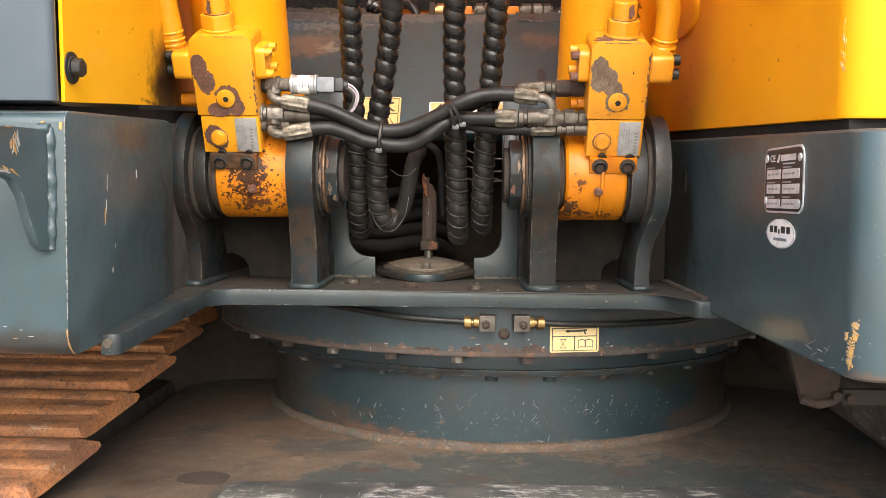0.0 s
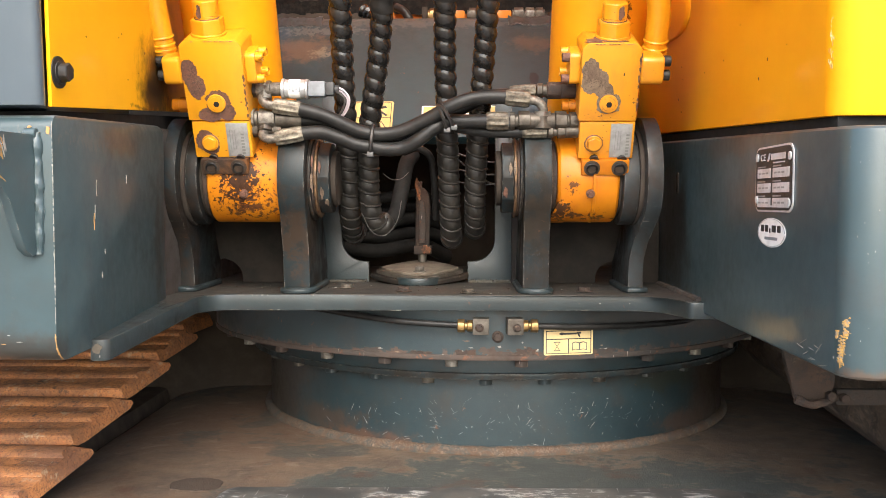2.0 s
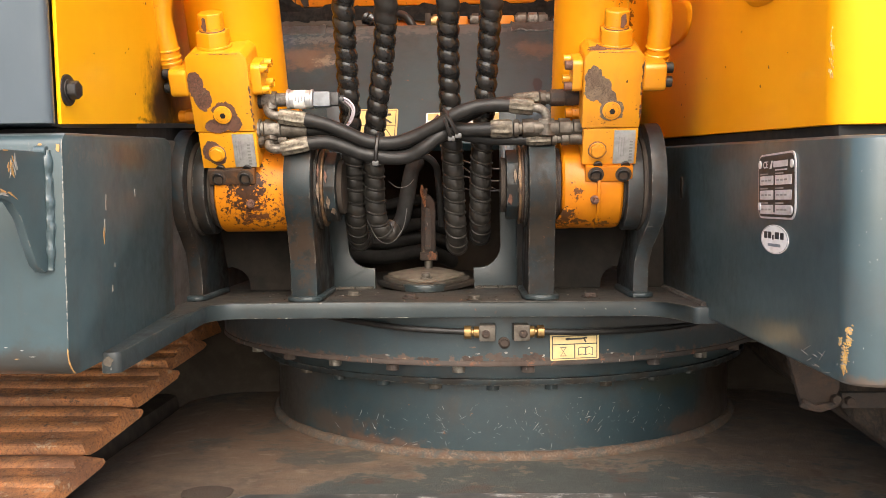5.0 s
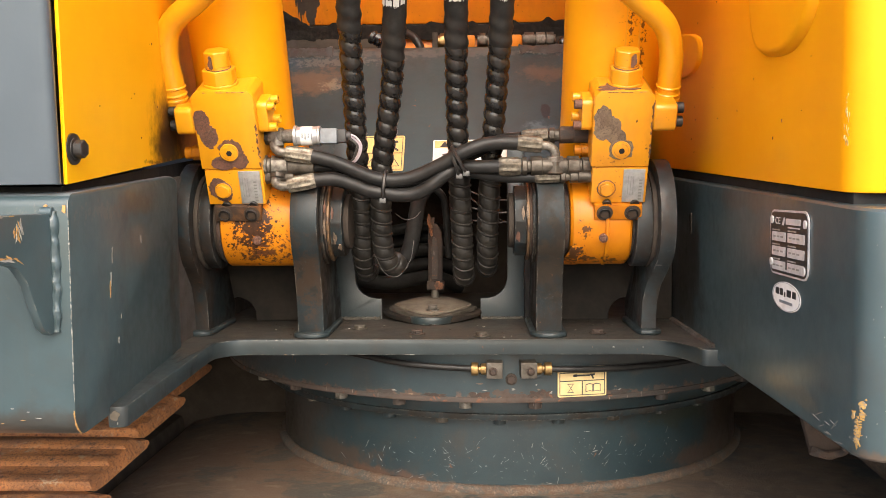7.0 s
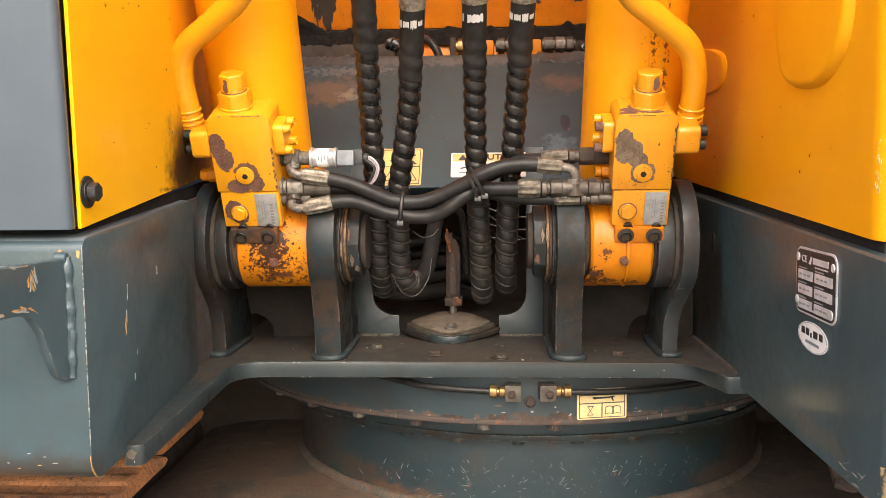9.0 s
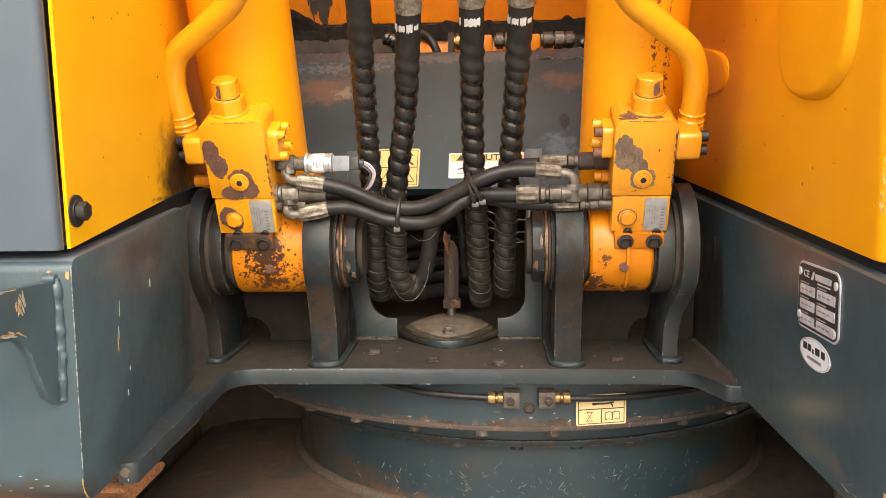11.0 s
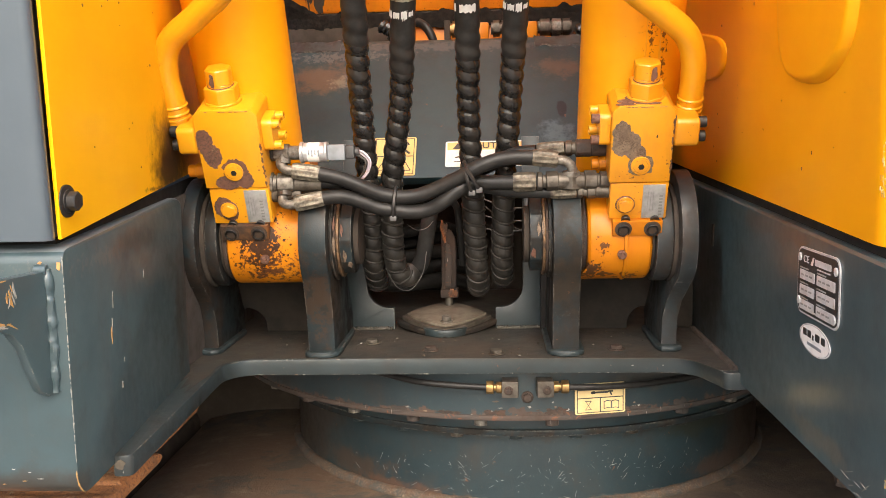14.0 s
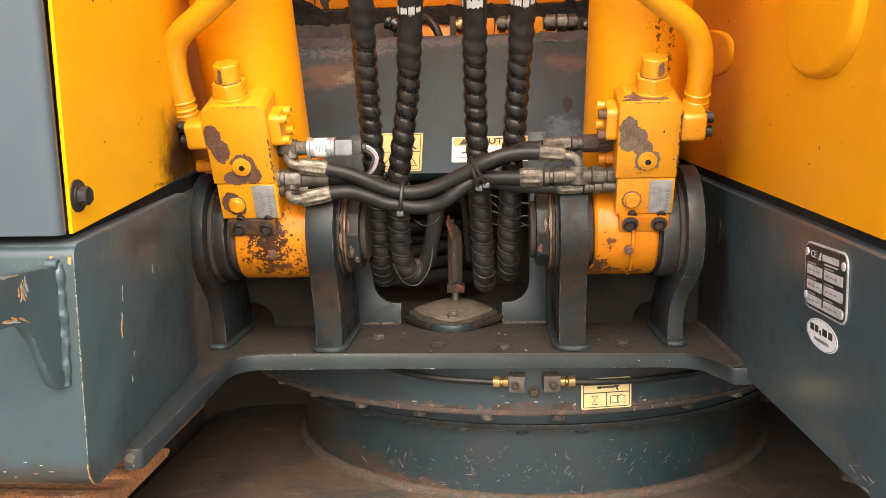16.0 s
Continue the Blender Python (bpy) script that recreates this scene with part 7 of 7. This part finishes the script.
track("crawler_track", -0.503, -1, -1, 10, "rust-brown crawler track with triple grouser shoes")
track("crawler_track", 0.660, 1, -1, 10, "rusty crawler track under the side box")

guard_ob = thing("track_guard", (0.45, -0.15, 0.93), "mud-caked steel guard bracket under the side box", "bracket")
part("guard_plate", prism([(0.404, 0.9765), (0.417, 0.944), (0.433, 0.886), (0.470, 0.884), (0.480, 0.905), (0.482, 0.9765)], "y", -0.15, -0.138, 0.003), dark_rust, guard_ob)
part("guard_lip", sweep(smooth_path([(0.431, -0.152, 0.888), (0.45, -0.154, 0.882), (0.468, -0.154, 0.885), (0.482, -0.150, 0.892)], 0.004), lambda q, a: 0.005 + 0.003 * noise.noise((q * 80, a, 0.3)), 10), dark_rust, guard_ob)
for x, z in ((0.473, 0.893), (0.490, 0.890)):
    part("guard_bolt", hexbar((x, -0.15, z), (x, -0.160, z), 0.006), dark_rust, guard_ob)
part("guard_arm", block(0.482, 0.60, -0.150, -0.138, 0.880, 0.900, 0.003), dark_rust, guard_ob)
bank = thing("mud_bank", (0.6, 0.0, 0.8), "dark mud caked along the track chain", "mud", "", "stuff")
side_line = smooth_path([(0.63, 0, 0.770), (0.603, 0, 0.800), (0.597, 0, 0.835), (0.606, 0, 0.862), (0.66, 0, 0.874), (0.72, 0, 0.872)], 0.004)
bm = bmesh.new()
rows = []
for k in range(150):
    y = -0.42 + 1.05 * k / 149
    row = []
    for j, p in enumerate(side_line):
        w = j * 0.004
        lump = 0.016 * noise.noise((w * 16, y * 13, 0.4)) + 0.007 * noise.noise((w * 50, y * 45, 1.9)) + 0.003 * noise.noise((w * 140, y * 120, 3.1))
        row.append(bm.verts.new((p.x - lump, y, p.z + 0.05 * y + 0.6 * lump)))
    rows.append(row)
for a, b in zip(rows, rows[1:]):
    for j in range(len(side_line) - 1):
        bm.faces.new((a[j], a[j + 1], b[j + 1], b[j]))
bmesh.ops.recalc_face_normals(bm, faces=bm.faces)
bmesh.ops.solidify(bm, geom=bm.faces[:], thickness=0.02)
part("mud_crust", bm, mud, bank, "", None, 80)
